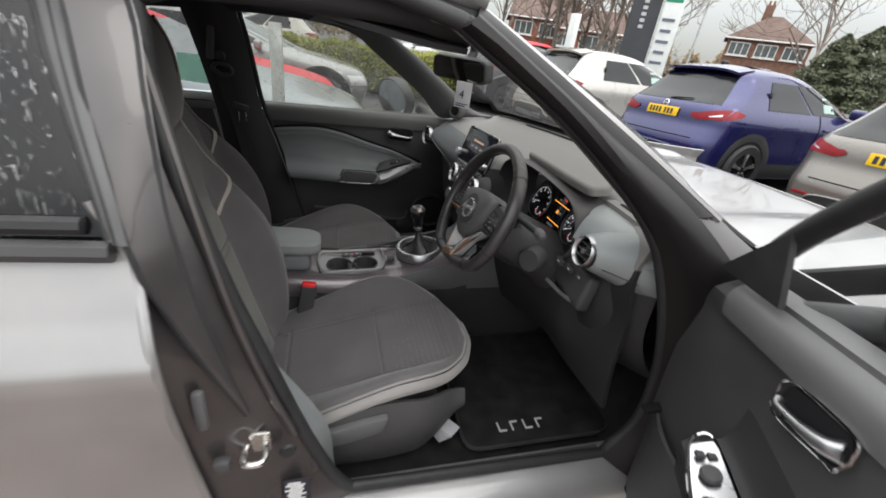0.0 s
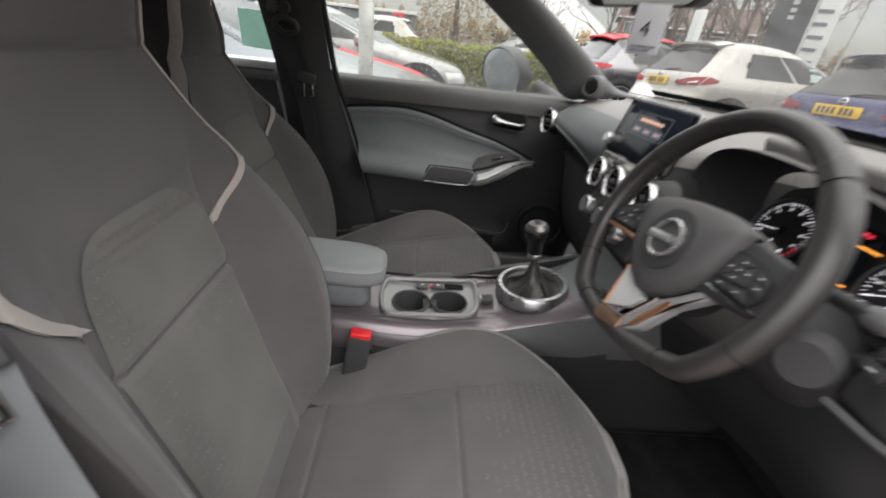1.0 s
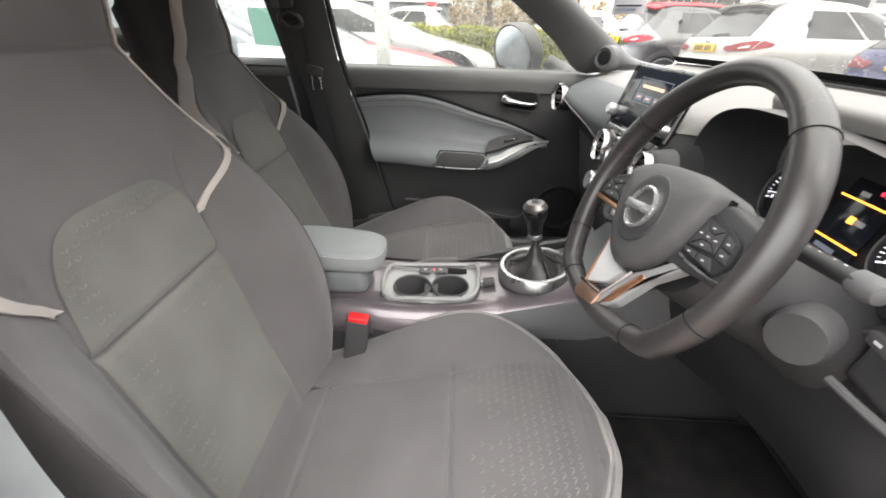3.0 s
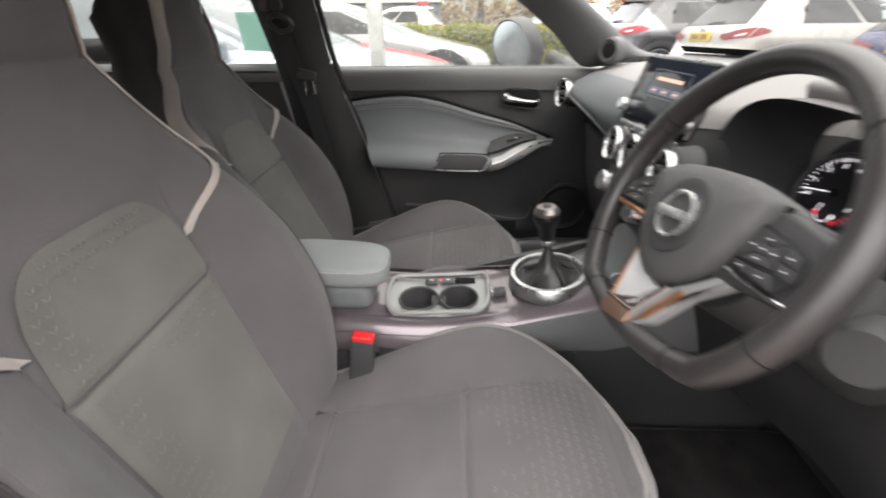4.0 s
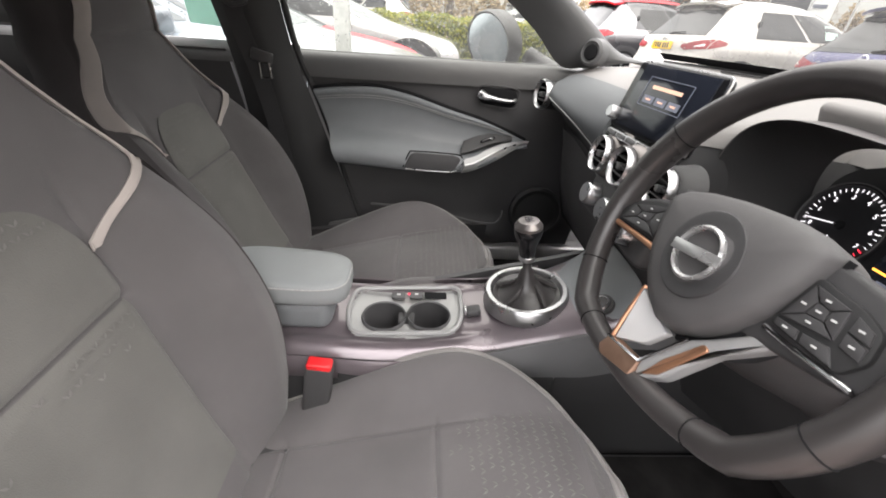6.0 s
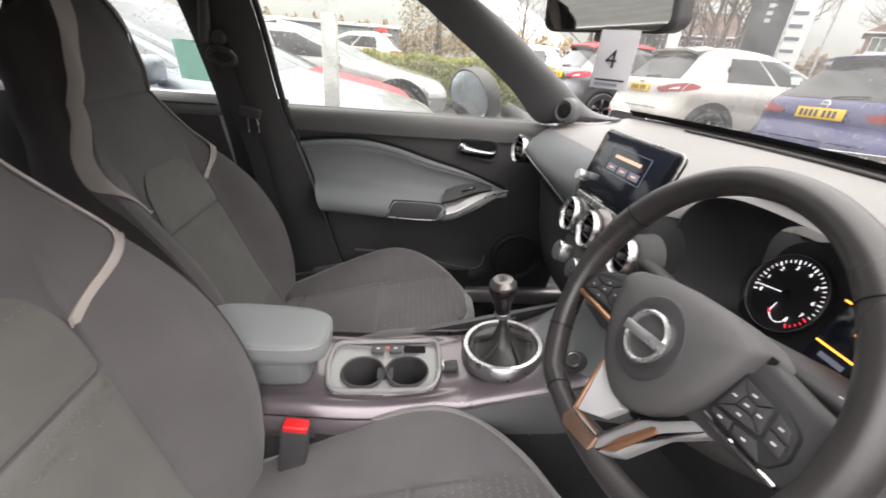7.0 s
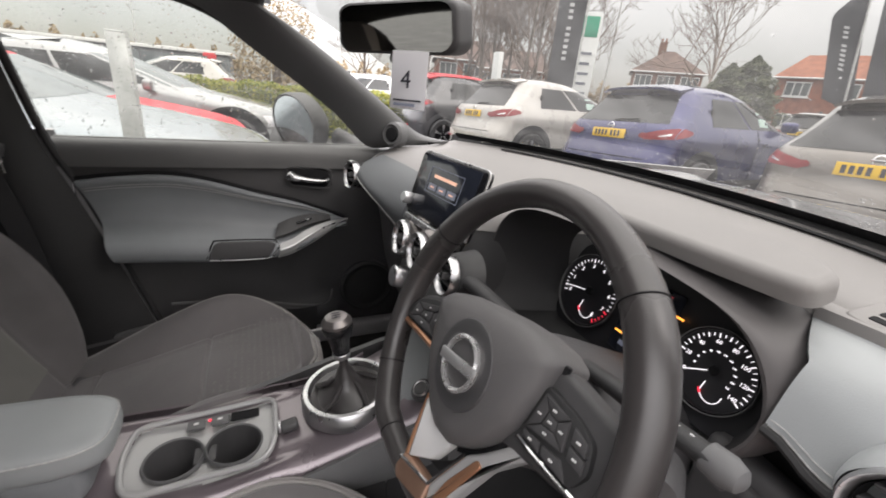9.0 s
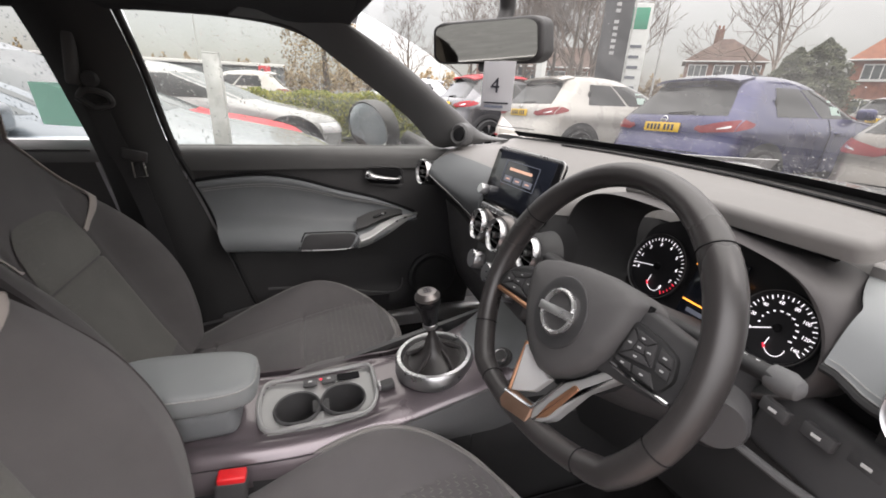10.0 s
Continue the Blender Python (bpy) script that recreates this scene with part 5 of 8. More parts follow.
# tweeter on the passenger's pillar foot
for sg in (1,):
    tw = part("tweeter_pod", lathe([(0.040, -0.03), (0.038, 0.0), (0.030, 0.006), (0.026, 0.002), (0, -0.002)], axis((0.612, sg * 0.617, 1.083), (-0.78, -0.58 * sg, 0.1)), 30), M["plastic_mid"], dash, "round pillar tweeter")
    part("tweeter_grille", lathe([(0.022, 0.001), (0.020, 0.006), (0, 0.008)], axis((0.612, sg * 0.617, 1.083), (-0.78, -0.58 * sg, 0.1)), 24), M["black_matte"], tw)

# ---- steering wheel ----
WC, WN = Vector((0.42, -0.360, 0.966)), Vector((-0.916, 0, 0.402))
WM = axis(WC, WN, (0.402, 0, 0.916)) @ Matrix.Rotation(radians(10), 4, "Z")
wheel = thing("steering_wheel", WC, "black leather steering wheel with a flat bottom and silver spokes", "steering wheel")


def rim_at(a, r=0.185):
    x, y = r * math.cos(a), r * math.sin(a)
    if y < -0.130:
        y = -0.130 - (abs(y) - 0.130) * 0.40
    return WM @ Vector((x, y, 0))


N = 96
def rim_radius(a):
    d = math.degrees(a) % 360
    g = 0.0153
    for c in (150, 30):
        g += 0.0025 * math.exp(-((d - c) / 22) ** 2)
    if 235 < d < 305:
        g -= 0.001
    return g
part("rim", tube([rim_at(2 * math.pi * k / N) for k in range(N)], [rim_radius(2 * math.pi * k / N) for k in range(N)], 16, closed=True, flat=1.12, up=WN), M["leather_black"], wheel, "black leather rim with stitched joints")
for d in (38, 142, 205, 335, 238, 302):
    a = radians(d)
    r = rim_radius(a)
    c, t = rim_at(a), (rim_at(a + 0.01) - rim_at(a - 0.01)).normalized()
    m = axis(c, t, WN)
    part("rim_joint", tube([m @ Vector((math.cos(q) * r * 1.01, math.sin(q) * r * 1.13, 0)) for q in np.linspace(0, 2 * math.pi, 24, endpoint=False)], 0.0008, 5, closed=True), M["black_matte"], wheel)


def dome(outline, h, zc, inset=0.0, z0=-0.045):
    """A cushion-shaped body over an outline in the wheel's plane."""
    cx = sum(p[0] for p in outline) / len(outline)
    cy = sum(p[1] for p in outline) / len(outline)
    prof = [(0.94, z0), (1.0, zc - h), (0.97, zc - h * 0.55), (0.90, zc - h * 0.28), (0.75, zc - h * 0.12), (0.5, zc - h * 0.03), (0.25, zc), (0.001, zc)]
    n = len(outline)
    def at(u, v):
        k, zz = prof[round(u * (len(prof) - 1))]
        p = outline[round(v * n) % n]
        return WM @ Vector((cx + (p[0] - cx) * k, cy + (p[1] - cy) * k, zz))
    return grid(at, len(prof) - 1, n, wrap_v=True)


HX = 0.006
HALF_HUB = [(0.0, 0.061), (0.045, 0.059), (0.078, 0.053), (0.096, 0.043), (0.089, 0.008), (0.078, -0.022), (0.060, -0.050), (0.036, -0.072), (0.012, -0.085)]
HUB = [(a + HX, b) for a, b in rounded(HALF_HUB + [(-a, b) for a, b in HALF_HUB[:0:-1]], 0.006, 3)]
part("airbag_cover", dome(HUB, 0.028, 0.025), M["hub_plastic"], wheel, "soft grey airbag cover")
# shadow line under the cover's edge, drawn as a black tube
part("cover_shadow_line", tube([WM @ Vector((a + HX, b, -0.006)) for a, b in [(0.097, 0.043), (0.091, 0.008), (0.080, -0.022), (0.062, -0.051), (0.038, -0.074), (0.012, -0.087)]], 0.0035, 6, n=24), M["black_matte"], wheel, "black tube drawn as the shadow line under the airbag cover")
em = WM @ Matrix.Translation((HX + 0.002, -0.004, 0.0245)) @ Matrix.Rotation(radians(1), 4, "Z")
badge = part("badge_ring", lathe([(0.0285, 0.0), (0.029, 0.004), (0.0265, 0.006), (0.0240, 0.004), (0.0240, 0.0)], em, 40), M["badge"], wheel, "chrome ring badge")
part("badge_bar", moved(box((0, 0, 0.005), (0.064, 0.0115, 0.003), 0.001), em), M["badge"], badge)
part("badge_recess", lathe([(0.048, -0.006), (0.045, 0.0006), (0.042, 0.0012), (0.034, 0.0), (0, 0.0)], em, 40), M["plastic"], badge)


def quad_keys(a, b, c, d, k=0.36):
    """A middle key with four keys meeting it on slanting joints, in the quad a b c d."""
    out = [Vector(q) for q in (a, b, c, d)]
    mid = (out[0] + out[1] + out[2] + out[3]) / 4
    inn = [mid.lerp(q, k) for q in out]
    return [inn] + [[out[i], out[(i + 1) % 4], inn[(i + 1) % 4], inn[i]] for i in range(4)]


for sg in (-1, 1):
    if sg < 0:
        arm = [(-0.060, 0.042), (-0.115, 0.036), (-0.150, 0.027), (-0.174, 0.012), (-0.176, -0.016), (-0.072, -0.024), (-0.060, -0.024)]
        pod = [(-0.068, 0.034), (-0.117, 0.029), (-0.150, 0.020), (-0.170, 0.004), (-0.170, -0.013), (-0.076, -0.016)]
        keys = quad_keys((-0.164, -0.010), (-0.086, -0.012), (-0.078, 0.029), (-0.150, 0.015))
        edge, thick_edge = [(-0.175, -0.017), (-0.140, -0.019), (-0.105, -0.021), (-0.072, -0.024)], 0.0040
    else:
        arm = [(0.060, -0.050), (0.085, -0.046), (0.150, -0.042), (0.176, -0.036), (0.176, 0.022), (0.140, 0.030), (0.104, 0.040), (0.060, 0.030)]
        pod = [(0.086, -0.025), (0.147, -0.033), (0.158, -0.016), (0.154, 0.006), (0.134, 0.016), (0.097, 0.024)]
        keys = quad_keys((0.092, -0.016), (0.134, -0.014), (0.131, 0.011), (0.100, 0.018))
        keys += [[Vector(q) for q in k] for k in ([(0.1365, -0.003), (0.1535, -0.006), (0.151, 0.004), (0.1355, 0.010)], [(0.138, -0.015), (0.1545, -0.018), (0.1535, -0.007), (0.1365, -0.004)],
                                                   [(0.092, -0.024), (0.114, -0.027), (0.112, -0.019), (0.091, -0.018)], [(0.116, -0.027), (0.145, -0.031), (0.135, -0.018), (0.114, -0.019)])]
        edge, thick_edge = [(0.085, -0.030), (0.110, -0.033), (0.135, -0.035), (0.160, -0.037)], 0.0024
    part("spoke", slab(rounded(arm, 0.010), lambda a, b, c: WM @ Vector((a, b, -0.022 + c - 0.03 * max(0.0, abs(a) - 0.15))), 0.020, 0.006, 3), M["plastic"], wheel)
    sw = part("switch_pod", slab(rounded(pod, 0.006), lambda a, b, c: WM @ Vector((a, b, -0.003 + c)), 0.006, 0.002), M["plastic_deep"], wheel, "black thumb switch pod with white marks")
    for q in keys:
        mx, my = sum(p[0] for p in q) / 4, sum(p[1] for p in q) / 4
        q = [(mx + (a[0] - mx) * 0.93, my + (a[1] - my) * 0.93) for a in q]
        part("thumb_key", slab(q, lambda a, b, c: WM @ Vector((a, b, 0.0022 + c)), 0.003, 0.001), M["plastic"], sw)
        part("key_mark", moved(box((mx, my, 0.0056), (0.0042, 0.0016, 0.0006)), WM), M["print_white"], sw)
    part("spoke_edge", tube([WM @ Vector((a, b, 0.0)) for a, b in edge], thick_edge, 8, n=12), M["copper"] if sg < 0 else M["chrome"], wheel)
# the lower spoke: a silver V with a copper edge, open in its middle
def tilted(a, b, c):
    return WM @ Vector((a, b, -0.004 + 0.30 * (-0.014 - a) + c))
part("lower_spoke", slab(rounded([(-0.040, -0.064), (-0.014, -0.080), (0.009, -0.090), (-0.005, -0.115), (-0.035, -0.131)], 0.003), tilted, 0.010, 0.002, 2), M["satin_sheen"], wheel, "satin silver lower spoke")
part("spoke_cavity", slab([(-0.040, -0.139), (-0.004, -0.114), (0.010, -0.090), (0.046, -0.072), (0.013, -0.134)], lambda a, b, c: WM @ Vector((a, b, -0.030 + c)), 0.006), M["plastic_deep"], wheel, "dark hollow in the lower spoke")
part("lower_spoke_edge", tube([WM @ Vector((a, b, 0.009)) for a, b in [(-0.042, -0.062), (-0.042, -0.100), (-0.040, -0.134)]], 0.0034, 8, n=16), M["copper"], wheel, "copper coloured edge")
part("spoke_foot", slab(rounded([(-0.042, -0.131), (-0.045, -0.149), (-0.034, -0.156), (0.017, -0.148), (0.014, -0.129), (-0.027, -0.130)], 0.003), lambda a, b, c: WM @ Vector((a, b, 0.003 + c + 0.25 * (-0.14 - b))), 0.012, 0.003, 2), M["copper_dark"], wheel, "dark copper coloured foot of the lower spoke")
part("lower_arm", slab(rounded([(0.013, -0.129), (0.041, -0.078), (0.056, -0.066), (0.086, -0.036), (0.098, -0.044), (0.067, -0.077), (0.042, -0.127), (0.017, -0.148)], 0.004), lambda a, b, c: WM @ Vector((a, b, -0.006 + c + 0.20 * (0.03 - a))), 0.014, 0.004, 3), M["tray"], wheel, "satin silver lower arm")
# orange reflection on the arm, painted as a copper patch
part("arm_orange_reflection", slab(rounded([(0.024, -0.137), (0.038, -0.126), (0.063, -0.076), (0.056, -0.073), (0.034, -0.110)], 0.003), lambda a, b, c: WM @ Vector((a, b, 0.0075 + c + 0.20 * (0.03 - a))), 0.0025, 0.001), M["copper"], wheel, "copper patch painted as the orange reflection on the arm")
# the spoke's highlight, modelled as a thin chrome bead
part("arm_highlight", tube([WM @ Vector((a, b, 0.0085 + 0.20 * (0.03 - a))) for a, b in [(-0.034, -0.131), (0.013, -0.129), (0.041, -0.079)]], 0.0020, 6), M["chrome"], wheel, "chrome bead drawn as the highlight on the lower spoke")
part("hub_back", lathe([(0.050, -0.02), (0.055, -0.04), (0.05, -0.06), (0, -0.06)], WM @ Matrix.Translation((0.008, -0.02, 0)), 30), M["plastic_mid"], wheel)
col = thing("steering_column", (0.55, -0.356, 0.85), "grey plastic steering column shroud with two stalks", "steering column")
part("column_shroud", tube([WM @ Vector((HX, -0.024, -0.050)), WM @ Vector((HX, -0.024, -0.052)), WM @ Vector((HX, -0.024, -0.12)), WM @ Vector((0, -0.03, -0.25)), WM @ Vector((0, -0.05, -0.34))], [0.02, 0.074, 0.084, 0.090, 0.094], 24, flat=0.9, up=WN), M["plastic"], col)
part("lock_barrel", lathe([(0, 0.02), (0.030, 0.02), (0.034, 0.012), (0.034, -0.03)], axis((0.565, -0.478, 0.868), (-0.80, -0.55, 0.1)), 26), M["plastic"], col)


def stalk(tipp, base, r, name):
    s = part(name, tube([base, Vector(base).lerp(Vector(tipp), 0.45), tipp], [r * 0.8, r, r * 0.95], 14, flat=0.72, up=(0.4, 0, 0.9)), M["plastic_deep"], col, "black control stalk with white marks")
    d = (Vector(tipp) - Vector(base))
    up = Vector((-0.5, 0, 0.86))
    for k in range(5):
        p = Vector(base).lerp(Vector(tipp), 0.42 + 0.11 * k)
        part("stalk_mark", moved(box((0, 0.003 * (k % 2) - 0.001, r * 0.74), (0.006, 0.0035, 0.0008)), axis(p, up, d)), M["print_white"], s)
    return s
stalk((0.505, -0.085, 0.955), (0.53, -0.29, 0.94), 0.017, "indicator_stalk")
sr = stalk((0.530, -0.540, 0.977), (0.528, -0.40, 0.965), 0.0135, "wiper_stalk")
part("stalk_tip", lathe([(0.0125, -0.012), (0.0135, 0.004), (0.010, 0.014), (0.005, 0.017), (0, 0.018)], axis((0.530, -0.545, 0.977), (0.0, -1.0, 0.05)), 20), M["plastic_mid"], sr)

# ---- centre console ----
con = thing("centre_console", (0.15, 0, 0.42), "gloss plum-grey centre console with two cup holders", "centre console")
def cons_z(x):
    return table(x, [(-0.30, 0.60), (-0.05, 0.595), (0.10, 0.590), (0.22, 0.605), (0.35, 0.635), (0.46, 0.675), (0.55, 0.73)])


def deck(u, v):
    x = -0.28 + 0.80 * u
    a = -1 + 2 * v
    half = table(x, [(-0.28, 0.105), (0.0, 0.122), (0.2, 0.118), (0.36, 0.118), (0.52, 0.13)])
    z = cons_z(x) - 0.03 * abs(a) ** 6 + 0.012 * step(0.6, 0.85, abs(a)) * step(0.30, 0.20, x)
    return Vector((x, a * half, z))


part("console_sides", merge(*[grid(lambda u, v, sg=sg: deck(u, (1 + sg) / 2).lerp(Vector((-0.28 + 0.80 * u, sg * 0.135, 0.40)), v) + Vector((0, sg * 0.012 * math.sin(math.pi * v), 0)), 40, 10) for sg in (-1, 1)]),
     M["plastic_deep"], con, "dark plastic console sides")
part("console_back", grid(lambda u, v: Vector((-0.28, -0.11 + 0.22 * u, 0.40 + 0.20 * v)), 6, 6), M["plastic"], con)
# painted band along each flank
for sg in (-1, 1):
    def flank(u, v):
        x = -0.14 + 0.56 * u
        p = deck((x + 0.28) / 0.80, (1 + sg * 0.985) / 2)
        h = table(u, [(0, 0.055), (0.3, 0.05), (0.6, 0.06), (0.85, 0.05), (1, 0.01)])
        return p + Vector((0, sg * (0.004 + 0.014 * math.sin(math.pi * (0.25 + 0.75 * v)) + 0.006 * v), 0.006 - h * v - 0.01 * v * v))
    part("painted_flank", grid(flank, 36, 10, thick=0.004), M["console"], con, "gloss plum-grey console flank")
    part("leather_knee_pad", grid(lambda u, v, sg=sg: Vector((0.17 + 0.62 * u, sg * (0.136 + 0.01 * math.sin(math.pi * v)), (0.585 + 0.165 * u) * (1 - v) + (0.545 - 0.01 * u) * v)), 26, 8, thick=0.01), M["plastic_mid"], con, "dark grey console knee pad")
    for x0, x1 in ((-0.02, 0.3985), (0.4015, 0.98)):
        part("tunnel_panel", grid(lambda u, v, sg=sg: Vector((x0 + (x1 - x0) * u, sg * (0.139 + 0.012 * v), 0.556 - 0.226 * v)), 10, 6, thick=0.008), M["plastic_deep"], con, "black panel along the foot of the console")
# deck with two wells
CUPS = [(0.058, -0.018, 0.043), (0.152, -0.018, 0.043)]
bm = bmesh.new()
NX, NY = 110, 48
vv = {}
def inside(x, y):
    return any((x - cx) ** 2 + (y - cy) ** 2 < r * r for cx, cy, r in CUPS)
for i in range(NX + 1):
    for j in range(NY + 1):
        vv[i, j] = bm.verts.new(deck(i / NX, j / NY))
for i in range(NX):
    for j in range(NY):
        c = deck((i + 0.5) / NX, (j + 0.5) / NY)
        if not inside(c.x, c.y):
            bm.faces.new((vv[i, j], vv[i + 1, j], vv[i + 1, j + 1], vv[i, j + 1]))
bmesh.ops.delete(bm, geom=[v for v in bm.verts if not v.link_faces], context="VERTS")
for v in list(bm.verts):
    for cx, cy, r in CUPS:
        d = math.hypot(v.co.x - cx, v.co.y - cy)
        if v.is_boundary and d < r * 1.25:
            v.co.x, v.co.y = cx + (v.co.x - cx) / d * r, cy + (v.co.y - cy) / d * r
bmesh.ops.recalc_face_normals(bm, faces=bm.faces)
tray = rounded([(-0.005, -0.078), (0.205, -0.078), (0.222, -0.03), (0.222, 0.075), (-0.01, 0.075), (-0.02, 0.0)], 0.03, 6)


def in_tray(x, y):
    odd = False
    for (x0, y0), (x1, y1) in zip(tray, tray[1:] + tray[:1]):
        if (y0 > y) != (y1 > y) and x < x0 + (y - y0) / (y1 - y0) * (x1 - x0):
            odd = not odd
    return odd


bm2 = bm.copy()
for b_, keep in ((bm, False), (bm2, True)):
    gone = [f for f in b_.faces if in_tray(*f.calc_center_median().xy) != keep]
    bmesh.ops.delete(b_, geom=gone, context="FACES")
part("console_deck", bm, M["console"], con, "gloss plum-grey console deck")
part("tray_surface", bm2, M["tray"], con, "satin pale grey tray round the cup holders")
part("tray_rim", tube([Vector((a, b, cons_z(a) + 0.008)) for a, b in tray], 0.005, 8, closed=True), M["tray"], con, "satin grey rim round the cup holder tray")
# dark patch on the deck in place of the notch's shade
part("cup_notch_shade", box((0.105, -0.018, cons_z(0.105) + 0.0015), (0.034, 0.036, 0.003), 0.001), M["plastic"], con, "dark patch for the shade of the notch between the cup holders")
for cx, cy, r in CUPS:
    zc = cons_z(cx)
    cup = part("cup_well", lathe([(r * 1.06, 0.006), (r * 1.0, 0.008), (r * 0.97, 0.0), (r * 0.90, -0.075), (0, -0.08)], Matrix.Translation((cx, cy, zc)), 40), M["plastic"], con, "dark round cup holder")
    part("well_base", lathe([(r * 0.6, 0.002), (0, 0.002)], Matrix.Translation((cx, cy, zc - 0.078)), 24), M["black_matte"], cup)
    part("cup_rim", lathe([(r * 1.0, 0.008), (r * 1.06, 0.0105), (r * 1.11, 0.006), (r * 1.1, 0.002)], Matrix.Translation((cx, cy, zc)), 40), M["plastic_mid"], cup)
for k, x in enumerate((0.085, 0.125)):
    part("heater_key", box((x, 0.052, cons_z(x) + 0.008), (0.030, 0.022, 0.008), 0.003), M["plastic_mid"], con)
    part("key_mark", box((x, 0.052, cons_z(x) + 0.0125), (0.008, 0.005, 0.001)), M["print_white"], con)
part("key_light", box((0.108, 0.053, cons_z(0.11) + 0.0125), (0.005, 0.006, 0.001)), M["dial_red"], con)
part("coin_slot", box((0.168, 0.052, cons_z(0.168) + 0.005), (0.05, 0.022, 0.004), 0.002), M["black_matte"], con)
# parking brake switch
pb = part("brake_switch", box((0.245, -0.022, cons_z(0.245) + 0.010), (0.030, 0.024, 0.016), 0.005, 3, Euler((0, radians(-12), 0)).to_matrix().to_4x4()), M["plastic"], con, "small black parking brake switch")
part("switch_front", box((0.228, -0.022, cons_z(0.245) + 0.012), (0.004, 0.022, 0.012), 0.001), M["satin"], pb)
# gear lever
GC = Vector((0.358, 0.004, 0.652))
gm = axis(GC, (-0.12, 0, 0.99), (1, 0, 0))
part("gear_ring", lathe([(0.070, -0.012), (0.072, 0.006), (0.076, 0.012), (0.084, 0.012), (0.089, 0.006), (0.091, -0.02)], gm, 56), M["satin"], con, "satin silver ring round the gear lever")
boot = part("gear_boot", lathe([(0.071, 0.002), (0.060, -0.002), (0.048, 0.008), (0.034, 0.016), (0.023, 0.030), (0.017, 0.044), (0.013, 0.056), (0.009, 0.064), (0.0085, 0.10)], gm, 40), M["leather_black"], con, "black leather gear boot")
for k in range(5):
    a = 2 * math.pi * k / 5 + 0.4
    part("boot_fold", tube([gm @ Vector((0.066 * math.cos(a), 0.066 * math.sin(a), 0.004)), gm @ Vector((0.043 * math.cos(a + 0.15), 0.043 * math.sin(a + 0.15), 0.016)), gm @ Vector((0.022 * math.cos(a + 0.3), 0.022 * math.sin(a + 0.3), 0.030))], [0.004, 0.006, 0.003], 8, n=10), M["leather_black"], boot)
km = axis(GC + Vector((-0.012, 0, 0.086)), (-0.12, 0, 0.99), (1, 0, 0))
knob = part("gear_knob", lathe([(0.010, -0.004), (0.015, 0.004), (0.017, 0.016), (0.019, 0.034), (0.026, 0.052), (0.0285, 0.064), (0.0265, 0.076), (0.019, 0.084)], km, 36), M["black_gloss"], con, "gloss black gear knob with a chrome cap")
part("knob_cap", lathe([(0.0275, 0.070), (0.0275, 0.076), (0.020, 0.0855), (0, 0.088)], km, 36), M["satin_dark"], knob)
part("knob_collar", lathe([(0.013, -0.006), (0.0165, -0.002), (0.0165, 0.006), (0.014, 0.009)], km, 28), M["satin"], knob)
part("knob_front", moved(box((-0.0, 0.0, 0.03), (0.012, 0.034, 0.035), 0.005, 3), km), M["satin"], knob)
part("gear_marks", merge(*[moved(box(((k - 1) * 0.008, 0, 0.0885), (0.0015, 0.016, 0.0008)), km) for k in range(3)], moved(box((0, 0, 0.0885), (0.017, 0.0015, 0.0008)), km)), M["ink"], knob)
# start button on the ledge ahead of the lever
sb_ = part("start_button", lathe([(0, 0.006), (0.013, 0.006), (0.015, 0.004), (0.016, 0.0), (0.022, 0.0), (0.023, -0.006)], axis((0.476, -0.092, 0.700), (-0.55, -0.15, 0.82)), 28), M["plastic"], con, "round start button with a silver ring")
part("button_ring", lathe([(0.013, 0.006), (0.0145, 0.008), (0.016, 0.004)], axis((0.476, -0.092, 0.700), (-0.55, -0.15, 0.82)), 28), M["satin"], sb_)
part("console_front", grid(lambda u, v: Vector((0.44 + 0.10 * v, -0.128 + 0.256 * u, 0.668 + 0.085 * v ** 1.3 - 0.05 * abs(2 * u - 1) ** 5)), 16, 10, thick=-0.01), M["leather_grey"], con, "grey ledge ahead of the gear lever")
# armrest box
arm = thing("armrest_box", (-0.14, 0, 0.60), "grey padded armrest lid on the centre console", "armrest")
def lid(u, v):
    a = 2 * math.pi * v
    p = [(0, 0, -1), (0.55, 0.55, -1), (0.93, 0.9, -0.92), (1.0, 1.0, -0.4), (1.0, 1.0, 0.35), (0.95, 0.95, 0.8), (0.75, 0.75, 1.0), (0.3, 0.3, 1.05), (0, 0, 1.06)]
    ks, ky, kz = curve_at(p, u)
    c, s = math.cos(a), math.sin(a)
    ex = 0.128 * math.copysign(abs(c) ** 0.55, c) * ks
    ey = 0.071 * math.copysign(abs(s) ** 0.55, s) * ky
    return Vector((-0.135 + ex, -0.012 + ey, 0.690 + 0.026 * kz + 0.02 * (ex / 0.13) * -0.35))
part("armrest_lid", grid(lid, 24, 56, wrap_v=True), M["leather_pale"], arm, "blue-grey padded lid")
part("lid_stitching", tube([lid(0.56, k / 60) * 1.0 + Vector((0, 0, 0.0)) for k in range(60)], 0.0018, 5, closed=True), M["stitch"], arm)
part("armrest_body", box((-0.150, -0.012, 0.628), (0.215, 0.112, 0.075), 0.025, 4), M["leather_grey"], arm, "blue-grey leatherette armrest box")

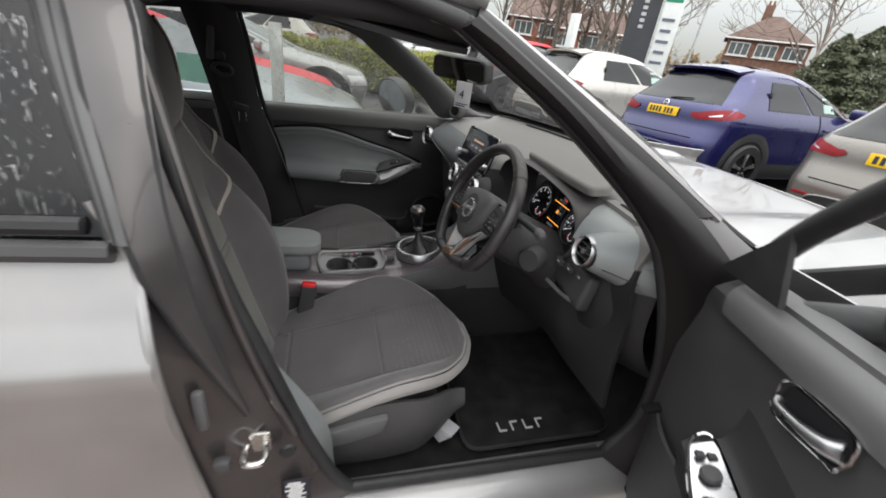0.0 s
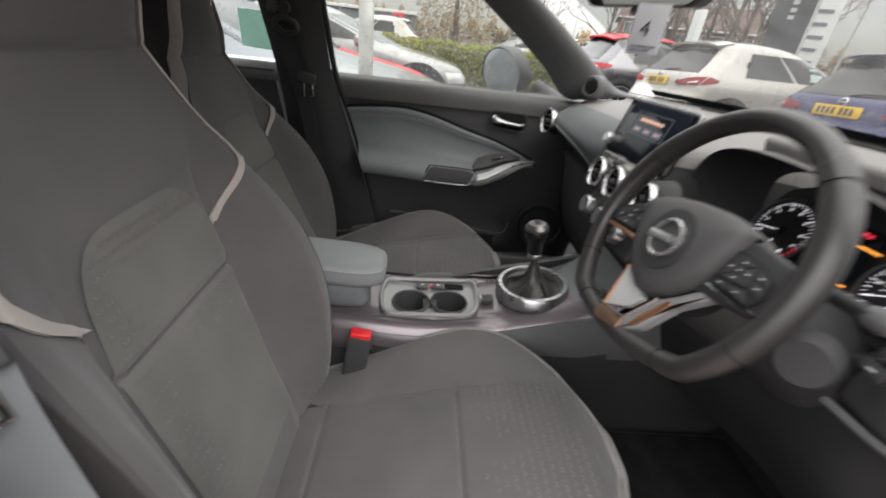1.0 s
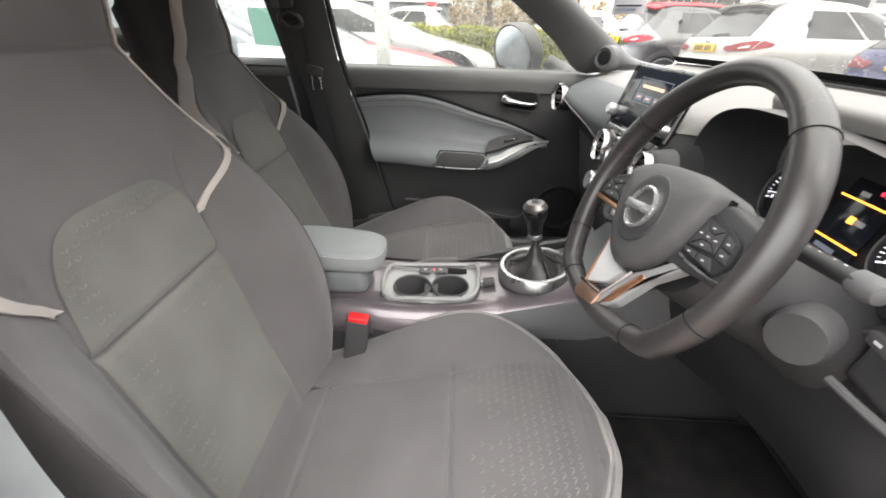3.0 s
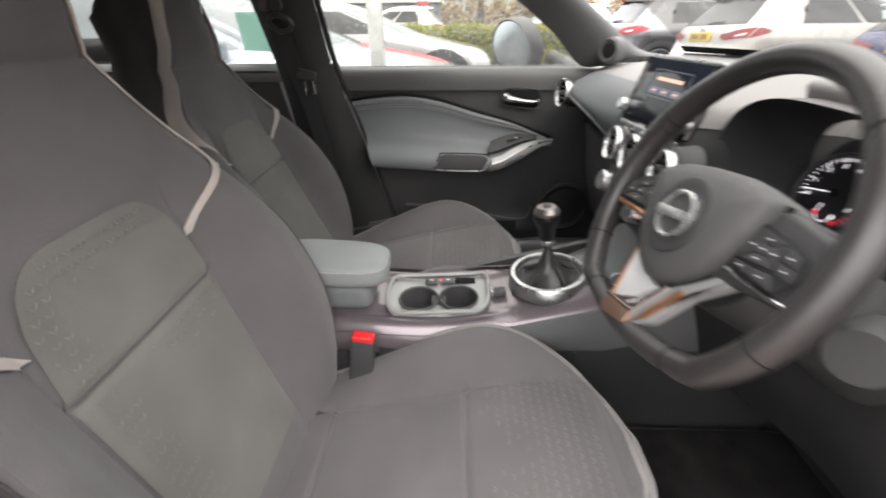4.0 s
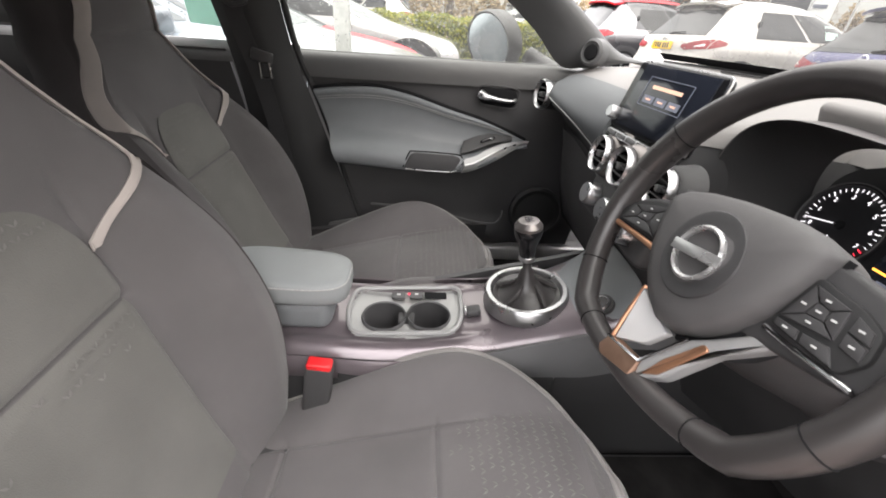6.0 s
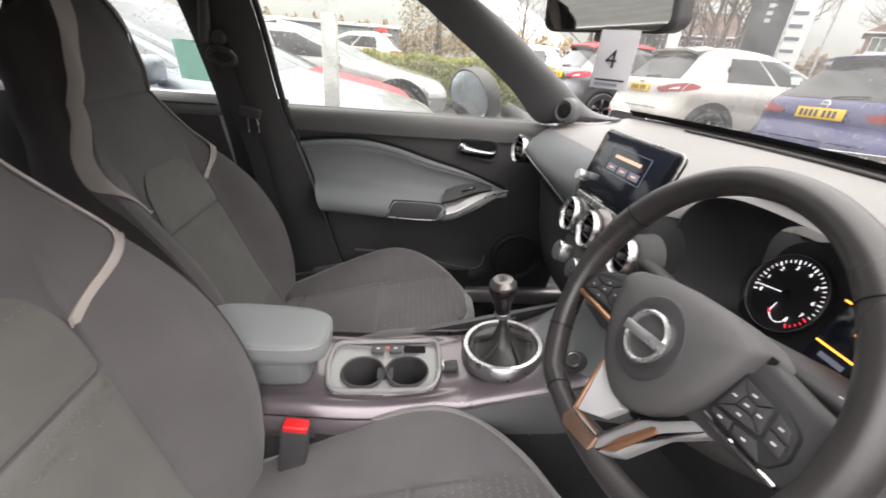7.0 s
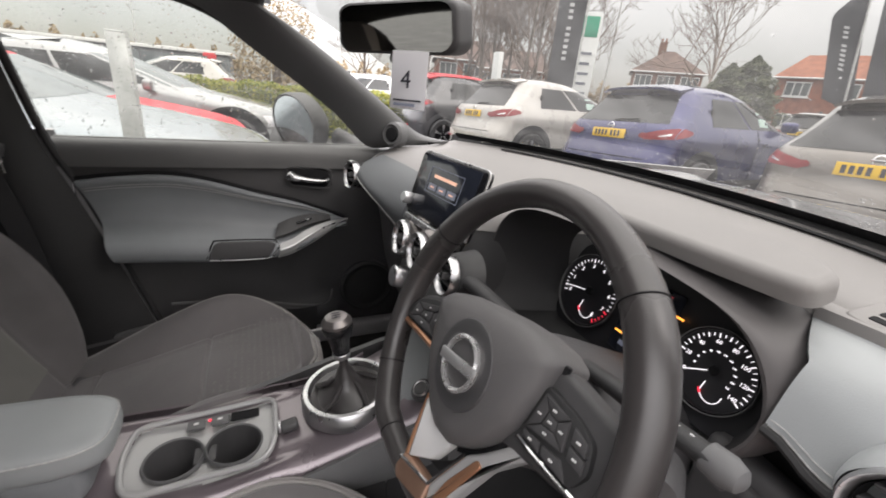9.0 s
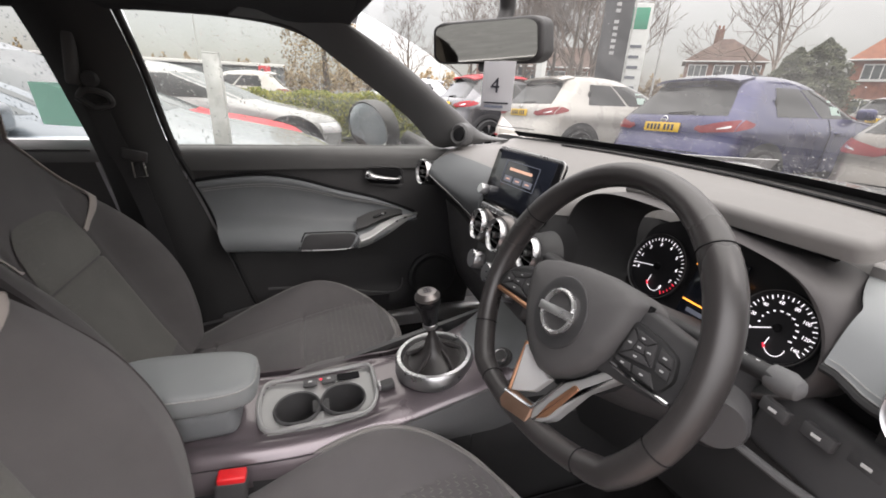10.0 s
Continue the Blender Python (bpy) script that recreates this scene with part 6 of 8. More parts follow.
# seat belt buckles
def buckle(x, y, lean):
    b = thing("seat_belt_buckle", (x, y, 0.45), "black seat belt buckle with a red button", "buckle", "seat belt buckles")
    m = Matrix.Translation((x, y, 0.45)) @ Euler((0, radians(lean), 0)).to_matrix().to_4x4()
    part("buckle_body", moved(box((0, 0, 0.085), (0.050, 0.026, 0.14), 0.006, 3), m), M["plastic"], b)
    part("red_button", moved(box((0, 0, 0.1555), (0.044, 0.024, 0.016), 0.004, 3), m), M["red"], b, "red release button")
    part("buckle_stem", moved(box((0, 0, 0.0), (0.03, 0.006, 0.10), 0.002), m), M["black_matte"], b)
buckle(-0.065, -0.166, 8)
buckle(-0.19, 0.150, 8)

# ---- door trims ----
def ins_top(x):
    return table(x, [(-0.23, 0.921), (-0.136, 0.933), (-0.02, 0.937), (0.084, 0.920), (0.211, 0.882), (0.328, 0.850), (0.431, 0.813), (0.49, 0.789)])


def ins_bot(x):
    return table(x, [(-0.16, 0.702), (-0.04, 0.694), (0.066, 0.686), (0.158, 0.684), (0.273, 0.690), (0.33, 0.711), (0.373, 0.735), (0.42, 0.762), (0.485, 0.786)])


def build_door(name, place, label, flip, driver):
    d = thing(name, place, label, "car door", "front doors")
    f = mirror_y if flip else (lambda b: b)

    def base(u, v):
        z = 0.34 + 0.69 * v
        x0 = table(z, [(0.34, -0.06), (0.5, -0.11), (0.85, -0.205), (1.03, -0.262)])
        x1 = table(z, [(0.34, 0.72), (0.7, 0.76), (0.9, 0.74), (1.03, 0.66)])
        x = x0 + (x1 - x0) * u
        y = 0.722 + 0.018 * step(0.6, 0.35, z) - 0.012 * step(0.93, 0.99, z) + 0.030 * step(0.985, 1.03, z)
        y -= 0.035 * math.exp(-((z - 0.42) / 0.05) ** 2) * step(0.52, 0.40, x) * step(-0.06, 0.02, x)
        return (x, y, z)
    part("door_trim", f(grid(base, 60, 50, thick=0.015)), M["plastic"], d, "black moulded door trim")
    wide = 0.085 if driver else 0.045
    part("sill_rail", f(grid(lambda u, v: (-0.262 + 0.90 * u, 0.712 - 0.008 * math.sin(math.pi * v) + wide * v ** 3, 0.955 + 0.075 * math.sin(v * math.pi / 2)), 30, 10, thick=0.008)), M["door_top"], d, "grey soft door top")

    def insert(u, v):
        xb, xt = -0.15 + 0.63 * u, -0.225 + 0.71 * u
        zb, zt = ins_bot(xb), ins_top(xt)
        z = zb + (zt - zb) * v
        x = xb + (xt - xb) * v
        tail = step(1.0, 0.75, u)
        y = table(v, [(0, 0.648), (0.03, 0.626), (0.10, 0.617), (0.19, 0.618), (0.27, 0.632), (0.36, 0.668), (0.46, 0.694), (0.70, 0.703), (0.87, 0.697), (0.94, 0.690), (0.98, 0.693), (1.0, 0.708)])
        y = y * tail + (1 - tail) * (0.66 + 0.035 * v)
        return (x, y, z)
    if not driver:
        part("leather_insert", f(grid(insert, 60, 40, thick=0.01)), M["leather_grey"], d, "blue-grey leatherette insert with an armrest")
        for row in (0.865, 0.895):
            part("insert_stitching", f(tube([Vector(insert(u, row)) + Vector((0, -0.0012, 0)) for u in np.linspace(0.01, 0.93, 60)], 0.0011, 5)), M["stitch"], d)
        part("insert_edge", f(tube([Vector(insert(u, 1.0)) + Vector((0, 0.0, 0.003)) for u in np.linspace(0.0, 0.99, 60)], 0.006, 6)), M["black_matte"], d)
    else:
        def arm(u, v):
            x = -0.16 + 0.65 * u
            k = min(1.0, max(0.0, (x - 0.285) / 0.19))
            y, z = curve_at([(0.722, 0.56), (0.66, 0.62), (0.612, 0.675), (0.607, 0.700), (0.618, 0.708), (0.690, 0.722), (0.712, 0.745), (0.722, 0.80)], v)
            return (x, y + 0.035 * k * k * step(0.66, 0.60, y), z + 0.052 * k)
        part("armrest", f(grid(arm, 30, 28, thick=0.01)), M["plastic_deep"], d, "black moulded armrest")
    # pull pocket in the armrest's face, its trim, and the long switch blade
    if not driver:
        part("pull_pocket", f(slab(rounded([(0.068, 0.702), (0.088, 0.748), (0.104, 0.756), (0.236, 0.752), (0.258, 0.742), (0.236, 0.700)], 0.012), lambda a, b, c: (a, 0.619 + 0.10 * max(0.0, b - 0.735) - c, b), 0.007, 0.003, 3)), M["plastic"], d, "dark pull pocket")
        # shadow line round the pocket's edge, laid on as a black tube
        part("pocket_shadow", f(tube([(0.066, 0.618, 0.705), (0.085, 0.620, 0.752), (0.104, 0.622, 0.759), (0.238, 0.622, 0.755), (0.262, 0.622, 0.744)], 0.0022, 6, n=24)), M["black_matte"], d)
        part("pocket_trim", f(tube([(0.074, 0.611, 0.702), (0.16, 0.610, 0.698), (0.232, 0.610, 0.699), (0.252, 0.611, 0.712), (0.268, 0.614, 0.738)], 0.0020, 6, n=24)), M["satin"], d, "thin silver trim")

        def blade(u, v):
            lo = Vector(curve_at([(0.262, 0.624, 0.691), (0.305, 0.624, 0.703), (0.373, 0.632, 0.736), (0.430, 0.650, 0.767), (0.488, 0.684, 0.788)], u))
            hi = Vector(curve_at([(0.270, 0.620, 0.742), (0.305, 0.626, 0.752), (0.345, 0.640, 0.772), (0.410, 0.664, 0.790), (0.490, 0.690, 0.794)], u))
            return lo.lerp(hi, v) + Vector((0, -0.016 * math.sin(math.pi * v) * (1 - 0.7 * u), 0))
        part("armrest_blade", f(grid(blade, 24, 10, thick=0.01)), M["tray"], d, "satin grey armrest blade")
        # highlight along the blade's middle, added as a satin bead
        part("blade_highlight", f(tube([blade(u, 0.62) + Vector((0, -0.001, 0)) for u in np.linspace(0.02, 0.97, 24)], [0.004, 0.0035, 0.002], 8)), M["satin"], d, "satin bead drawn as the highlight along the armrest blade")

    def plate(u, v):
        lo = Vector(curve_at([(0.255, 0.634, 0.757), (0.300, 0.640, 0.768), (0.360, 0.656, 0.788), (0.430, 0.676, 0.797)], u))
        hi = Vector(curve_at([(0.266, 0.678, 0.786), (0.310, 0.684, 0.803), (0.365, 0.690, 0.812), (0.430, 0.692, 0.806)], u))
        return lo.lerp(hi, v)
    if driver:
        def plate(u, v):
            x = 0.285 + 0.19 * u
            return (x, 0.612 + 0.072 * v + 0.035 * u * u * (1 - v), 0.715 + 0.052 * u + 0.016 * v)
    pl = part("switch_plate", f(grid(plate, 16, 8, thick=0.012)), M["plastic"] if not driver else M["satin"], d, "dark grey switch plate" if not driver else "satin grey switch plate")
    if not driver:
        part("window_switch", f(box((0.345, 0.668, 0.7965), (0.050, 0.016, 0.008), 0.003, 3, Euler((radians(-25), radians(-17), radians(12))).to_matrix().to_4x4())), M["black_gloss"], pl)
        part("switch_tip", f(box((0.356, 0.666, 0.8015), (0.012, 0.008, 0.004), 0.0015, 2)), M["satin"], pl)
    else:
        part("mirror_dial", f(lathe([(0, 0.008), (0.014, 0.008), (0.016, 0.006), (0.017, 0)], axis((0.415, 0.655, 0.764), (-0.2, -0.2, 0.95)), 24)), M["plastic"], pl)
        for i in range(2):
            for j in range(2):
                part("window_switch", f(box((0.365 - 0.034 * i, 0.638 + 0.028 * j, 0.752 - 0.009 * i), (0.028, 0.022, 0.012), 0.004, 2)), M["plastic"], pl)
                part("switch_mark", f(box((0.365 - 0.034 * i, 0.638 + 0.028 * j, 0.7585 - 0.009 * i), (0.008, 0.006, 0.001))), M["print_white"], pl)
        for i in range(2):
            part("lock_key", f(box((0.448, 0.650 + 0.02 * i, 0.772), (0.014, 0.015, 0.008), 0.002)), M["plastic"], pl)
        part("plate_rim", f(tube([(0.285, 0.608, 0.714), (0.38, 0.614, 0.742), (0.475, 0.645, 0.770), (0.480, 0.682, 0.786), (0.38, 0.688, 0.758), (0.285, 0.686, 0.732)], 0.003, 6, closed=True, n=40)), M["chrome"], pl)
    # inner handle in its recess
    rec = part("handle_recess", f(slab(rounded([(0.315, 0.905), (0.425, 0.895), (0.437, 0.925), (0.425, 0.952), (0.315, 0.957), (0.305, 0.93)], 0.012), lambda a, b, c: (a, 0.7135 - c, b), 0.004, 0.002)), M["black_matte"], d, "dark handle recess")
    part("inner_handle", f(tube([(0.312, 0.708, 0.934), (0.33, 0.697, 0.928), (0.37, 0.694, 0.922), (0.415, 0.697, 0.918), (0.428, 0.706, 0.922)], [0.019, 0.014, 0.0085, 0.0075, 0.007], 12, flat=0.8, n=20)), M["satin"], rec, "satin silver door handle")
    part("handle_frame", f(tube([(0.302, 0.709, 0.93), (0.315, 0.709, 0.960), (0.425, 0.709, 0.955), (0.440, 0.709, 0.925), (0.428, 0.709, 0.893), (0.315, 0.709, 0.902)], 0.002, 6, closed=True, n=40)), M["plastic"] if not driver else M["chrome"], rec)
    # speaker and map pocket
    sp_ = part("speaker_ring", f(lathe([(0.098, -0.01), (0.100, 0.012), (0.090, 0.018), (0.078, 0.010), (0, 0.006)], axis((0.565, 0.716, 0.520), (0, -1, 0)), 40)), M["plastic_deep"], d, "round black speaker cover")
    part("speaker_mesh", f(lathe([(0.074, 0.012), (0.03, 0.015), (0, 0.0155)], axis((0.565, 0.716, 0.520), (0, -1, 0)), 30)), M["plastic_deep"], sp_)
    part("map_pocket_lip", f(tube([(-0.05, 0.672, 0.545), (0.113, 0.668, 0.537), (0.233, 0.668, 0.513), (0.33, 0.668, 0.491), (0.40, 0.672, 0.484), (0.428, 0.685, 0.498), (0.437, 0.70, 0.525)], 0.0035, 8, n=30)), M["plastic_mid"], d, "map pocket lip")
    part("map_pocket", f(grid(lambda u, v: (-0.05 + 0.43 * u, 0.668 + 0.04 * (1 - v) - 0.008 * math.sin(math.pi * u), 0.36 + (0.180 - 0.062 * step(0.3, 0.9, u)) * v), 20, 8, thick=0.008)), M["plastic"], d)
    part("mirror_sail", f(slab([(0.515, 1.03), (0.70, 1.03), (0.60, 1.105), (0.535, 1.15)] if driver else [(0.56, 1.03), (0.68, 1.03), (0.63, 1.07), (0.575, 1.10), (0.555, 1.09)], lambda a, b, c: (a, 0.712 - 0.12 * (b - 1.03) + c, b), 0.012, 0.003)), M["rubber"], d, "black mirror sail panel")
    # outside mirror, its glass turned towards the driver
    mp = Matrix.Translation((0.44, 0.930, 1.075) if driver else (0.375, 0.925, 1.078)) @ Matrix.Rotation(radians(0 if driver else 24), 4, "Z") @ Matrix.Rotation(radians(0 if driver else -9), 4, "Y") @ Matrix.Scale(1.0 if driver else 1.12, 4)
    wm = part("mirror_housing", f(moved(lathe([(0, -0.05), (0.06, -0.045), (0.095, -0.015), (0.10, 0.02), (0.095, 0.035)], Matrix.Diagonal((1, 1, 1, 1)), 32), mp @ Matrix(((0, 0, -1.0, 0), (1.30, 0, 0, 0), (0, 0.92, 0, 0), (0, 0, 0, 1))))), M["plastic"], d, "black door mirror housing, wet")
    part("mirror_face", f(moved(lathe([(0.090, 0.030), (0.089, 0.032), (0, 0.032)], Matrix.Identity(4), 32), mp @ Matrix(((0, 0, -1.0, 0), (1.30, 0, 0, 0), (0, 0.92, 0, 0), (0, 0, 0, 1))))), M["mirror"], wm, "mirror glass with drops")
    part("mirror_arm", f(tube([(0.56, 0.80, 1.0), (0.53, 0.82, 1.02), (0.48, 0.86, 1.045)], [0.035, 0.03, 0.03], 12, n=8)), M["plastic"], wm)
    return d


build_door("passenger_door", (0.86, 0.80, 0.34), "closed passenger door with grey leatherette trim", False, False)
dd = build_door("driver_door", (0.86, -0.76, 0.34), "open driver's door with black trim and a silver handle", True, True)
def dskin(u, v):
    z = 0.30 + 0.75 * v
    x0 = table(z, [(0.30, -0.03), (0.6, -0.13), (0.85, -0.175), (1.05, -0.22)])
    x = x0 + (0.93 - x0) * u
    return (x, -side_y(min(x, 1.0), z), z)
part("door_skin", grid(dskin, 26, 22, thick=0.004), M["paint_gun"], dd, "silver-grey metallic outer skin")
part("door_edge_front", grid(lambda u, v: Vector((0.76, -0.735, 0.34 + 0.69 * u)).lerp(Vector((0.93, -0.865, 0.32 + 0.70 * u)), v), 14, 4), M["paint_shut_shaded"], dd)
part("door_edge_rear", grid(lambda u, v: Vector((table(0.34 + 0.69 * u, [(0.34, -0.06), (0.5, -0.11), (0.85, -0.205), (1.03, -0.262)]), -0.735, 0.34 + 0.69 * u)).lerp(Vector(dskin(0, u)), v), 14, 4), M["paint_shut_shaded"], dd)
part("door_bottom", grid(lambda u, v: Vector((-0.06 + 0.82 * u, -0.735, 0.34)).lerp(Vector((-0.03 + 0.96 * u, -0.845, 0.30)), v), 10, 3), M["paint_shut_shaded"], dd)
FR = [(0.70, -0.772, 1.03), (0.52, -0.715, 1.165), (0.30, -0.682, 1.315), (0.12, -0.662, 1.405), (-0.08, -0.655, 1.42), (-0.26, -0.66, 1.40), (-0.275, -0.69, 1.25), (-0.262, -0.785, 1.03)]
part("window_frame", tube(FR, 0.020, 10, n=60), M["rubber"], dd, "black window frame")
part("frame_outer", tube([(x, y - 0.02, z + 0.01) for x, y, z in FR[:5]], 0.016, 10, n=40), M["paint_gun"], dd)
def dwin(u, v):
    top = Vector(curve_at(FR[1:6], u))
    return Vector((0.60 - 0.85 * u, -0.788, 1.01)).lerp(top, v)
pane = part("door_window", grid(dwin, 20, 8), M["glass"], dd, "clear door window, wet")
pane.visible_shadow = False
part("lower_speaker_bulge", grid(lambda u, v: (0.44 + 0.30 * u, -0.690 - 0.03 * (2 * u - 1) ** 2, 0.40 + 0.24 * v), 10, 8, thick=0.01), M["plastic"], dd)
# swung open on its front hinges; angle and rise fitted to the camera's view
DOOR_OPEN, DOOR_RISE = 68.0, 6.0
dd.matrix_basis = Matrix.Translation((0.86, -0.76, 0.34)) @ Matrix.Rotation(radians(DOOR_OPEN), 4, "Z") @ Matrix.Rotation(radians(DOOR_RISE), 4, "Y")

# ---- rear bench, belts, mirror, mats ----
bench = thing("rear_bench", (-0.95, 0, 0.34), "dark cloth rear bench seat", "car seat")
part("bench_cushion", box((-0.82, 0, 0.47), (0.46, 1.24, 0.20), 0.06, 5), M["cloth"], bench)
part("bench_back", box((-1.12, 0, 0.74), (0.16, 1.24, 0.56), 0.06, 5, Euler((0, radians(-20), 0)).to_matrix().to_4x4()), M["cloth"], bench)
for y in (-0.36, 0.36):
    part("bench_headrest", box((-1.22, y, 1.045), (0.08, 0.24, 0.11), 0.035, 4, Euler((0, radians(-16), 0)).to_matrix().to_4x4()), M["cloth"], bench)
for sg, nm in ((1, "near"), (-1, "far")):
    rt = thing("rear_door_trim", (-0.7, sg * 0.70, 0.34), "dark plastic rear door trim", "door trim", "rear door trims")
    f = (lambda b: b) if sg > 0 else mirror_y
    part("trim_panel", f(grid(lambda u, v: (-1.08 + 0.60 * u + 0.10 * (1 - v) * u, 0.715 + 0.01 * math.sin(4 * v), 0.36 + 0.66 * v), 16, 20, thick=0.02)), M["plastic"], rt)
    part("trim_rail", f(grid(lambda u, v: (-1.36 + 0.90 * u, 0.70 + 0.06 * v * v, 0.985 + 0.055 * math.sin(v * math.pi / 2)), 14, 8, thick=0.01)), M["plastic_mid"], rt)
    part("quarter_lining", f(grid(lambda u, v: (-1.85 + 0.78 * u, 0.66 + 0.04 * u, 0.36 + 0.66 * v), 10, 10, thick=0.02)), M["plastic"], rt)
part("parcel_shelf", box((-1.48, 0, 1.0), (0.5, 1.2, 0.02), 0.008), M["carpet"], own)

# passenger's belt on the centre pillar
def ribbon(points, width, across, n=30, t=0.0018):
    """A flat strap through points; across gives its width's direction."""
    P = [Vector(p) for p in spline(points, n)]
    A = [Vector(a) for a in spline(across, n)]
    def at(u, v):
        i = round(u * n)
        return P[i] + A[i].normalized() * width * (v - 0.5)
    return grid(at, n, 4, thick=t)


belt = thing("seat_belt", (-0.36, 0.64, 0.45), "black seat belt hanging on the centre pillar", "seat belt", "seat belts")
part("webbing", ribbon([(-0.405, 0.612, 1.155), (-0.385, 0.622, 1.05), (-0.36, 0.632, 0.95), (-0.33, 0.645, 0.75), (-0.31, 0.655, 0.45)], 0.048, [(1, 0.1, 0.25)] * 3), M["belt_dark"], belt)
part("belt_guide", tube([(-0.435, 0.604, 1.165), (-0.41, 0.598, 1.185), (-0.37, 0.602, 1.175), (-0.365, 0.608, 1.15), (-0.40, 0.604, 1.14)], 0.008, 8, closed=True, n=24), M["plastic"], belt, "black belt guide loop")
part("guide_bolt", lathe([(0, 0.014), (0.016, 0.014), (0.019, 0.008), (0.02, 0)], axis((-0.40, 0.612, 1.21), (0, -1, 0.1)), 20), M["plastic"], belt)
part("height_slider", box((-0.43, 0.612, 1.26), (0.03, 0.02, 0.13), 0.008, 3, Euler((0, radians(8), 0)).to_matrix().to_4x4()), M["plastic_mid"], belt)
tg = part("belt_tongue", box((-0.345, 0.622, 1.015), (0.062, 0.012, 0.032), 0.005, 3, Euler((0, radians(14), 0)).to_matrix().to_4x4()), M["plastic"], belt, "black belt tongue")
part("tongue_plate", tube([(-0.352, 0.618, 0.998), (-0.352, 0.618, 0.955), (-0.322, 0.618, 0.958), (-0.325, 0.618, 0.998)], 0.0035, 6, closed=True), M["steel"], tg)

# driver's belt: down past the seat's outer edge
db = thing("seat_belt", (-0.22, -0.70, 0.42), "seat belt paled for skylight, hanging beside the driver's seat", "seat belt", "seat belts")
part("webbing", ribbon([(-0.39, -0.640, 1.20), (-0.30, -0.645, 1.10), (-0.235, -0.663, 1.00), (-0.190, -0.692, 0.925), (-0.145, -0.718, 0.85), (-0.095, -0.734, 0.77), (0.0, -0.728, 0.58), (0.02, -0.715, 0.40)], 0.050, [(0.48, 0.85, 0.0)] * 3, 44), M["belt"], db, "ribbed belt webbing with skylight put into its colour")
bt = axis((-0.222, -0.676, 0.980), (0.7, -0.42, 0.56), (-0.56, 0.3, 0.78))
tg = part("belt_tongue", moved(box((0, 0, 0.004), (0.058, 0.030, 0.010), 0.004, 3), bt), M["plastic"], db, "black belt tongue")
part("tongue_plate", tube([bt @ Vector((-0.012, -0.012, 0.006)), bt @ Vector((-0.012, -0.045, 0.008)), bt @ Vector((0.012, -0.045, 0.008)), bt @ Vector((0.012, -0.012, 0.006))], 0.0035, 6, closed=True), M["steel"], tg)
part("belt_guide", tube([(-0.42, -0.632, 1.21), (-0.40, -0.628, 1.23), (-0.365, -0.632, 1.215), (-0.37, -0.636, 1.195)], 0.008, 8, closed=True, n=20), M["plastic"], db)

# rear-view mirror
MC = Vector((0.425, -0.010, 1.302))
MNRM = Vector((-0.855, -0.505, -0.10)).normalized()
mm = axis(MC, MNRM)
mir = thing("rear_view_mirror", MC, "black rear-view mirror hanging from the windscreen", "mirror")
ol = rounded([(-0.126, -0.024), (-0.110, -0.034), (0.098, -0.034), (0.114, -0.022), (0.110, 0.028), (0.092, 0.036), (-0.105, 0.036), (-0.124, 0.028)], 0.012, 4)
part("mirror_case", slab(ol, lambda a, b, c: mm @ Vector((a, b, -0.030 + c)), 0.034, 0.006, 3), M["plastic"], mir, "black mirror case")
part("mirror_face", slab([(a * 0.92, b * 0.88) for a, b in ol], lambda a, b, c: mm @ Vector((a, b, 0.0045 + c)), 0.001), M["mirror_dim"], mir, "dimming mirror glass")
part("mirror_foot", box(mm @ Vector((0, -0.040, -0.012)), (0.03, 0.05, 0.014), 0.005), M["plastic"], mir)
part("mirror_stem", tube([mm @ Vector((0, 0.01, -0.03)), mm @ Vector((0.0, 0.05, -0.06)), (0.46, 0.0, 1.392)], 0.014, 10, n=10), M["plastic"], mir)

# bay number card hanging below the mirror
tagc = thing("number_card", (0.44, -0.062, 1.19), "white card printed with the number four under the mirror", "card")
tm = axis((0.430, -0.060, 1.232), (-0.70, -0.715, 0.05))
part("card_sleeve", moved(box((0, 0, -0.001), (0.056, 0.078, 0.0012), 0.0004), tm), M["paper"], tagc, "white card in a clear sleeve")
part("number", words("4", 0.034, tm @ Matrix.Translation((-0.004, 0.0, 0.0010))), M["ink"], tagc)
part("card_line", moved(box((0, -0.027, 0.0012), (0.044, 0.0025, 0.0006)), tm), M["ink"], tagc)
part("card_bar", moved(box((-0.004, -0.033, 0.0012), (0.034, 0.004, 0.0006)), tm), M["ui_dim"], tagc)

# driver's floor mat with its stitched name as plain bars
fm = thing("floor_mat", (0.6, -0.38, 0.33), "black carpet floor mat with pale stitched lettering bars", "floor mat")
part("mat_carpet", slab(rounded([(0.40, -0.66), (0.88, -0.66), (0.92, -0.42), (0.90, -0.17), (0.42, -0.17)], 0.05, 5), lambda a, b, c: (a, b, 0.337 + c), 0.012, 0.004), M["carpet"], fm, "black carpet pile")
bars = []
for k in range(4):
    x = 0.528 + 0.043 * k
    bars += [((x - 0.010, -0.605, 0.352), (0.005, 0.034, 0.003)), ((x + 0.003, -0.619 + 0.028 * (k % 2), 0.352), (0.020, 0.006, 0.003))]
for c, s in bars:
    part("lettering_bar", box(c, s, 0.0008), M["mat_print"], fm)
part("mat_edge", tube([(a, b, 0.341) for a, b in rounded([(0.40, -0.66), (0.88, -0.66), (0.92, -0.42), (0.90, -0.17), (0.42, -0.17)], 0.05, 5)], 0.007, 6, closed=True), M["rubber"], fm)
ped = thing("pedals", (0.93, -0.37, 0.4), "black clutch, brake and throttle pedals", "pedals")
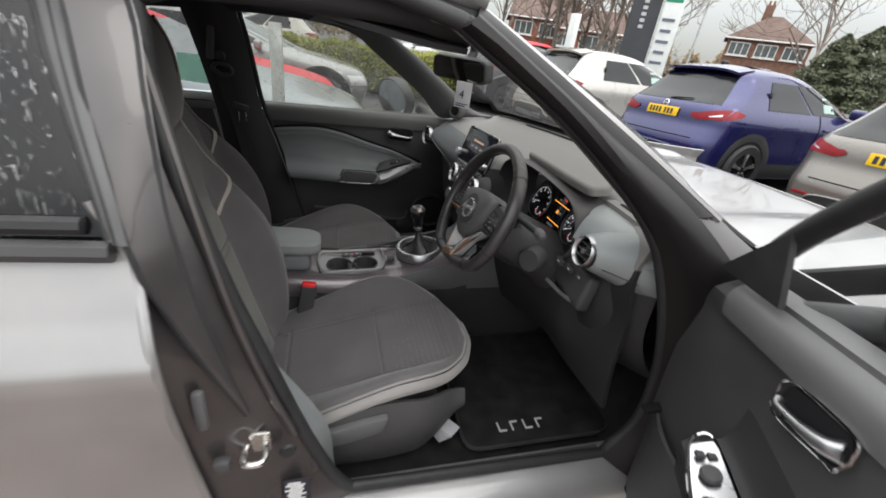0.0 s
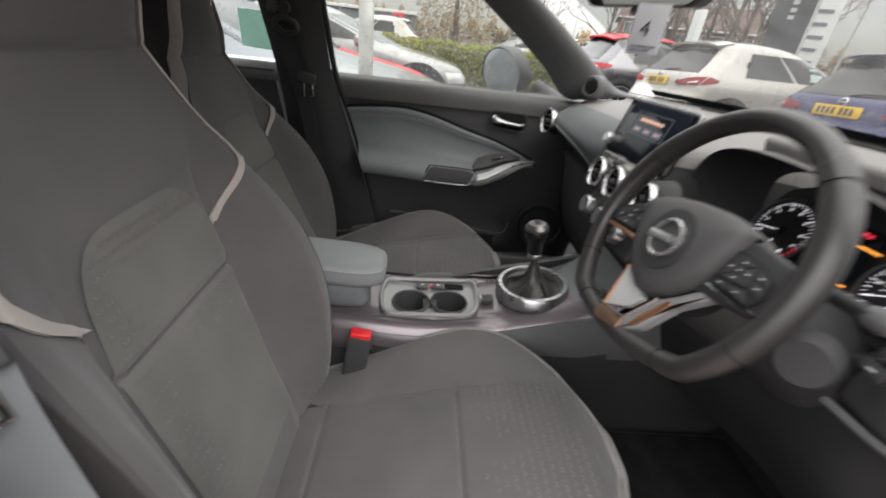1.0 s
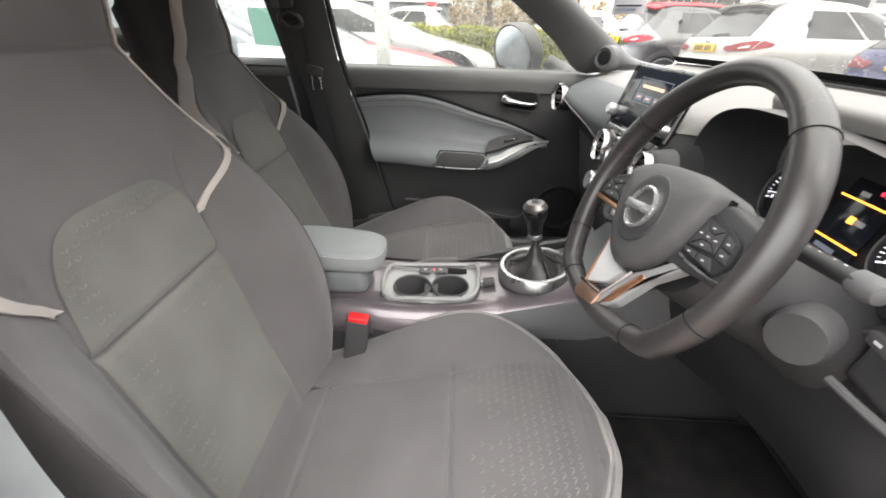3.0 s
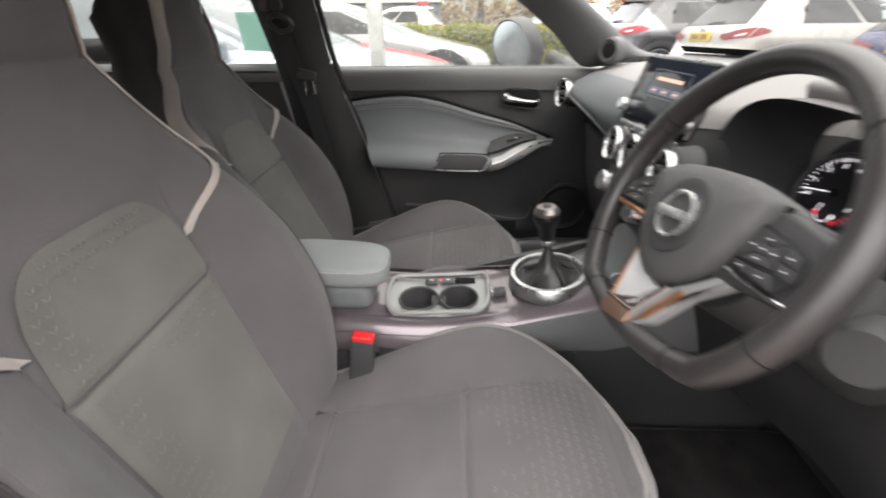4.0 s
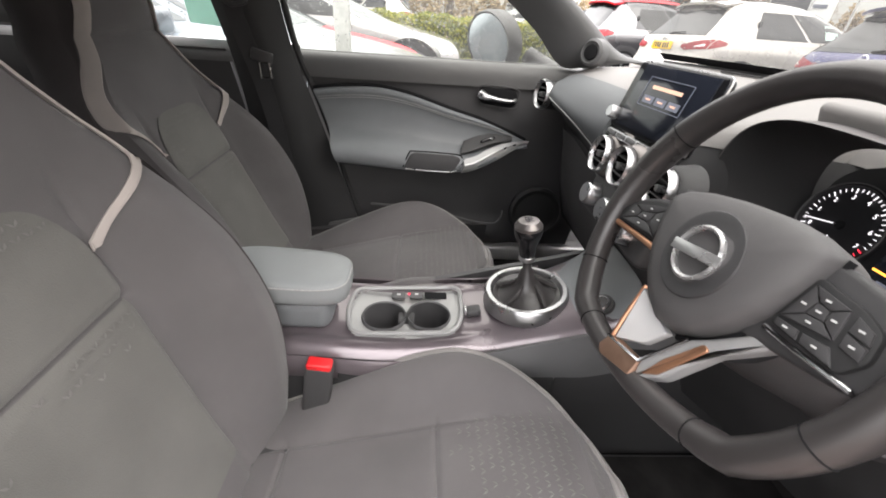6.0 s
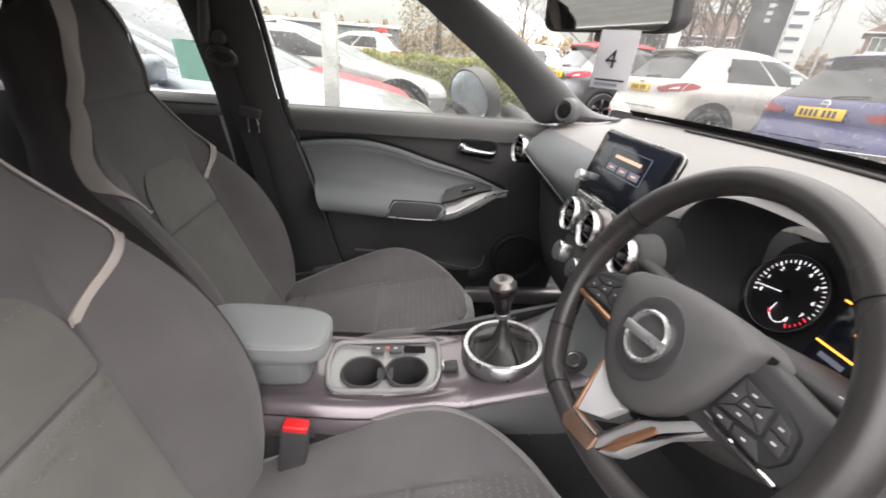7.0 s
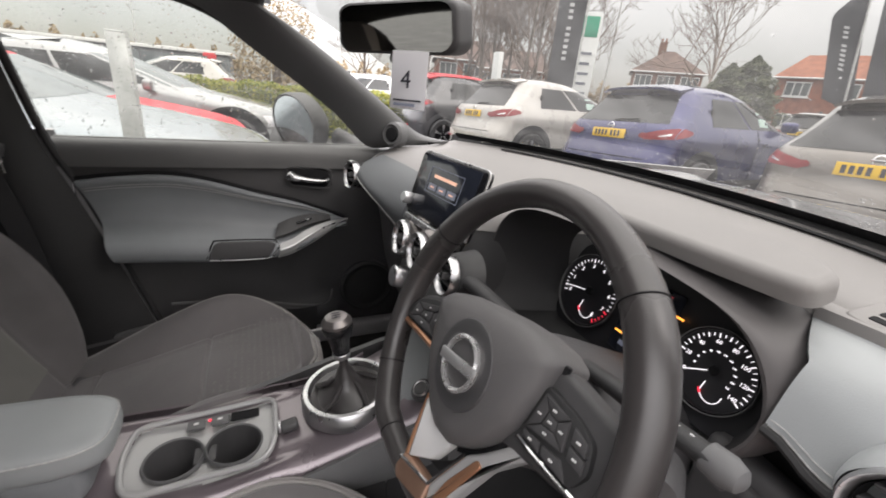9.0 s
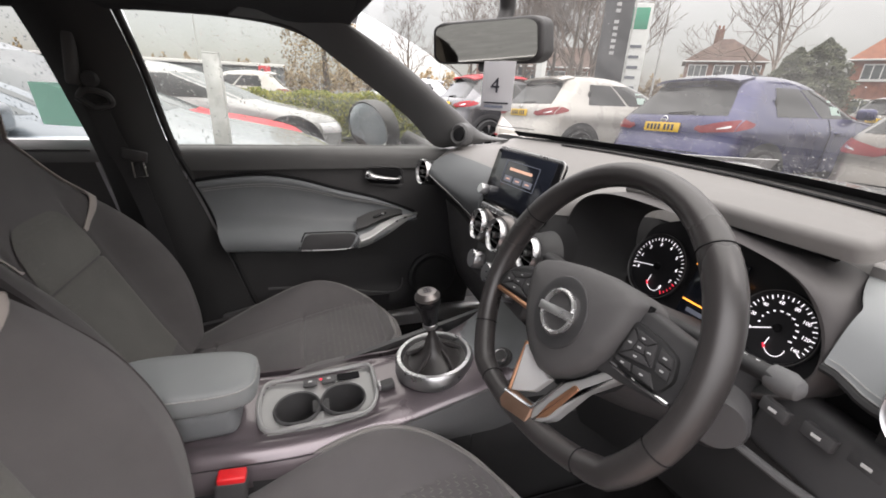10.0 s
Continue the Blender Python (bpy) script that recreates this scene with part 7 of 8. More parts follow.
for y, w in ((-0.26, 0.055), (-0.36, 0.055), (-0.47, 0.045)):
    part("pedal_pad", box((0.875, y, 0.47), (0.014, w, 0.06), 0.004, 2, Euler((0, radians(-28), 0)).to_matrix().to_4x4()), M["rubber"], ped)
    part("pedal_arm", tube([(0.885, y, 0.48), (0.95, y, 0.60), (0.97, y, 0.70)], 0.008, 6), M["black_matte"], ped)
# folded papers under the seat edge
for k in range(4):
    lf = thing("folded_leaflet", (0.345, -0.60, 0.35), "folded printed leaflet poking out under the seat", "leaflet", "leaflets")
    part("leaf", box((0.335 + 0.004 * k, -0.598 - 0.004 * k, 0.352 + 0.014 * k), (0.05, 0.06, 0.002), 0.0005, 1, Euler((radians(4 * k - 6), radians(8), radians(20 + 7 * k))).to_matrix().to_4x4()), M["paper"], lf)

# rain on the glass
def drops(fn, n, r0, r1, name, owner, push, seed, long=0.0):
    rnd = random.Random(seed)
    vs, fs = [], []
    for _ in range(n):
        u, v = rnd.random(), rnd.random()
        r = r0 + (r1 - r0) * rnd.random() ** 3
        p = Vector(fn(u, v))
        tu = (Vector(fn(min(1, u + 0.01), v)) - Vector(fn(max(0, u - 0.01), v))).normalized()
        tv = (Vector(fn(u, min(1, v + 0.01))) - Vector(fn(u, max(0, v - 0.01)))).normalized()
        nn = tu.cross(tv).normalized() * push
        k = len(vs)
        st = 1 + 0.5 * rnd.random() + long * rnd.random() ** 2
        for j in range(6):
            a = j * math.pi / 3
            vs.append(p + tu * math.cos(a) * r + tv * math.sin(a) * r * st)
        for j in range(6):
            a = j * math.pi / 3
            vs.append(p + (tu * math.cos(a) + tv * math.sin(a) * st) * r * 0.6 + nn * r * 0.45)
        vs.append(p + nn * r * 0.6)
        for j in range(6):
            fs.append((k + j, k + (j + 1) % 6, k + 6 + (j + 1) % 6, k + 6 + j))
            fs.append((k + 6 + j, k + 6 + (j + 1) % 6, k + 12))
    me = bpy.data.meshes.new(name)
    me.from_pydata(vs, [], fs)
    for p in me.polygons:
        p.use_smooth = True
    me.materials.append(M["drop"])
    ob = new(name, me)
    tagged(ob, "rain drops standing on the window glass", "rain drops", kind="stuff")
    ob.visible_shadow = False
    return ob


M["drop"] = bpy.data.materials.new("rain_drop")
M["drop"].use_nodes = True
dn = M["drop"].node_tree.nodes["Principled BSDF"]
dn.inputs["Transmission Weight"].default_value, dn.inputs["Roughness"].default_value, dn.inputs["IOR"].default_value = 1.0, 0.02, 1.33
drops(lambda u, v: fw_at(u, v) + Vector((0, 0.003, 0)), 2200, 0.0009, 0.0028, "rain_drops", own, 1.0, 3)
drops(lambda u, v: rw_at(u, v, 1) + Vector((0, 0.003, 0)), 1500, 0.001, 0.003, "rain_drops", own, 1.0, 4)
drops(lambda u, v: rear_pane(u, v) - Vector((0, 0.003, 0)), 1600, 0.0007, 0.0017, "rain_drops", own, -1.0, 5, 9.0)
drops(lambda u, v: ws_at(0.02 + 0.97 * u, v) + Vector((0.003, 0, 0.003)), 500, 0.0006, 0.0017, "rain_drops", own, -1.0, 6)
drops(lambda u, v: ws_at(0.13 * u * u, v) + Vector((0.003, 0, 0.003)), 1500, 0.0009, 0.0022, "rain_drops", own, -1.0, 7)
# price sheet in the rear side window
ps = thing("window_sheet", (-0.55, 0.755, 1.08), "pale teal sheet taped inside the rear side window", "paper sheet")
part("sheet", grid(lambda u, v: rw_at(0.19 + 0.21 * u, 0.0 + 0.38 * v, 1) + Vector((0, -0.006, 0)), 4, 4, thick=0.001), M["paper_teal"], ps)
part("sheet_bar", grid(lambda u, v: rw_at(0.21 + 0.08 * u, 0.46 + 0.03 * v, 1) + Vector((0, -0.0085, 0)), 2, 2, thick=0.0005), M["ui_dim"], ps)

# ---- the other parked cars ----
def paint(name, color, metal=0.45):
    return mat(name, color, rough=0.28, metal=metal, coat=1.0, vary=0.08, vary_scale=2.0, rough_vary=0.06, grain=0.06, grain_scale=1800)


P_BLUE = paint("paint_blue", (0.014, 0.015, 0.10))
P_WHITE = paint("paint_white", (0.47, 0.45, 0.42), 0.1)
P_GREY = paint("paint_grey", (0.17, 0.155, 0.14))
P_DARK = paint("paint_dark", (0.06, 0.06, 0.065))
P_RED = mat("paint_red", (0.55, 0.012, 0.025), rough=0.45, spec=0.3, coat=0.05, vary=0.08, vary_scale=2.0, rough_vary=0.06)
P_PALE = paint("paint_pale_blue", (0.20, 0.235, 0.262), 0.3)
P_SILVER = paint("paint_silver", (0.28, 0.285, 0.29))
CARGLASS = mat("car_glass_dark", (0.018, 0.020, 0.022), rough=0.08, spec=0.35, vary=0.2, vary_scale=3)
# paler copy of the glass: sky reflection put into the base colour
CARGLASS_LIGHT = mat("car_glass_painted_sky", (0.10, 0.12, 0.125), rough=0.08, spec=0.9, vary=0.3, vary_scale=3)
LAMP_RED = mat("lamp_red", (0.22, 0.006, 0.012), rough=0.3, coat=0.0, spec=0.3, vary=0.2, vary_scale=20)
LAMP_CLEAR = mat("lamp_clear", (0.6, 0.6, 0.62), rough=0.12, coat=1.0, metal=0.4)
PLATE_Y = mat("plate_yellow", (0.80, 0.50, 0.01), rough=0.4, vary=0.05, vary_scale=20)
CLAD = mat("cladding", (0.03, 0.03, 0.032), rough=0.6, grain=0.3, grain_scale=600, vary=0.15)


class Form:
    """The outer form of a car: outlines stacked in height; x forward from the rear bumper."""
    def __init__(self, rear, front, half, top, power=5.0):
        self.rear, self.front, self.half, self.top, self.power = rear, front, half, top, power

    def dims(self, z):
        a, b, w = table(z, self.rear), table(z, self.front), table(z, self.half)
        return (a + b) / 2, (b - a) / 2, w

    RX, FX, RY, FY, CROWN = 0.26, 0.62, 0.24, 0.34, 0.07

    def rear_x(self, y, z, lift=0.0):
        a, b, w = table(z, self.rear), table(z, self.front), table(z, self.half)
        y = min(abs(y), w)
        d = max(0.0, (y - (w - self.RY)) / self.RY)
        return a + self.CROWN * (y / w) ** 2 + self.RX * (1 - math.sqrt(max(0.0, 1 - d * d))) - lift

    def front_x(self, y, z, lift=0.0):
        a, b, w = table(z, self.rear), table(z, self.front), table(z, self.half)
        y = min(abs(y), w)
        d = max(0.0, (y - (w - self.FY)) / self.FY)
        return b - 0.10 * (y / w) ** 2 - self.FX * (1 - math.sqrt(max(0.0, 1 - d * d))) + lift

    def side(self, x, z, sg, lift=0.0):
        a, b, w = table(z, self.rear), table(z, self.front), table(z, self.half)
        a0, b0 = a + self.CROWN, b - 0.10
        if x < a0 + self.RX:
            d = min(1.0, (a0 + self.RX - x) / self.RX)
            w -= self.RY * (1 - math.sqrt(1 - d * d))
        elif x > b0 - self.FX:
            d = min(1.0, (x - b0 + self.FX) / self.FX)
            w -= self.FY * (1 - math.sqrt(1 - d * d))
        return sg * (w + lift)

    def ring(self, v, z):
        """A place on the outline at height z, v from 0 to 1 once round."""
        sg = 1 if v < 0.5 else -1
        t = 2 * v if v < 0.5 else 2 * (1 - v)
        a, b, w = table(z, self.rear), table(z, self.front), table(z, self.half)
        if t < 0.30:
            f = t / 0.30
            y = (w - self.RY) * f / 0.6 if f < 0.6 else w - self.RY + self.RY * math.sin((f - 0.6) / 0.4 * math.pi / 2)
            return Vector((self.rear_x(y, z), sg * y, z))
        if t > 0.72:
            f = (1 - t) / 0.28
            y = (w - self.FY) * f / 0.5 if f < 0.5 else w - self.FY + self.FY * math.sin((f - 0.5) / 0.5 * math.pi / 2)
            return Vector((self.front_x(y, z), sg * y, z))
        x0, x1 = a + self.CROWN + self.RX, b - 0.10 - self.FX
        x = x0 + (x1 - x0) * (t - 0.30) / 0.42
        return Vector((x, sg * w, z))


CROSS = Form(rear=[(0.2, 0.22), (0.3, 0.07), (0.45, 0.01), (0.6, 0.0), (0.72, 0.05), (0.82, 0.10), (0.95, 0.12), (1.06, 0.17), (1.2, 0.33), (1.38, 0.50), (1.47, 0.56), (1.53, 0.70), (1.57, 1.0)],
             front=[(0.2, 4.02), (0.3, 4.13), (0.5, 4.2), (0.7, 4.19), (0.85, 4.13), (0.95, 3.98), (1.02, 3.45), (1.07, 3.1), (1.2, 2.80), (1.38, 2.36), (1.47, 2.12), (1.53, 1.9), (1.57, 1.6)],
             half=[(0.2, 0.80), (0.3, 0.86), (0.5, 0.885), (0.7, 0.89), (0.88, 0.905), (0.98, 0.88), (1.06, 0.845), (1.2, 0.775), (1.38, 0.695), (1.47, 0.645), (1.53, 0.57), (1.57, 0.40)], top=1.585)
LOW = Form(rear=[(0.18, 0.22), (0.3, 0.05), (0.5, 0.0), (0.7, 0.05), (0.9, 0.12), (0.98, 0.25), (1.1, 0.48), (1.25, 0.72), (1.36, 0.95), (1.42, 1.25)],
           front=[(0.18, 3.95), (0.3, 4.08), (0.5, 4.14), (0.66, 4.10), (0.78, 3.92), (0.88, 3.45), (0.95, 3.05), (1.1, 2.68), (1.25, 2.30), (1.36, 2.02), (1.42, 1.75)],
           half=[(0.18, 0.78), (0.3, 0.84), (0.5, 0.865), (0.75, 0.87), (0.88, 0.85), (0.98, 0.81), (1.1, 0.755), (1.25, 0.675), (1.36, 0.58), (1.42, 0.42)], top=1.445)


def build_car(name, form, body_paint, place, turn, label, roof_paint=None, detail=True, plate=True, sheet=False, glassmat=None, lean=0.0, tall=1.0):
    car = thing(name, (0, 0, 0), label, "car", "parked cars")
    zs = [z for z, _ in form.half]
    z0, z1 = zs[0], zs[-1]
    NZ, NA = 40, 100
    gm_ = glassmat or CARGLASS

    def at(u, v):
        z = z0 + (z1 - z0) * u
        return form.ring(v, z)
    bm = grid(at, NZ, NA, wrap_v=True)
    top = [v for v in bm.verts if v.co.z > z1 - 1e-5]
    cap = bm.verts.new((form.dims(z1)[0], 0, form.top))
    ring = [at(1.0, k / NA) for k in range(NA)]
    near = lambda p: min(top, key=lambda v: (v.co - p).length_squared)
    rv = [near(p) for p in ring]
    for k in range(NA):
        if rv[k] is not rv[(k + 1) % NA]:
            bm.faces.new((rv[k], rv[(k + 1) % NA], cap))
    bmesh.ops.recalc_face_normals(bm, faces=bm.faces)
    body = part("body", bm, body_paint, car)
    cross = form is CROSS
    k = form.top / 1.585
    wz0, wz1 = (1.07, 1.43) if cross else (0.985, 1.30)
    # rear window, windscreen, side windows: sheets just proud of the body
    def rearpane(u, v):
        z = wz0 + 0.01 + (wz1 - wz0 - 0.02) * v
        w = form.dims(z)[2]
        y = (-1 + 2 * u) * w * (0.86 - 0.05 * v)
        return (form.rear_x(y, z, 0.005), y, z)
    part("rear_window", grid(rearpane, 16, 10), gm_, car, "dark rear window")
    def frontpane(u, v):
        z = wz0 + (wz1 - wz0) * v
        w = form.dims(z)[2]
        y = (-1 + 2 * u) * w * 0.88
        return (form.front_x(y, z, 0.005), y, z)
    part("windscreen", grid(frontpane, 16, 10), CARGLASS_LIGHT, car, "windscreen paled in its colour for the sky it reflects")
    for sg in (-1, 1):
        def edge0(z):
            return table(z, [(wz0, 0.95 if cross else 0.75), (wz1, 1.05 if cross else 1.15)])
        spans = [(0.0, 0.44), (0.47, 1.0)]
        for a0, a1 in spans:
            def pane_at(u, v):
                z = wz0 + 0.01 + (wz1 - wz0 - 0.03) * v
                xa = edge0(z)
                xb = form.front_x(0, z) - 0.22
                t = a0 + (a1 - a0) * u
                x = xa + (xb - xa) * t
                return (x, form.side(x, z, sg, 0.006), z)
            part("side_window", grid(pane_at, 12, 8), gm_, car)
        if sheet:
            part("price_sheet", grid(lambda u, v: (2.05 + 0.22 * u, form.side(2.05 + 0.22 * u, wz0 + 0.05 + 0.26 * v, sg, 0.010), wz0 + 0.05 + 0.26 * v), 3, 3), M["paper_teal"], car, "pale teal price sheet in the window")
        # wheels and black arches
        for wx in (0.80, 3.38):
            ty = part("tyre", lathe([(0.20, -0.10), (0.30, -0.11), (0.325, -0.08), (0.332, 0), (0.325, 0.08), (0.30, 0.11), (0.21, 0.10)], axis((wx, sg * 0.818, 0.332), (0, sg, 0)), 36), M["rubber"], car)
            rim = part("rim", lathe([(0, 0.085), (0.04, 0.088), (0.05, 0.075), (0.10, 0.06), (0.10, 0.03), (0.205, 0.03), (0.215, 0.10), (0.225, 0.10)], axis((wx, sg * 0.818, 0.332), (0, sg, 0)), 30), M["black_matte"], ty)
            if detail:
                for s in range(5):
                    m = axis((wx, sg * 0.818, 0.332), (0, sg, 0)) @ Matrix.Rotation(2 * math.pi * s / 5, 4, "Z")
                    sp5 = part("rim_spoke", merge(moved(box((0.014, 0.125, 0.088), (0.026, 0.17, 0.02), 0.005), m @ Matrix.Rotation(0.16, 4, "Z")), moved(box((-0.014, 0.125, 0.088), (0.026, 0.17, 0.02), 0.005), m @ Matrix.Rotation(-0.16, 4, "Z"))), M["satin"], car)
            arch = [(wx + 0.43 * math.cos(t), 0.345 + 0.43 * math.sin(t)) for t in np.linspace(-0.25, math.pi + 0.25, 30)]
            part("arch_cladding", grid(lambda u, v: (lambda px, pz: Vector((px, form.side(px, max(0.2, pz), sg, 0.012 - 0.004 * abs(2 * v - 1)), pz)))(wx + (0.36 + 0.10 * v) * math.cos(-0.3 + (math.pi + 0.6) * u), 0.335 + (0.36 + 0.10 * v) * math.sin(-0.3 + (math.pi + 0.6) * u)), 30, 4), CLAD if cross else M["black_matte"], car)
            # black disc on the closed body stands in for the arch's shade
            part("arch_shade_disc", grid(lambda u, v: (lambda px, pz: Vector((px, form.side(px, max(0.2, pz), sg, 0.008), pz)))(wx + 0.37 * v * math.cos(2 * math.pi * u), 0.335 + 0.37 * v * math.sin(2 * math.pi * u)), 30, 5), M["black_matte"], car)
        part("sill_cladding", grid(lambda u, v: (1.15 + 1.9 * u, form.side(1.15 + 1.9 * u, 0.22 + 0.20 * v, sg, 0.010), 0.22 + 0.20 * v), 14, 4), CLAD, car)
        mx_ = 2.62 if cross else 2.50
        mz = 1.14 if cross else 0.99
        part("door_mirror", box((mx_, sg * (form.dims(mz)[2] + 0.12), mz), (0.11, 0.20, 0.14), 0.045, 4), body_paint, car)
        part("door_line", tube([(1.98, form.side(1.98, z, sg, 0.004), z) for z in np.linspace(0.45, wz0, 14)], 0.004, 5), M["black_matte"], car)
        part("door_handle", box((2.15, form.side(2.15, 0.90 * k, sg, 0.012), 0.90 * k), (0.16, 0.03, 0.03), 0.01, 3), body_paint, car)
        # tail lamps: a slanted blade wrapping the corner
        def lamp(u, v):
            y = 0.45 + 0.39 * u
            z = (0.915 - 0.035 * step(0.0, 0.25, u) + 0.03 * u + (0.030 + 0.10 * math.sqrt(u)) * v) * k
            return (form.rear_x(min(y, form.dims(z)[2] - 0.02), z, 0.012), sg * min(y, form.dims(z)[2] - 0.02) , z)
        tl = part("tail_lamp", grid(lamp, 12, 5), LAMP_RED, car, "red tail lamp")
        def lampside(u, v):
            z = (0.912 + 0.055 * u + (0.128 - 0.095 * u) * v) * k
            x = form.rear_x(0.84, z) + 0.20 * u
            return (x, form.side(x, z, sg, 0.010), z)
        part("lamp_side", grid(lampside, 8, 5), LAMP_RED, tl)
        part("lamp_clear", grid(lambda u, v: (lambda y, z: (form.rear_x(y, z, 0.015), sg * y, z))(0.70 + 0.11 * u, (0.930 + 0.02 * u + (0.010 + 0.016 * u) * v) * k), 8, 4), M["satin"], tl, "clear section of the tail lamp")
        part("reflector", box((form.rear_x(0.62, 0.5) - 0.004, sg * 0.62, 0.50), (0.02, 0.18, 0.03), 0.008), LAMP_RED, car)
        part("head_lamp", grid(lambda u, v: (form.front_x(0.45 + 0.35 * u, (0.60 + 0.16 * v) * k, 0.008), sg * (0.45 + 0.35 * u), (0.60 + 0.16 * v) * k), 8, 5), LAMP_CLEAR, car)
    # rear bumper, plate, badge, spoiler, wiper
    part("bumper_cladding", grid(lambda u, v: (lambda y, z: (form.rear_x(y, z, 0.012), y, z))((-0.80 + 1.6 * u), 0.25 + 0.275 * v - 0.10 * v * step(0.55, 0.80, abs(2 * u - 1))), 40, 8), CLAD, car, "black lower bumper")
    part("bumper_insert", grid(lambda u, v: (lambda y, z: (form.rear_x(y, z, 0.020), y, z))((-0.48 + 0.96 * u), 0.30 + 0.10 * v), 14, 4), M["satin"], car)
    part("tailgate_line", tube([(form.rear_x(y, 0.66 * k, 0.006), y, 0.66 * k) for y in np.linspace(-0.62, 0.62, 24)], 0.005, 5), M["black_matte"], car)
    if plate:
        zp = 0.93 * k
        pl = part("number_plate", box((form.rear_x(0, zp) - 0.012, 0, zp), (0.012, 0.52, 0.112), 0.003, 2, Euler((0, radians(6), 0)).to_matrix().to_4x4()), PLATE_Y, car, "yellow number plate with dark bars")
        for b in range(7):
            part("plate_bar", box((form.rear_x(0, zp) - 0.0195, 0.20 - 0.056 * b - (0.03 if b > 3 else 0), zp), (0.003, 0.034, 0.07), 0, 1, Euler((0, radians(6), 0)).to_matrix().to_4x4()), M["ink"], pl)
        zb = 1.02 * k
        part("badge", lathe([(0.045, 0.0), (0.050, 0.006), (0.040, 0.010), (0.038, 0.0)], axis((form.rear_x(0, zb) - 0.004, 0, zb), (-1, 0, 0.3)), 28), M["chrome"], car, "round chrome badge")
        part("badge_bar", box((form.rear_x(0, zb) - 0.012, 0, zb), (0.006, 0.12, 0.018), 0.003), M["chrome"], car)
    if cross:
        def spoil(u, v):
            y = -0.57 + 1.14 * u
            return (0.47 + 0.27 * v + 0.07 * (y / 0.57) ** 4, y, 1.488 + 0.050 * v - 0.045 * (y / 0.57) ** 4)
        part("roof_spoiler", grid(spoil, 20, 6, thick=0.03), body_paint if roof_paint is None else roof_paint, car)
        part("spoiler_underside", grid(lambda u, v: Vector(spoil(u, v)) + Vector((0.02, 0, -0.035)), 16, 4), M["black_gloss"], car)
        part("rear_wiper", tube([(0.20, 0.0, 1.09), (0.19, -0.10, 1.105), (0.22, -0.34, 1.12)], [0.014, 0.010, 0.006], 8), M["black_matte"], car)
        for sg in (-1, 1):
            part("rear_door_handle", box((1.0, form.side(1.0, 1.24, sg, 0.006), 1.24), (0.05, 0.02, 0.11), 0.008, 2), M["black_gloss"], car)
            part("valance_strip", tube([(form.rear_x(y, z, 0.018), sg * y, z) for y, z in [(0.0, 0.535), (0.30, 0.53), (0.52, 0.50), (0.60, 0.42), (0.70, 0.385)]], 0.014, 6, n=16), body_paint, car)
        part("aerial", box((0.95, 0, 1.60), (0.12, 0.03, 0.06), 0.012, 3), M["black_gloss"], car)
        if roof_paint is not None:
            part("roof_panel", grid(lambda u, v: (0.72 + 1.2 * u, -0.60 + 1.2 * v, 1.592 - 0.07 * abs(2 * v - 1) ** 3 - 0.02 * abs(2 * u - 1) ** 4), 12, 14, thick=0.01), roof_paint, car, "contrasting roof")
    car.matrix_basis = Matrix.Translation((place[0], place[1], -0.01 * abs(lean))) @ Matrix.Rotation(radians(turn), 4, "Z") @ Matrix.Rotation(radians(-lean), 4, "X") @ Matrix.Diagonal((1, 1, tall, 1))
    return car


build_car("grey_crossover", CROSS, P_GREY, (4.70, 0.98), 4.5, "bronze-grey crossover car with red tail lamps", lean=2.5)
build_car("blue_crossover", CROSS, P_BLUE, (4.36, 3.59), 4.6, "deep blue crossover car with red tail lamps", sheet=True, lean=2.5)
build_car("white_crossover", CROSS, P_WHITE, (3.71, 6.28), 4.5, "pearl white crossover car with red tail lamps", sheet=True, lean=2.0)
build_car("dark_crossover", CROSS, P_DARK, (3.09, 8.75), 4.5, "dark grey crossover car with a red roof", roof_paint=P_RED)
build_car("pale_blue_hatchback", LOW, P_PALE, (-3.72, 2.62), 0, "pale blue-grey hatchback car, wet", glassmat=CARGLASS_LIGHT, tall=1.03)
build_car("red_hatchback", LOW, P_RED, (-3.98, 4.62), 0, "bright red hatchback car, wet", detail=False, tall=0.93)
build_car("silver_hatchback", LOW, P_SILVER, (-3.45, 6.62), 0, "silver hatchback car, wet", detail=False)
build_car("far_grey_crossover", CROSS, P_GREY, (15.5, 7.2), 0, "grey crossover car parked further off", detail=False)
for x, y, p, lb in ((-3.0, 15.5, P_SILVER, "silver car behind the hedge"), (-0.2, 15.8, P_WHITE, "white car behind the hedge"), (2.6, 16.4, P_WHITE, "white car parked by the trees"), (5.5, 15.0, P_SILVER, "silver car parked by the trees"), (6.2, 18.5, P_DARK, "dark car parked by the trees")):
    build_car("far_car", CROSS, p, (x, y), 180 if y < 16 else 0, lb, detail=False)

# ---- surroundings ----
# pale steel post between the bays
post = thing("steel_post", (-0.30, 1.72, 0), "pale galvanised steel post, square topped", "post")
M["galv"] = mat("galvanised", (0.56, 0.57, 0.56), rough=0.45, metal=0.35, vary=0.25, vary_scale=14, rough_vary=0.1, grain=0.2, grain_scale=200)
part("post_shaft", box((-0.30, 1.72, 0.67), (0.075, 0.075, 1.34), 0.008, 2), M["galv"], post)
part("post_cap", box((-0.30, 1.72, 1.342), (0.07, 0.07, 0.008), 0.003), M["galv"], post)
part("post_foot", box((-0.30, 1.72, 0.006), (0.18, 0.18, 0.012), 0.003), M["galv"], post)

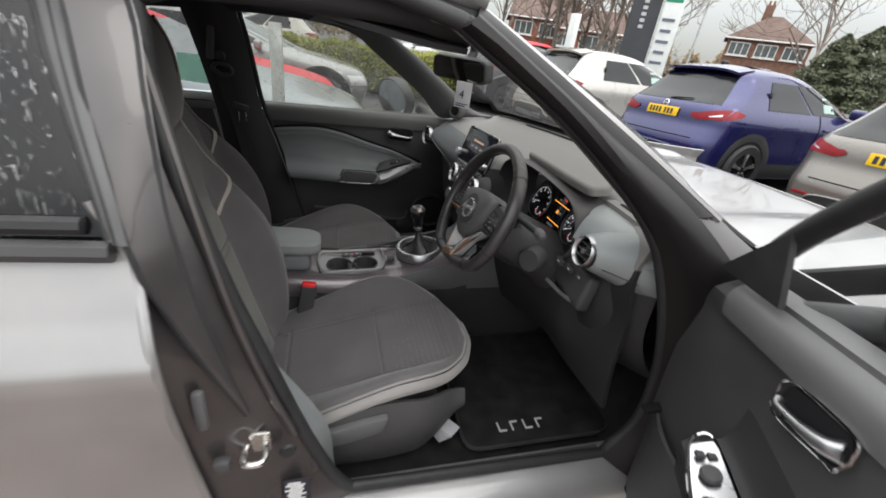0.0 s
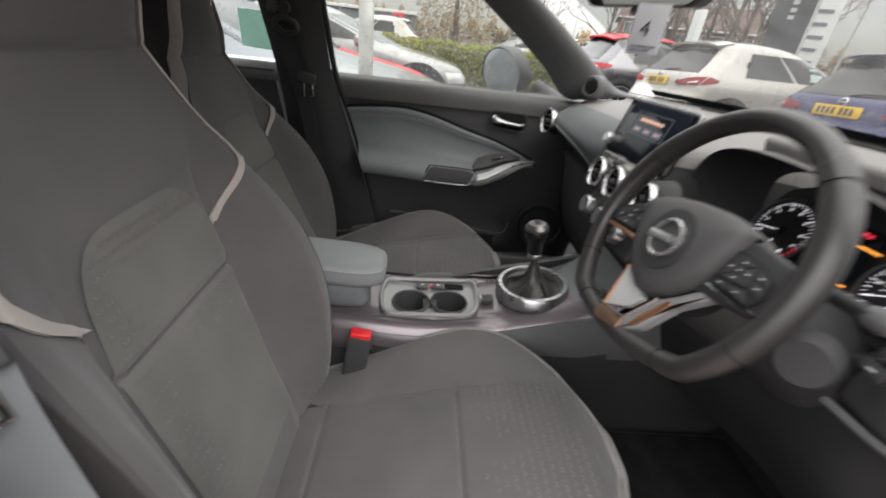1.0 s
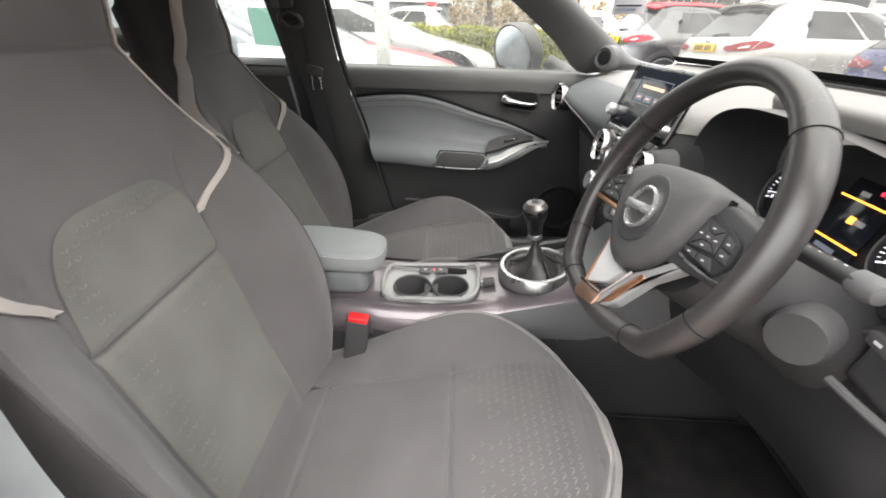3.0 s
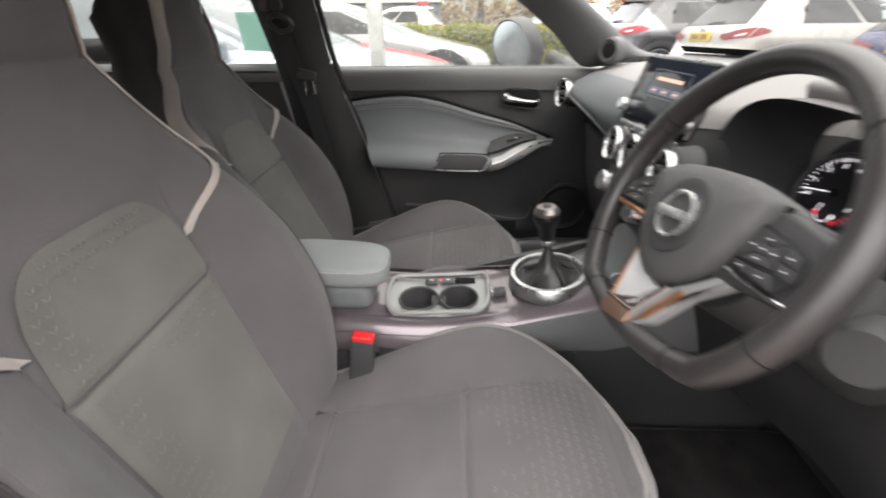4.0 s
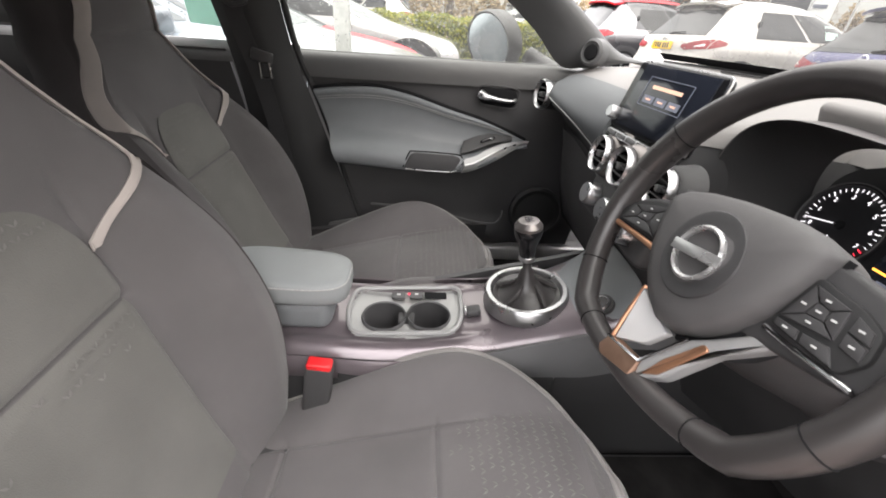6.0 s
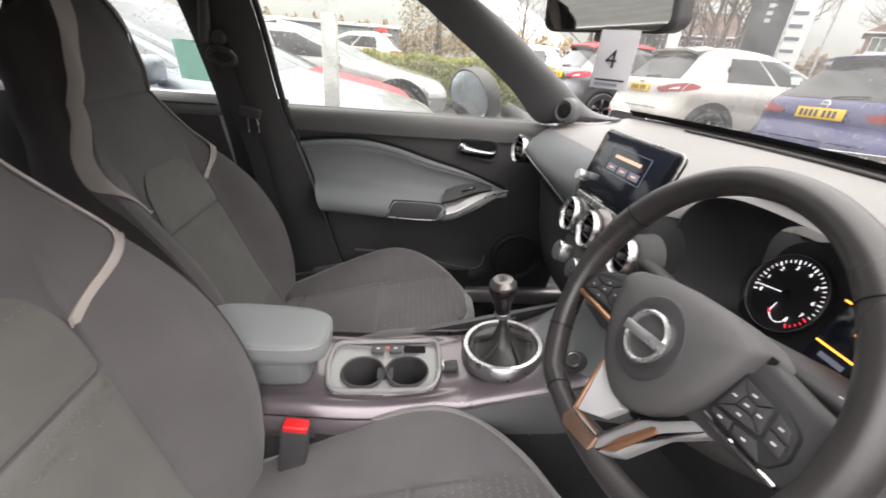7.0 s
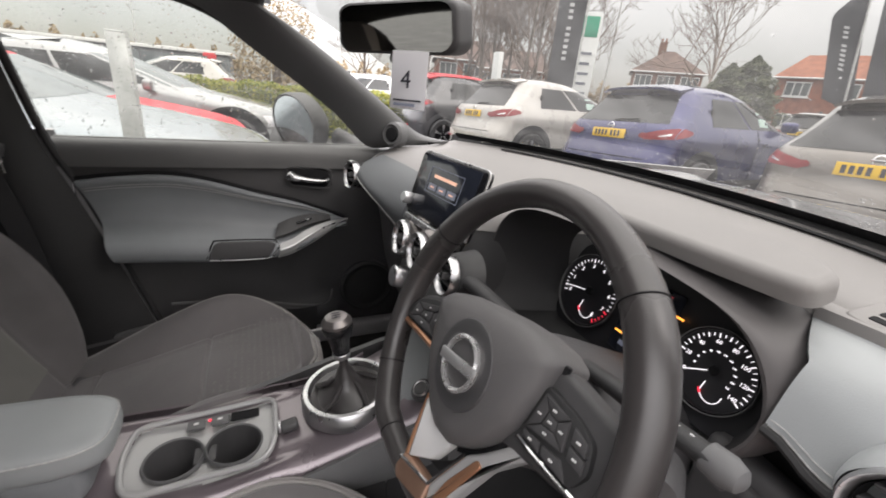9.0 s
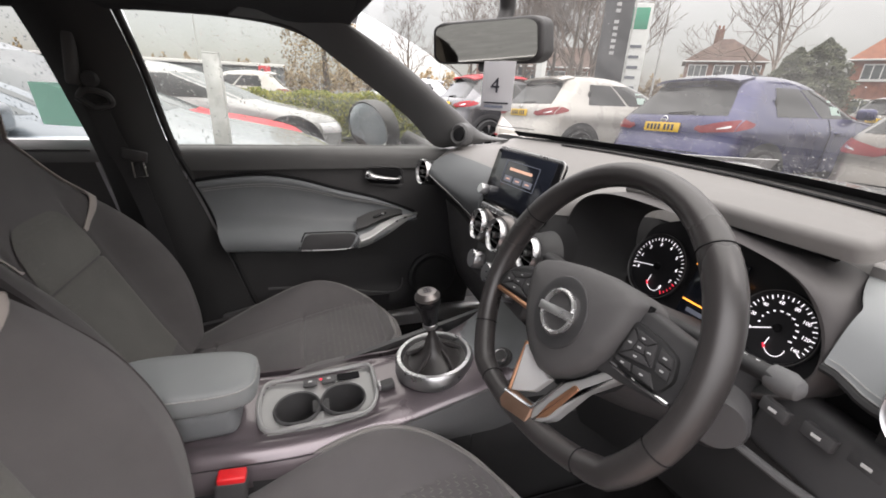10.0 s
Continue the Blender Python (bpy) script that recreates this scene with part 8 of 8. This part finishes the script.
# leaves: small folded quads scattered in a volume
def leaf_mat(name, a, b):
    m = mat(name, a, rough=0.7, spec=0.3)
    n, l = m.node_tree.nodes, m.node_tree.links
    g = n.new("ShaderNodeNewGeometry")
    r = n.new("ShaderNodeValToRGB")
    r.color_ramp.elements[0].color, r.color_ramp.elements[1].color = (*a, 1), (*b, 1)
    l.new(g.outputs["Random Per Island"], r.inputs[0])
    l.new(r.outputs[0], n["Principled BSDF"].inputs["Base Color"])
    return m


M["hedge"] = leaf_mat("hedge_leaves", (0.09, 0.125, 0.025), (0.36, 0.34, 0.07))
M["gold"] = leaf_mat("gold_twigs", (0.20, 0.145, 0.08), (0.36, 0.28, 0.17))
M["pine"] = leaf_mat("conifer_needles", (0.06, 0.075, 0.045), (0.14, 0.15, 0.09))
M["bark"] = mat("bark", (0.13, 0.105, 0.085), rough=0.9, grain=1.0, grain_scale=30, vary=0.4, vary_scale=5)
M["bark_pale"] = mat("birch_bark", (0.38, 0.33, 0.29), rough=0.85, grain=0.6, grain_scale=30, vary=0.4, vary_scale=6)
M["twig"] = mat("twigs", (0.20, 0.155, 0.13), rough=0.9, vary=0.2)


def leaves(fn, n, size, material, name, seed, parent=None, label=""):
    rnd = random.Random(seed)
    vs, fs = [], []
    for _ in range(n):
        p = fn(rnd)
        a = Vector((rnd.gauss(0, 1), rnd.gauss(0, 1), rnd.gauss(0, 1))).normalized()
        b = a.orthogonal().normalized()
        s = size * (0.6 + 0.8 * rnd.random())
        k = len(vs)
        c = a.cross(b)
        vs += [p + a * s, p + b * s * 0.5 + c * s * 0.15, p - a * s, p - b * s * 0.5 + c * s * 0.15]
        fs += [(k, k + 1, k + 2), (k, k + 2, k + 3)]
    me = bpy.data.meshes.new(name)
    me.from_pydata(vs, [], fs)
    me.materials.append(material)
    ob = new(name, me)
    if parent is not None:
        ob.parent = parent
        ob.matrix_parent_inverse = Matrix.Translation(-Vector(parent.location))
    return tagged(ob, label)


def hedge_pt(r):
    x = -7.0 + 11.5 * r.random()
    t = r.random()
    y, z = 9.2 + 1.0 * r.random(), 1.02 * r.random() ** 0.6
    if t < 0.55:
        y = 9.2 + 0.10 * r.random()
    elif t < 0.85:
        z = 0.95 + 0.12 * r.random()
    y += 0.07 * math.sin(x * 3.1) + 0.05 * math.sin(x * 7.7)
    return Vector((x, y, max(0.02, z + 0.03 * math.sin(x * 5) + 0.02 * math.sin(x * 13))))
hd = thing("hedge", (-1.3, 9.7, 0), "clipped green and yellow hedge along the car park", "hedge")
leaves(hedge_pt, 26000, 0.032, M["hedge"], "hedge_leaves", 11, hd)
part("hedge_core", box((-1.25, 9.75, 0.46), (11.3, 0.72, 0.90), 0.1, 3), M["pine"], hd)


def tree(name, x, y, h, spread, seed, label, bark, levels=4, trunk=0.16, lean=0.0, twig=0.016):
    """A bare tree: trunk, limbs and twigs dividing again and again."""
    rnd = random.Random(seed)
    t = thing(name, (x, y, 0), label, "tree")
    trunk_pts = [(x, y, 0), (x + lean * 0.3, y, h * 0.25), (x + lean, y, h * 0.55), (x + lean * 1.3, y, h * 0.9)]
    part("trunk", tube(trunk_pts, [trunk, trunk * 0.75, trunk * 0.45, trunk * 0.12], 10, n=14), bark, t)
    vs, fs = [], []

    def seg(p, q, r0, r1):
        d = (q - p).normalized()
        a = d.orthogonal().normalized()
        b = d.cross(a)
        k = len(vs)
        for c, r in ((p, r0), (q, r1)):
            for j in range(4):
                w = j * math.pi / 2
                vs.append(c + (a * math.cos(w) + b * math.sin(w)) * r)
        for j in range(4):
            fs.append((k + j, k + (j + 1) % 4, k + 4 + (j + 1) % 4, k + 4 + j))

    def grow(p, d, L, r, lev):
        q = p
        n = 3
        for i in range(n):
            d = (d + Vector((rnd.gauss(0, 0.16), rnd.gauss(0, 0.16), rnd.gauss(0.07, 0.10)))).normalized()
            q2 = q + d * L / n
            seg(q, q2, r * (1 - 0.25 * i / n), r * (1 - 0.25 * (i + 1) / n))
            q = q2
            if lev > 0 and i > 0:
                for _ in range(rnd.choice((1, 1, 2))):
                    s = Vector((rnd.gauss(0, 1), rnd.gauss(0, 1), rnd.gauss(0.25, 0.6))).normalized()
                    grow(q, (d * 0.75 + s * 0.75).normalized(), L * (0.55 + 0.25 * rnd.random()), max(twig, r * 0.55), lev - 1)
    for i in range(16):
        f = 0.24 + 0.70 * i / 15
        p = Vector(curve_at(trunk_pts, f))
        a = rnd.random() * 6.28
        d = Vector((math.cos(a) * spread, math.sin(a) * spread, 0.75 + 0.5 * f)).normalized()
        grow(p, d, h * (0.36 - 0.22 * f) * (0.8 + 0.4 * rnd.random()), trunk * 0.42 * (1.15 - f), levels)
    me = bpy.data.meshes.new("crown")
    me.from_pydata(vs, [], fs)
    me.materials.append(M["twig"])
    ob = new("crown", me)
    ob.parent = t
    ob.matrix_parent_inverse = Matrix.Translation(-Vector((x, y, 0)))
    tagged(ob, "bare winter crown of fine twigs")
    return t


def polar(bearing, d):
    """A place on the ground by its bearing, left of the car's nose, and distance from the driver's seat."""
    return 0.2 + d * math.cos(radians(bearing)), -0.67 + d * math.sin(radians(bearing))


for i, (bg, d, h, lean) in enumerate(((55.6, 29, 9.5, 0.1), (62.2, 29, 9.2, -0.2), (58.8, 33, 10.0, 0.0), (57.0, 27, 9.5, 0.3), (60.5, 30, 9.0, -0.3), (54.2, 31, 8.5, 0.2), (64.0, 34, 9.0, 0.2), (69, 40, 9, 0), (77, 45, 8, 0))):
    tree("bare_tree", *polar(bg, d), h, 0.9, 20 + i, "bare winter tree with a dark trunk", M["bark"], 5 if d < 32 else 4, 0.17, lean, 0.009)
tree("birch_tree", *polar(36.2, 40), 11.5, 0.55, 41, "bare birch tree with a pale trunk", M["bark_pale"], 4, 0.16, 0.2, 0.012)
tree("birch_tree", *polar(13, 36), 10, 0.6, 42, "bare birch tree with a pale trunk", M["bark_pale"], 4, 0.15, 0.2, 0.012)


def conifer(bg, d, h, w, seed):
    x, y = polar(bg, d)
    t = thing("conifer", (x, y, 0), "dark green conifer tree behind the cars", "tree")
    part("trunk", tube([(x, y, 0), (x, y, h * 0.9)], [0.16, 0.03], 8), M["bark"], t)
    def pt(r):
        f = r.random() ** 1.1
        a = r.random() * 6.283
        rad = w * (1 - f ** 1.6) ** 0.8 * (0.55 + 0.45 * r.random() ** 0.5) * (1 + 0.22 * math.sin(5 * a + 9 * f) + 0.15 * math.sin(31 * f))
        return Vector((x + math.cos(a) * rad, y + math.sin(a) * rad, 0.4 + f * h))
    leaves(pt, 9000, 0.12, M["pine"], "crown", seed, t)
for bg, d, h, w, sd in ((34.4, 37, 4.3, 1.9, 61), (32.4, 38, 4.9, 2.3, 62), (38.0, 60, 4.5, 2.0, 63)):
    conifer(bg, d, h, w, sd)


def bush_row(name, bg0, bg1, d, h, seed, material, n, label, size=0.22):
    t = thing(name, (*polar((bg0 + bg1) / 2, d), 0), label, "bushes")
    def pt(r):
        b = bg0 + (bg1 - bg0) * r.random()
        hh = h * (0.75 + 0.2 * math.sin(b * 2.3) + 0.12 * math.sin(b * 6.1 + 1))
        x, y = polar(b, d + 2 * r.random())
        return Vector((x, y, hh * r.random() ** 0.7))
    ob = leaves(pt, n, size, material, "foliage", seed, t)
bush_row("far_bushes", 42, 52, 62, 4.2, 71, M["gold"], 4200, "brown winter bushes in the distance")
bush_row("far_bushes", 66, 125, 70, 4.4, 72, M["gold"], 9000, "brown winter trees along the horizon", 0.3)
bush_row("far_bushes", -20, 34, 75, 5.0, 73, M["pine"], 7000, "dark trees along the horizon", 0.35)

# a golden weeping tree beyond the hedge
gx, gy = polar(87.5, 24)
wt = thing("golden_willow", (gx, gy, 0), "willow with hanging golden winter twigs", "tree")
part("trunk", tube([(gx, gy, 0), (gx + 0.1, gy, 1.5), (gx, gy, 3.5)], [0.22, 0.16, 0.08], 8), M["bark"], wt)
def willow_pt(r):
    a, q = r.random() * 6.283, r.random() ** 0.5
    top = 5.6 - 1.9 * q * q
    return Vector((gx + math.cos(a) * q * 2.0, gy + math.sin(a) * q * 2.0, 0.8 + (top - 0.8) * r.random() ** 0.6))
leaves(willow_pt, 3600, 0.075, M["gold"], "crown", 81, wt, "hanging golden twigs")

# ---- houses ----
M["brick"] = mat("brick_red", (0.28, 0.11, 0.07), rough=0.85, grain=0.8, grain_scale=40, vary=0.3, vary_scale=3)
M["brick_brown"] = mat("brick_brown", (0.20, 0.105, 0.075), rough=0.85, grain=0.8, grain_scale=40, vary=0.3, vary_scale=3)
M["tile_brown"] = mat("roof_tile_brown", (0.13, 0.085, 0.07), rough=0.85, grain=1.0, grain_scale=12, vary=0.3, vary_scale=2)
M["tile_orange"] = mat("roof_tile_orange", (0.27, 0.10, 0.055), rough=0.85, grain=1.0, grain_scale=12, vary=0.3, vary_scale=2)
M["frame_white"] = mat("white_frames", (0.75, 0.75, 0.74), rough=0.5, vary=0.06)


def house(bg, d, width, depth, eave, ridge, hip, brick, tile, label, turn, chimney=True, rows=2, cols=3):
    x, y = polar(bg, d)
    h = thing("house", (0, 0, 0), label, "house", "houses")
    W, D = width / 2, depth / 2
    part("brick_body", box((0, 0, eave / 2), (depth, width, eave), 0.0), brick, h)
    o = 0.35
    bm = bmesh.new()
    c = [bm.verts.new(p) for p in ((-D - o, -W - o, eave), (D + o, -W - o, eave), (D + o, W + o, eave), (-D - o, W + o, eave))]
    r0, r1 = bm.verts.new((0, -W * (1 - hip), ridge)), bm.verts.new((0, W * (1 - hip), ridge))
    for fs in ((c[0], c[1], r0), (c[1], c[2], r1, r0), (c[2], c[3], r1), (c[3], c[0], r0, r1), (c[3], c[2], c[1], c[0])):
        bm.faces.new(fs)
    bmesh.ops.recalc_face_normals(bm, faces=bm.faces)
    roof = part("roof", bm, tile, h, "tiled roof", 20)
    if chimney:
        part("chimney", box((0.1, W * 0.25, ridge + 0.25), (0.5, 0.75, 1.3), 0.03), brick, roof)
        for k in (-0.18, 0.18):
            part("chimney_pot", lathe([(0.11, 0), (0.09, 0.35), (0.0, 0.35)], Matrix.Translation((0.1, W * 0.25 + k, ridge + 0.9)), 10), M["tile_orange"], roof)
    part("gutter", tube([(-D - o, -W - o, eave), (-D - o, W + o, eave)], 0.07, 6), M["frame_white"], h)
    for r in range(rows):
        for k in range(cols):
            yy = -W + width * (k + 0.5) / cols
            zz = eave - 0.85 - 2.5 * r
            if zz < 0.8:
                continue
            w = part("window", box((-D - 0.02, yy, zz), (0.08, 1.7, 1.15), 0.02), M["frame_white"], h, "white framed window")
            for q in (-0.54, 0.0, 0.54):
                part("pane", box((-D - 0.055, yy + q, zz), (0.03, 0.46, 0.95)), CARGLASS_LIGHT, w)
            part("sill", box((-D - 0.08, yy, zz - 0.62), (0.18, 1.9, 0.08)), M["frame_white"], w)
    h.matrix_basis = Matrix.Translation((x, y, 0)) @ Matrix.Rotation(radians(turn), 4, "Z")
    return h


house(40.8, 55, 6.6, 6.6, 4.95, 7.3, 0.85, M["brick_brown"], M["tile_brown"], "brick house with a brown hipped roof", 45)
house(24.5, 50, 9.0, 7.0, 4.7, 6.8, 0.25, M["brick"], M["tile_orange"], "brick house with an orange tiled roof", 22)
house(11.0, 50, 9.0, 7.0, 4.7, 6.8, 0.25, M["brick"], M["tile_orange"], "brick house with an orange tiled roof", 12)
house(64.0, 48, 7.0, 8.0, 4.2, 6.4, 0.05, M["brick"], M["tile_brown"], "brick house with a brown roof", 70)
house(58.5, 46, 6.0, 7.0, 3.6, 5.6, 0.05, M["brick"], M["tile_brown"], "low brick house behind the trees", 60, False)
# long low showroom
sr_ = thing("showroom_building", (*polar(106, 46), 0), "long low dark glazed showroom", "building")
M["dark_panel"] = mat("dark_panel", (0.16, 0.17, 0.18), rough=0.5, vary=0.2, vary_scale=0.4)
sx, sy = polar(106, 46)
part("showroom_wall", box((sx, sy, 1.2), (22, 8, 2.4), 0.02), M["dark_panel"], sr_)
part("showroom_roof", box((sx, sy, 2.52), (22.6, 8.6, 0.24), 0.02), M["frame_white"], sr_)
for k in range(11):
    part("showroom_pane", box((sx - 10 + 2 * k, sy - 4.03, 1.25), (1.85, 0.06, 1.9), 0.01), CARGLASS_LIGHT, sr_)

# ---- banners, signs, lamp posts ----
M["banner_ink"] = mat("banner_lettering", (0.50, 0.51, 0.52), rough=0.6, vary=0.1)
M["banner"] = mat("banner_dark", (0.045, 0.048, 0.055), rough=0.6, vary=0.15, vary_scale=2, grain=0.4, grain_scale=300)
M["sign_green"] = mat("sign_green", (0.03, 0.33, 0.20), rough=0.5, vary=0.08)
M["sign_white"] = mat("sign_white", (0.72, 0.74, 0.73), rough=0.5, vary=0.06)


def banner(bg, d, z0, z1, w, turn, label, feather=False, slant=0.0):
    x, y = polar(bg, d)
    b = thing("banner_flag", (x, y, 0), label, "banner", "banners")
    rt = Matrix.Translation((x, y, 0)) @ Matrix.Rotation(radians(turn), 4, "Z")
    part("banner_pole", tube([rt @ Vector((0, -w / 2 - 0.04, 0)), rt @ Vector((0, -w / 2 - 0.04 + slant, z1 + 0.05))], 0.025, 8), M["galv"], b)
    def cloth_at(u, v):
        z = z0 + (z1 - z0) * v
        ww = w * ((1 - 0.75 * step(0.72, 1.0, v)) if feather else 1)
        return rt @ Vector((0.05 * math.sin(3 * v + 4 * u), -w / 2 + ww * u + slant * v, z + (0.25 * u * (1 - v) if feather else 0)))
    part("banner_cloth", grid(cloth_at, 12, 30, thick=0.004), M["banner"], b, "dark printed banner cloth")
    for k in range(9):
        def bar(u, v, k=k):
            f0 = 0.30 + 0.040 * k + (0.03 if k > 5 else 0.0)
            return (Vector(cloth_at(0.44 + 0.16 * u, f0 + 0.022 * v)) + rt.to_3x3() @ Vector((-0.012, 0, 0)))
        part("lettering_bar", grid(bar, 2, 2), M["banner_ink"], b)
    return b


banner(52.3, 13.0, 1.2, 4.9, 0.72, 52, "dark rectangular banner with white lettering bars")
banner(25.0, 14.5, 1.6, 4.3, 0.62, 25, "dark feather banner with white lettering bars", True, 0.5)
banner(20.5, 10.5, 1.5, 4.6, 1.05, 20, "dark feather banner with white lettering bars", True, 0.4)
tx, ty = polar(49.9, 17)
ts = thing("totem_sign", (tx, ty, 0), "white and green totem sign with pale bars", "sign")
rt = Matrix.Translation((tx, ty, 0)) @ Matrix.Rotation(radians(58), 4, "Z")
part("totem_board", moved(box((0, 0, 2.1), (0.14, 0.72, 4.2), 0.02), rt), M["sign_white"], ts)
part("totem_edge", moved(box((-0.02, 0.39, 2.2), (0.16, 0.07, 4.1), 0.01), rt), M["sign_green"], ts, "green edge")
part("totem_panel", moved(box((-0.075, 0, 3.75), (0.02, 0.55, 0.65), 0.01), rt), M["sign_green"], ts, "green panel")
for k in range(5):
    part("lettering_bar", moved(box((-0.08, 0, 2.9 - 0.33 * k), (0.02, 0.4 - 0.06 * (k % 2), 0.09)), rt), M["ui_dim"], ts)
wx_, wy_ = polar(60.3, 22)
wp = thing("white_sign_post", (wx_, wy_, 0), "plain white rectangular sign board", "sign")
part("sign_board", box((wx_, wy_, 1.6), (0.25, 0.55, 3.2), 0.02), M["sign_white"], wp)
for bg, d, h in ((47.2, 38, 10.5), (88, 60, 9), (101, 55, 8), (73, 50, 9)):
    lx, ly = polar(bg, d)
    lp = thing("street_lamp", (lx, ly, 0), "slim grey street lamp", "street lamp", "street lamps")
    part("lamp_pole", tube([(lx, ly, 0), (lx + 0.1, ly, h * 0.5), (lx + 0.15, ly, h)], [0.09, 0.07, 0.05], 8), M["galv"], lp)
    part("lamp_head", box((lx + 0.45, ly, h + 0.02), (0.75, 0.22, 0.12), 0.05, 3), M["galv"], lp)
rx, ry = polar(94.3, 30)
rs = thing("red_sign", (rx, ry, 0), "round red sign on a pole", "sign")
part("sign_pole", tube([(rx, ry, 0), (rx, ry, 1.75)], 0.05, 8), M["galv"], rs)
part("sign_face", box((rx, ry, 1.95), (0.7, 0.12, 0.42), 0.1, 4), mat("sign_red", (0.62, 0.03, 0.04), rough=0.5, vary=0.06), rs, "red sign face")
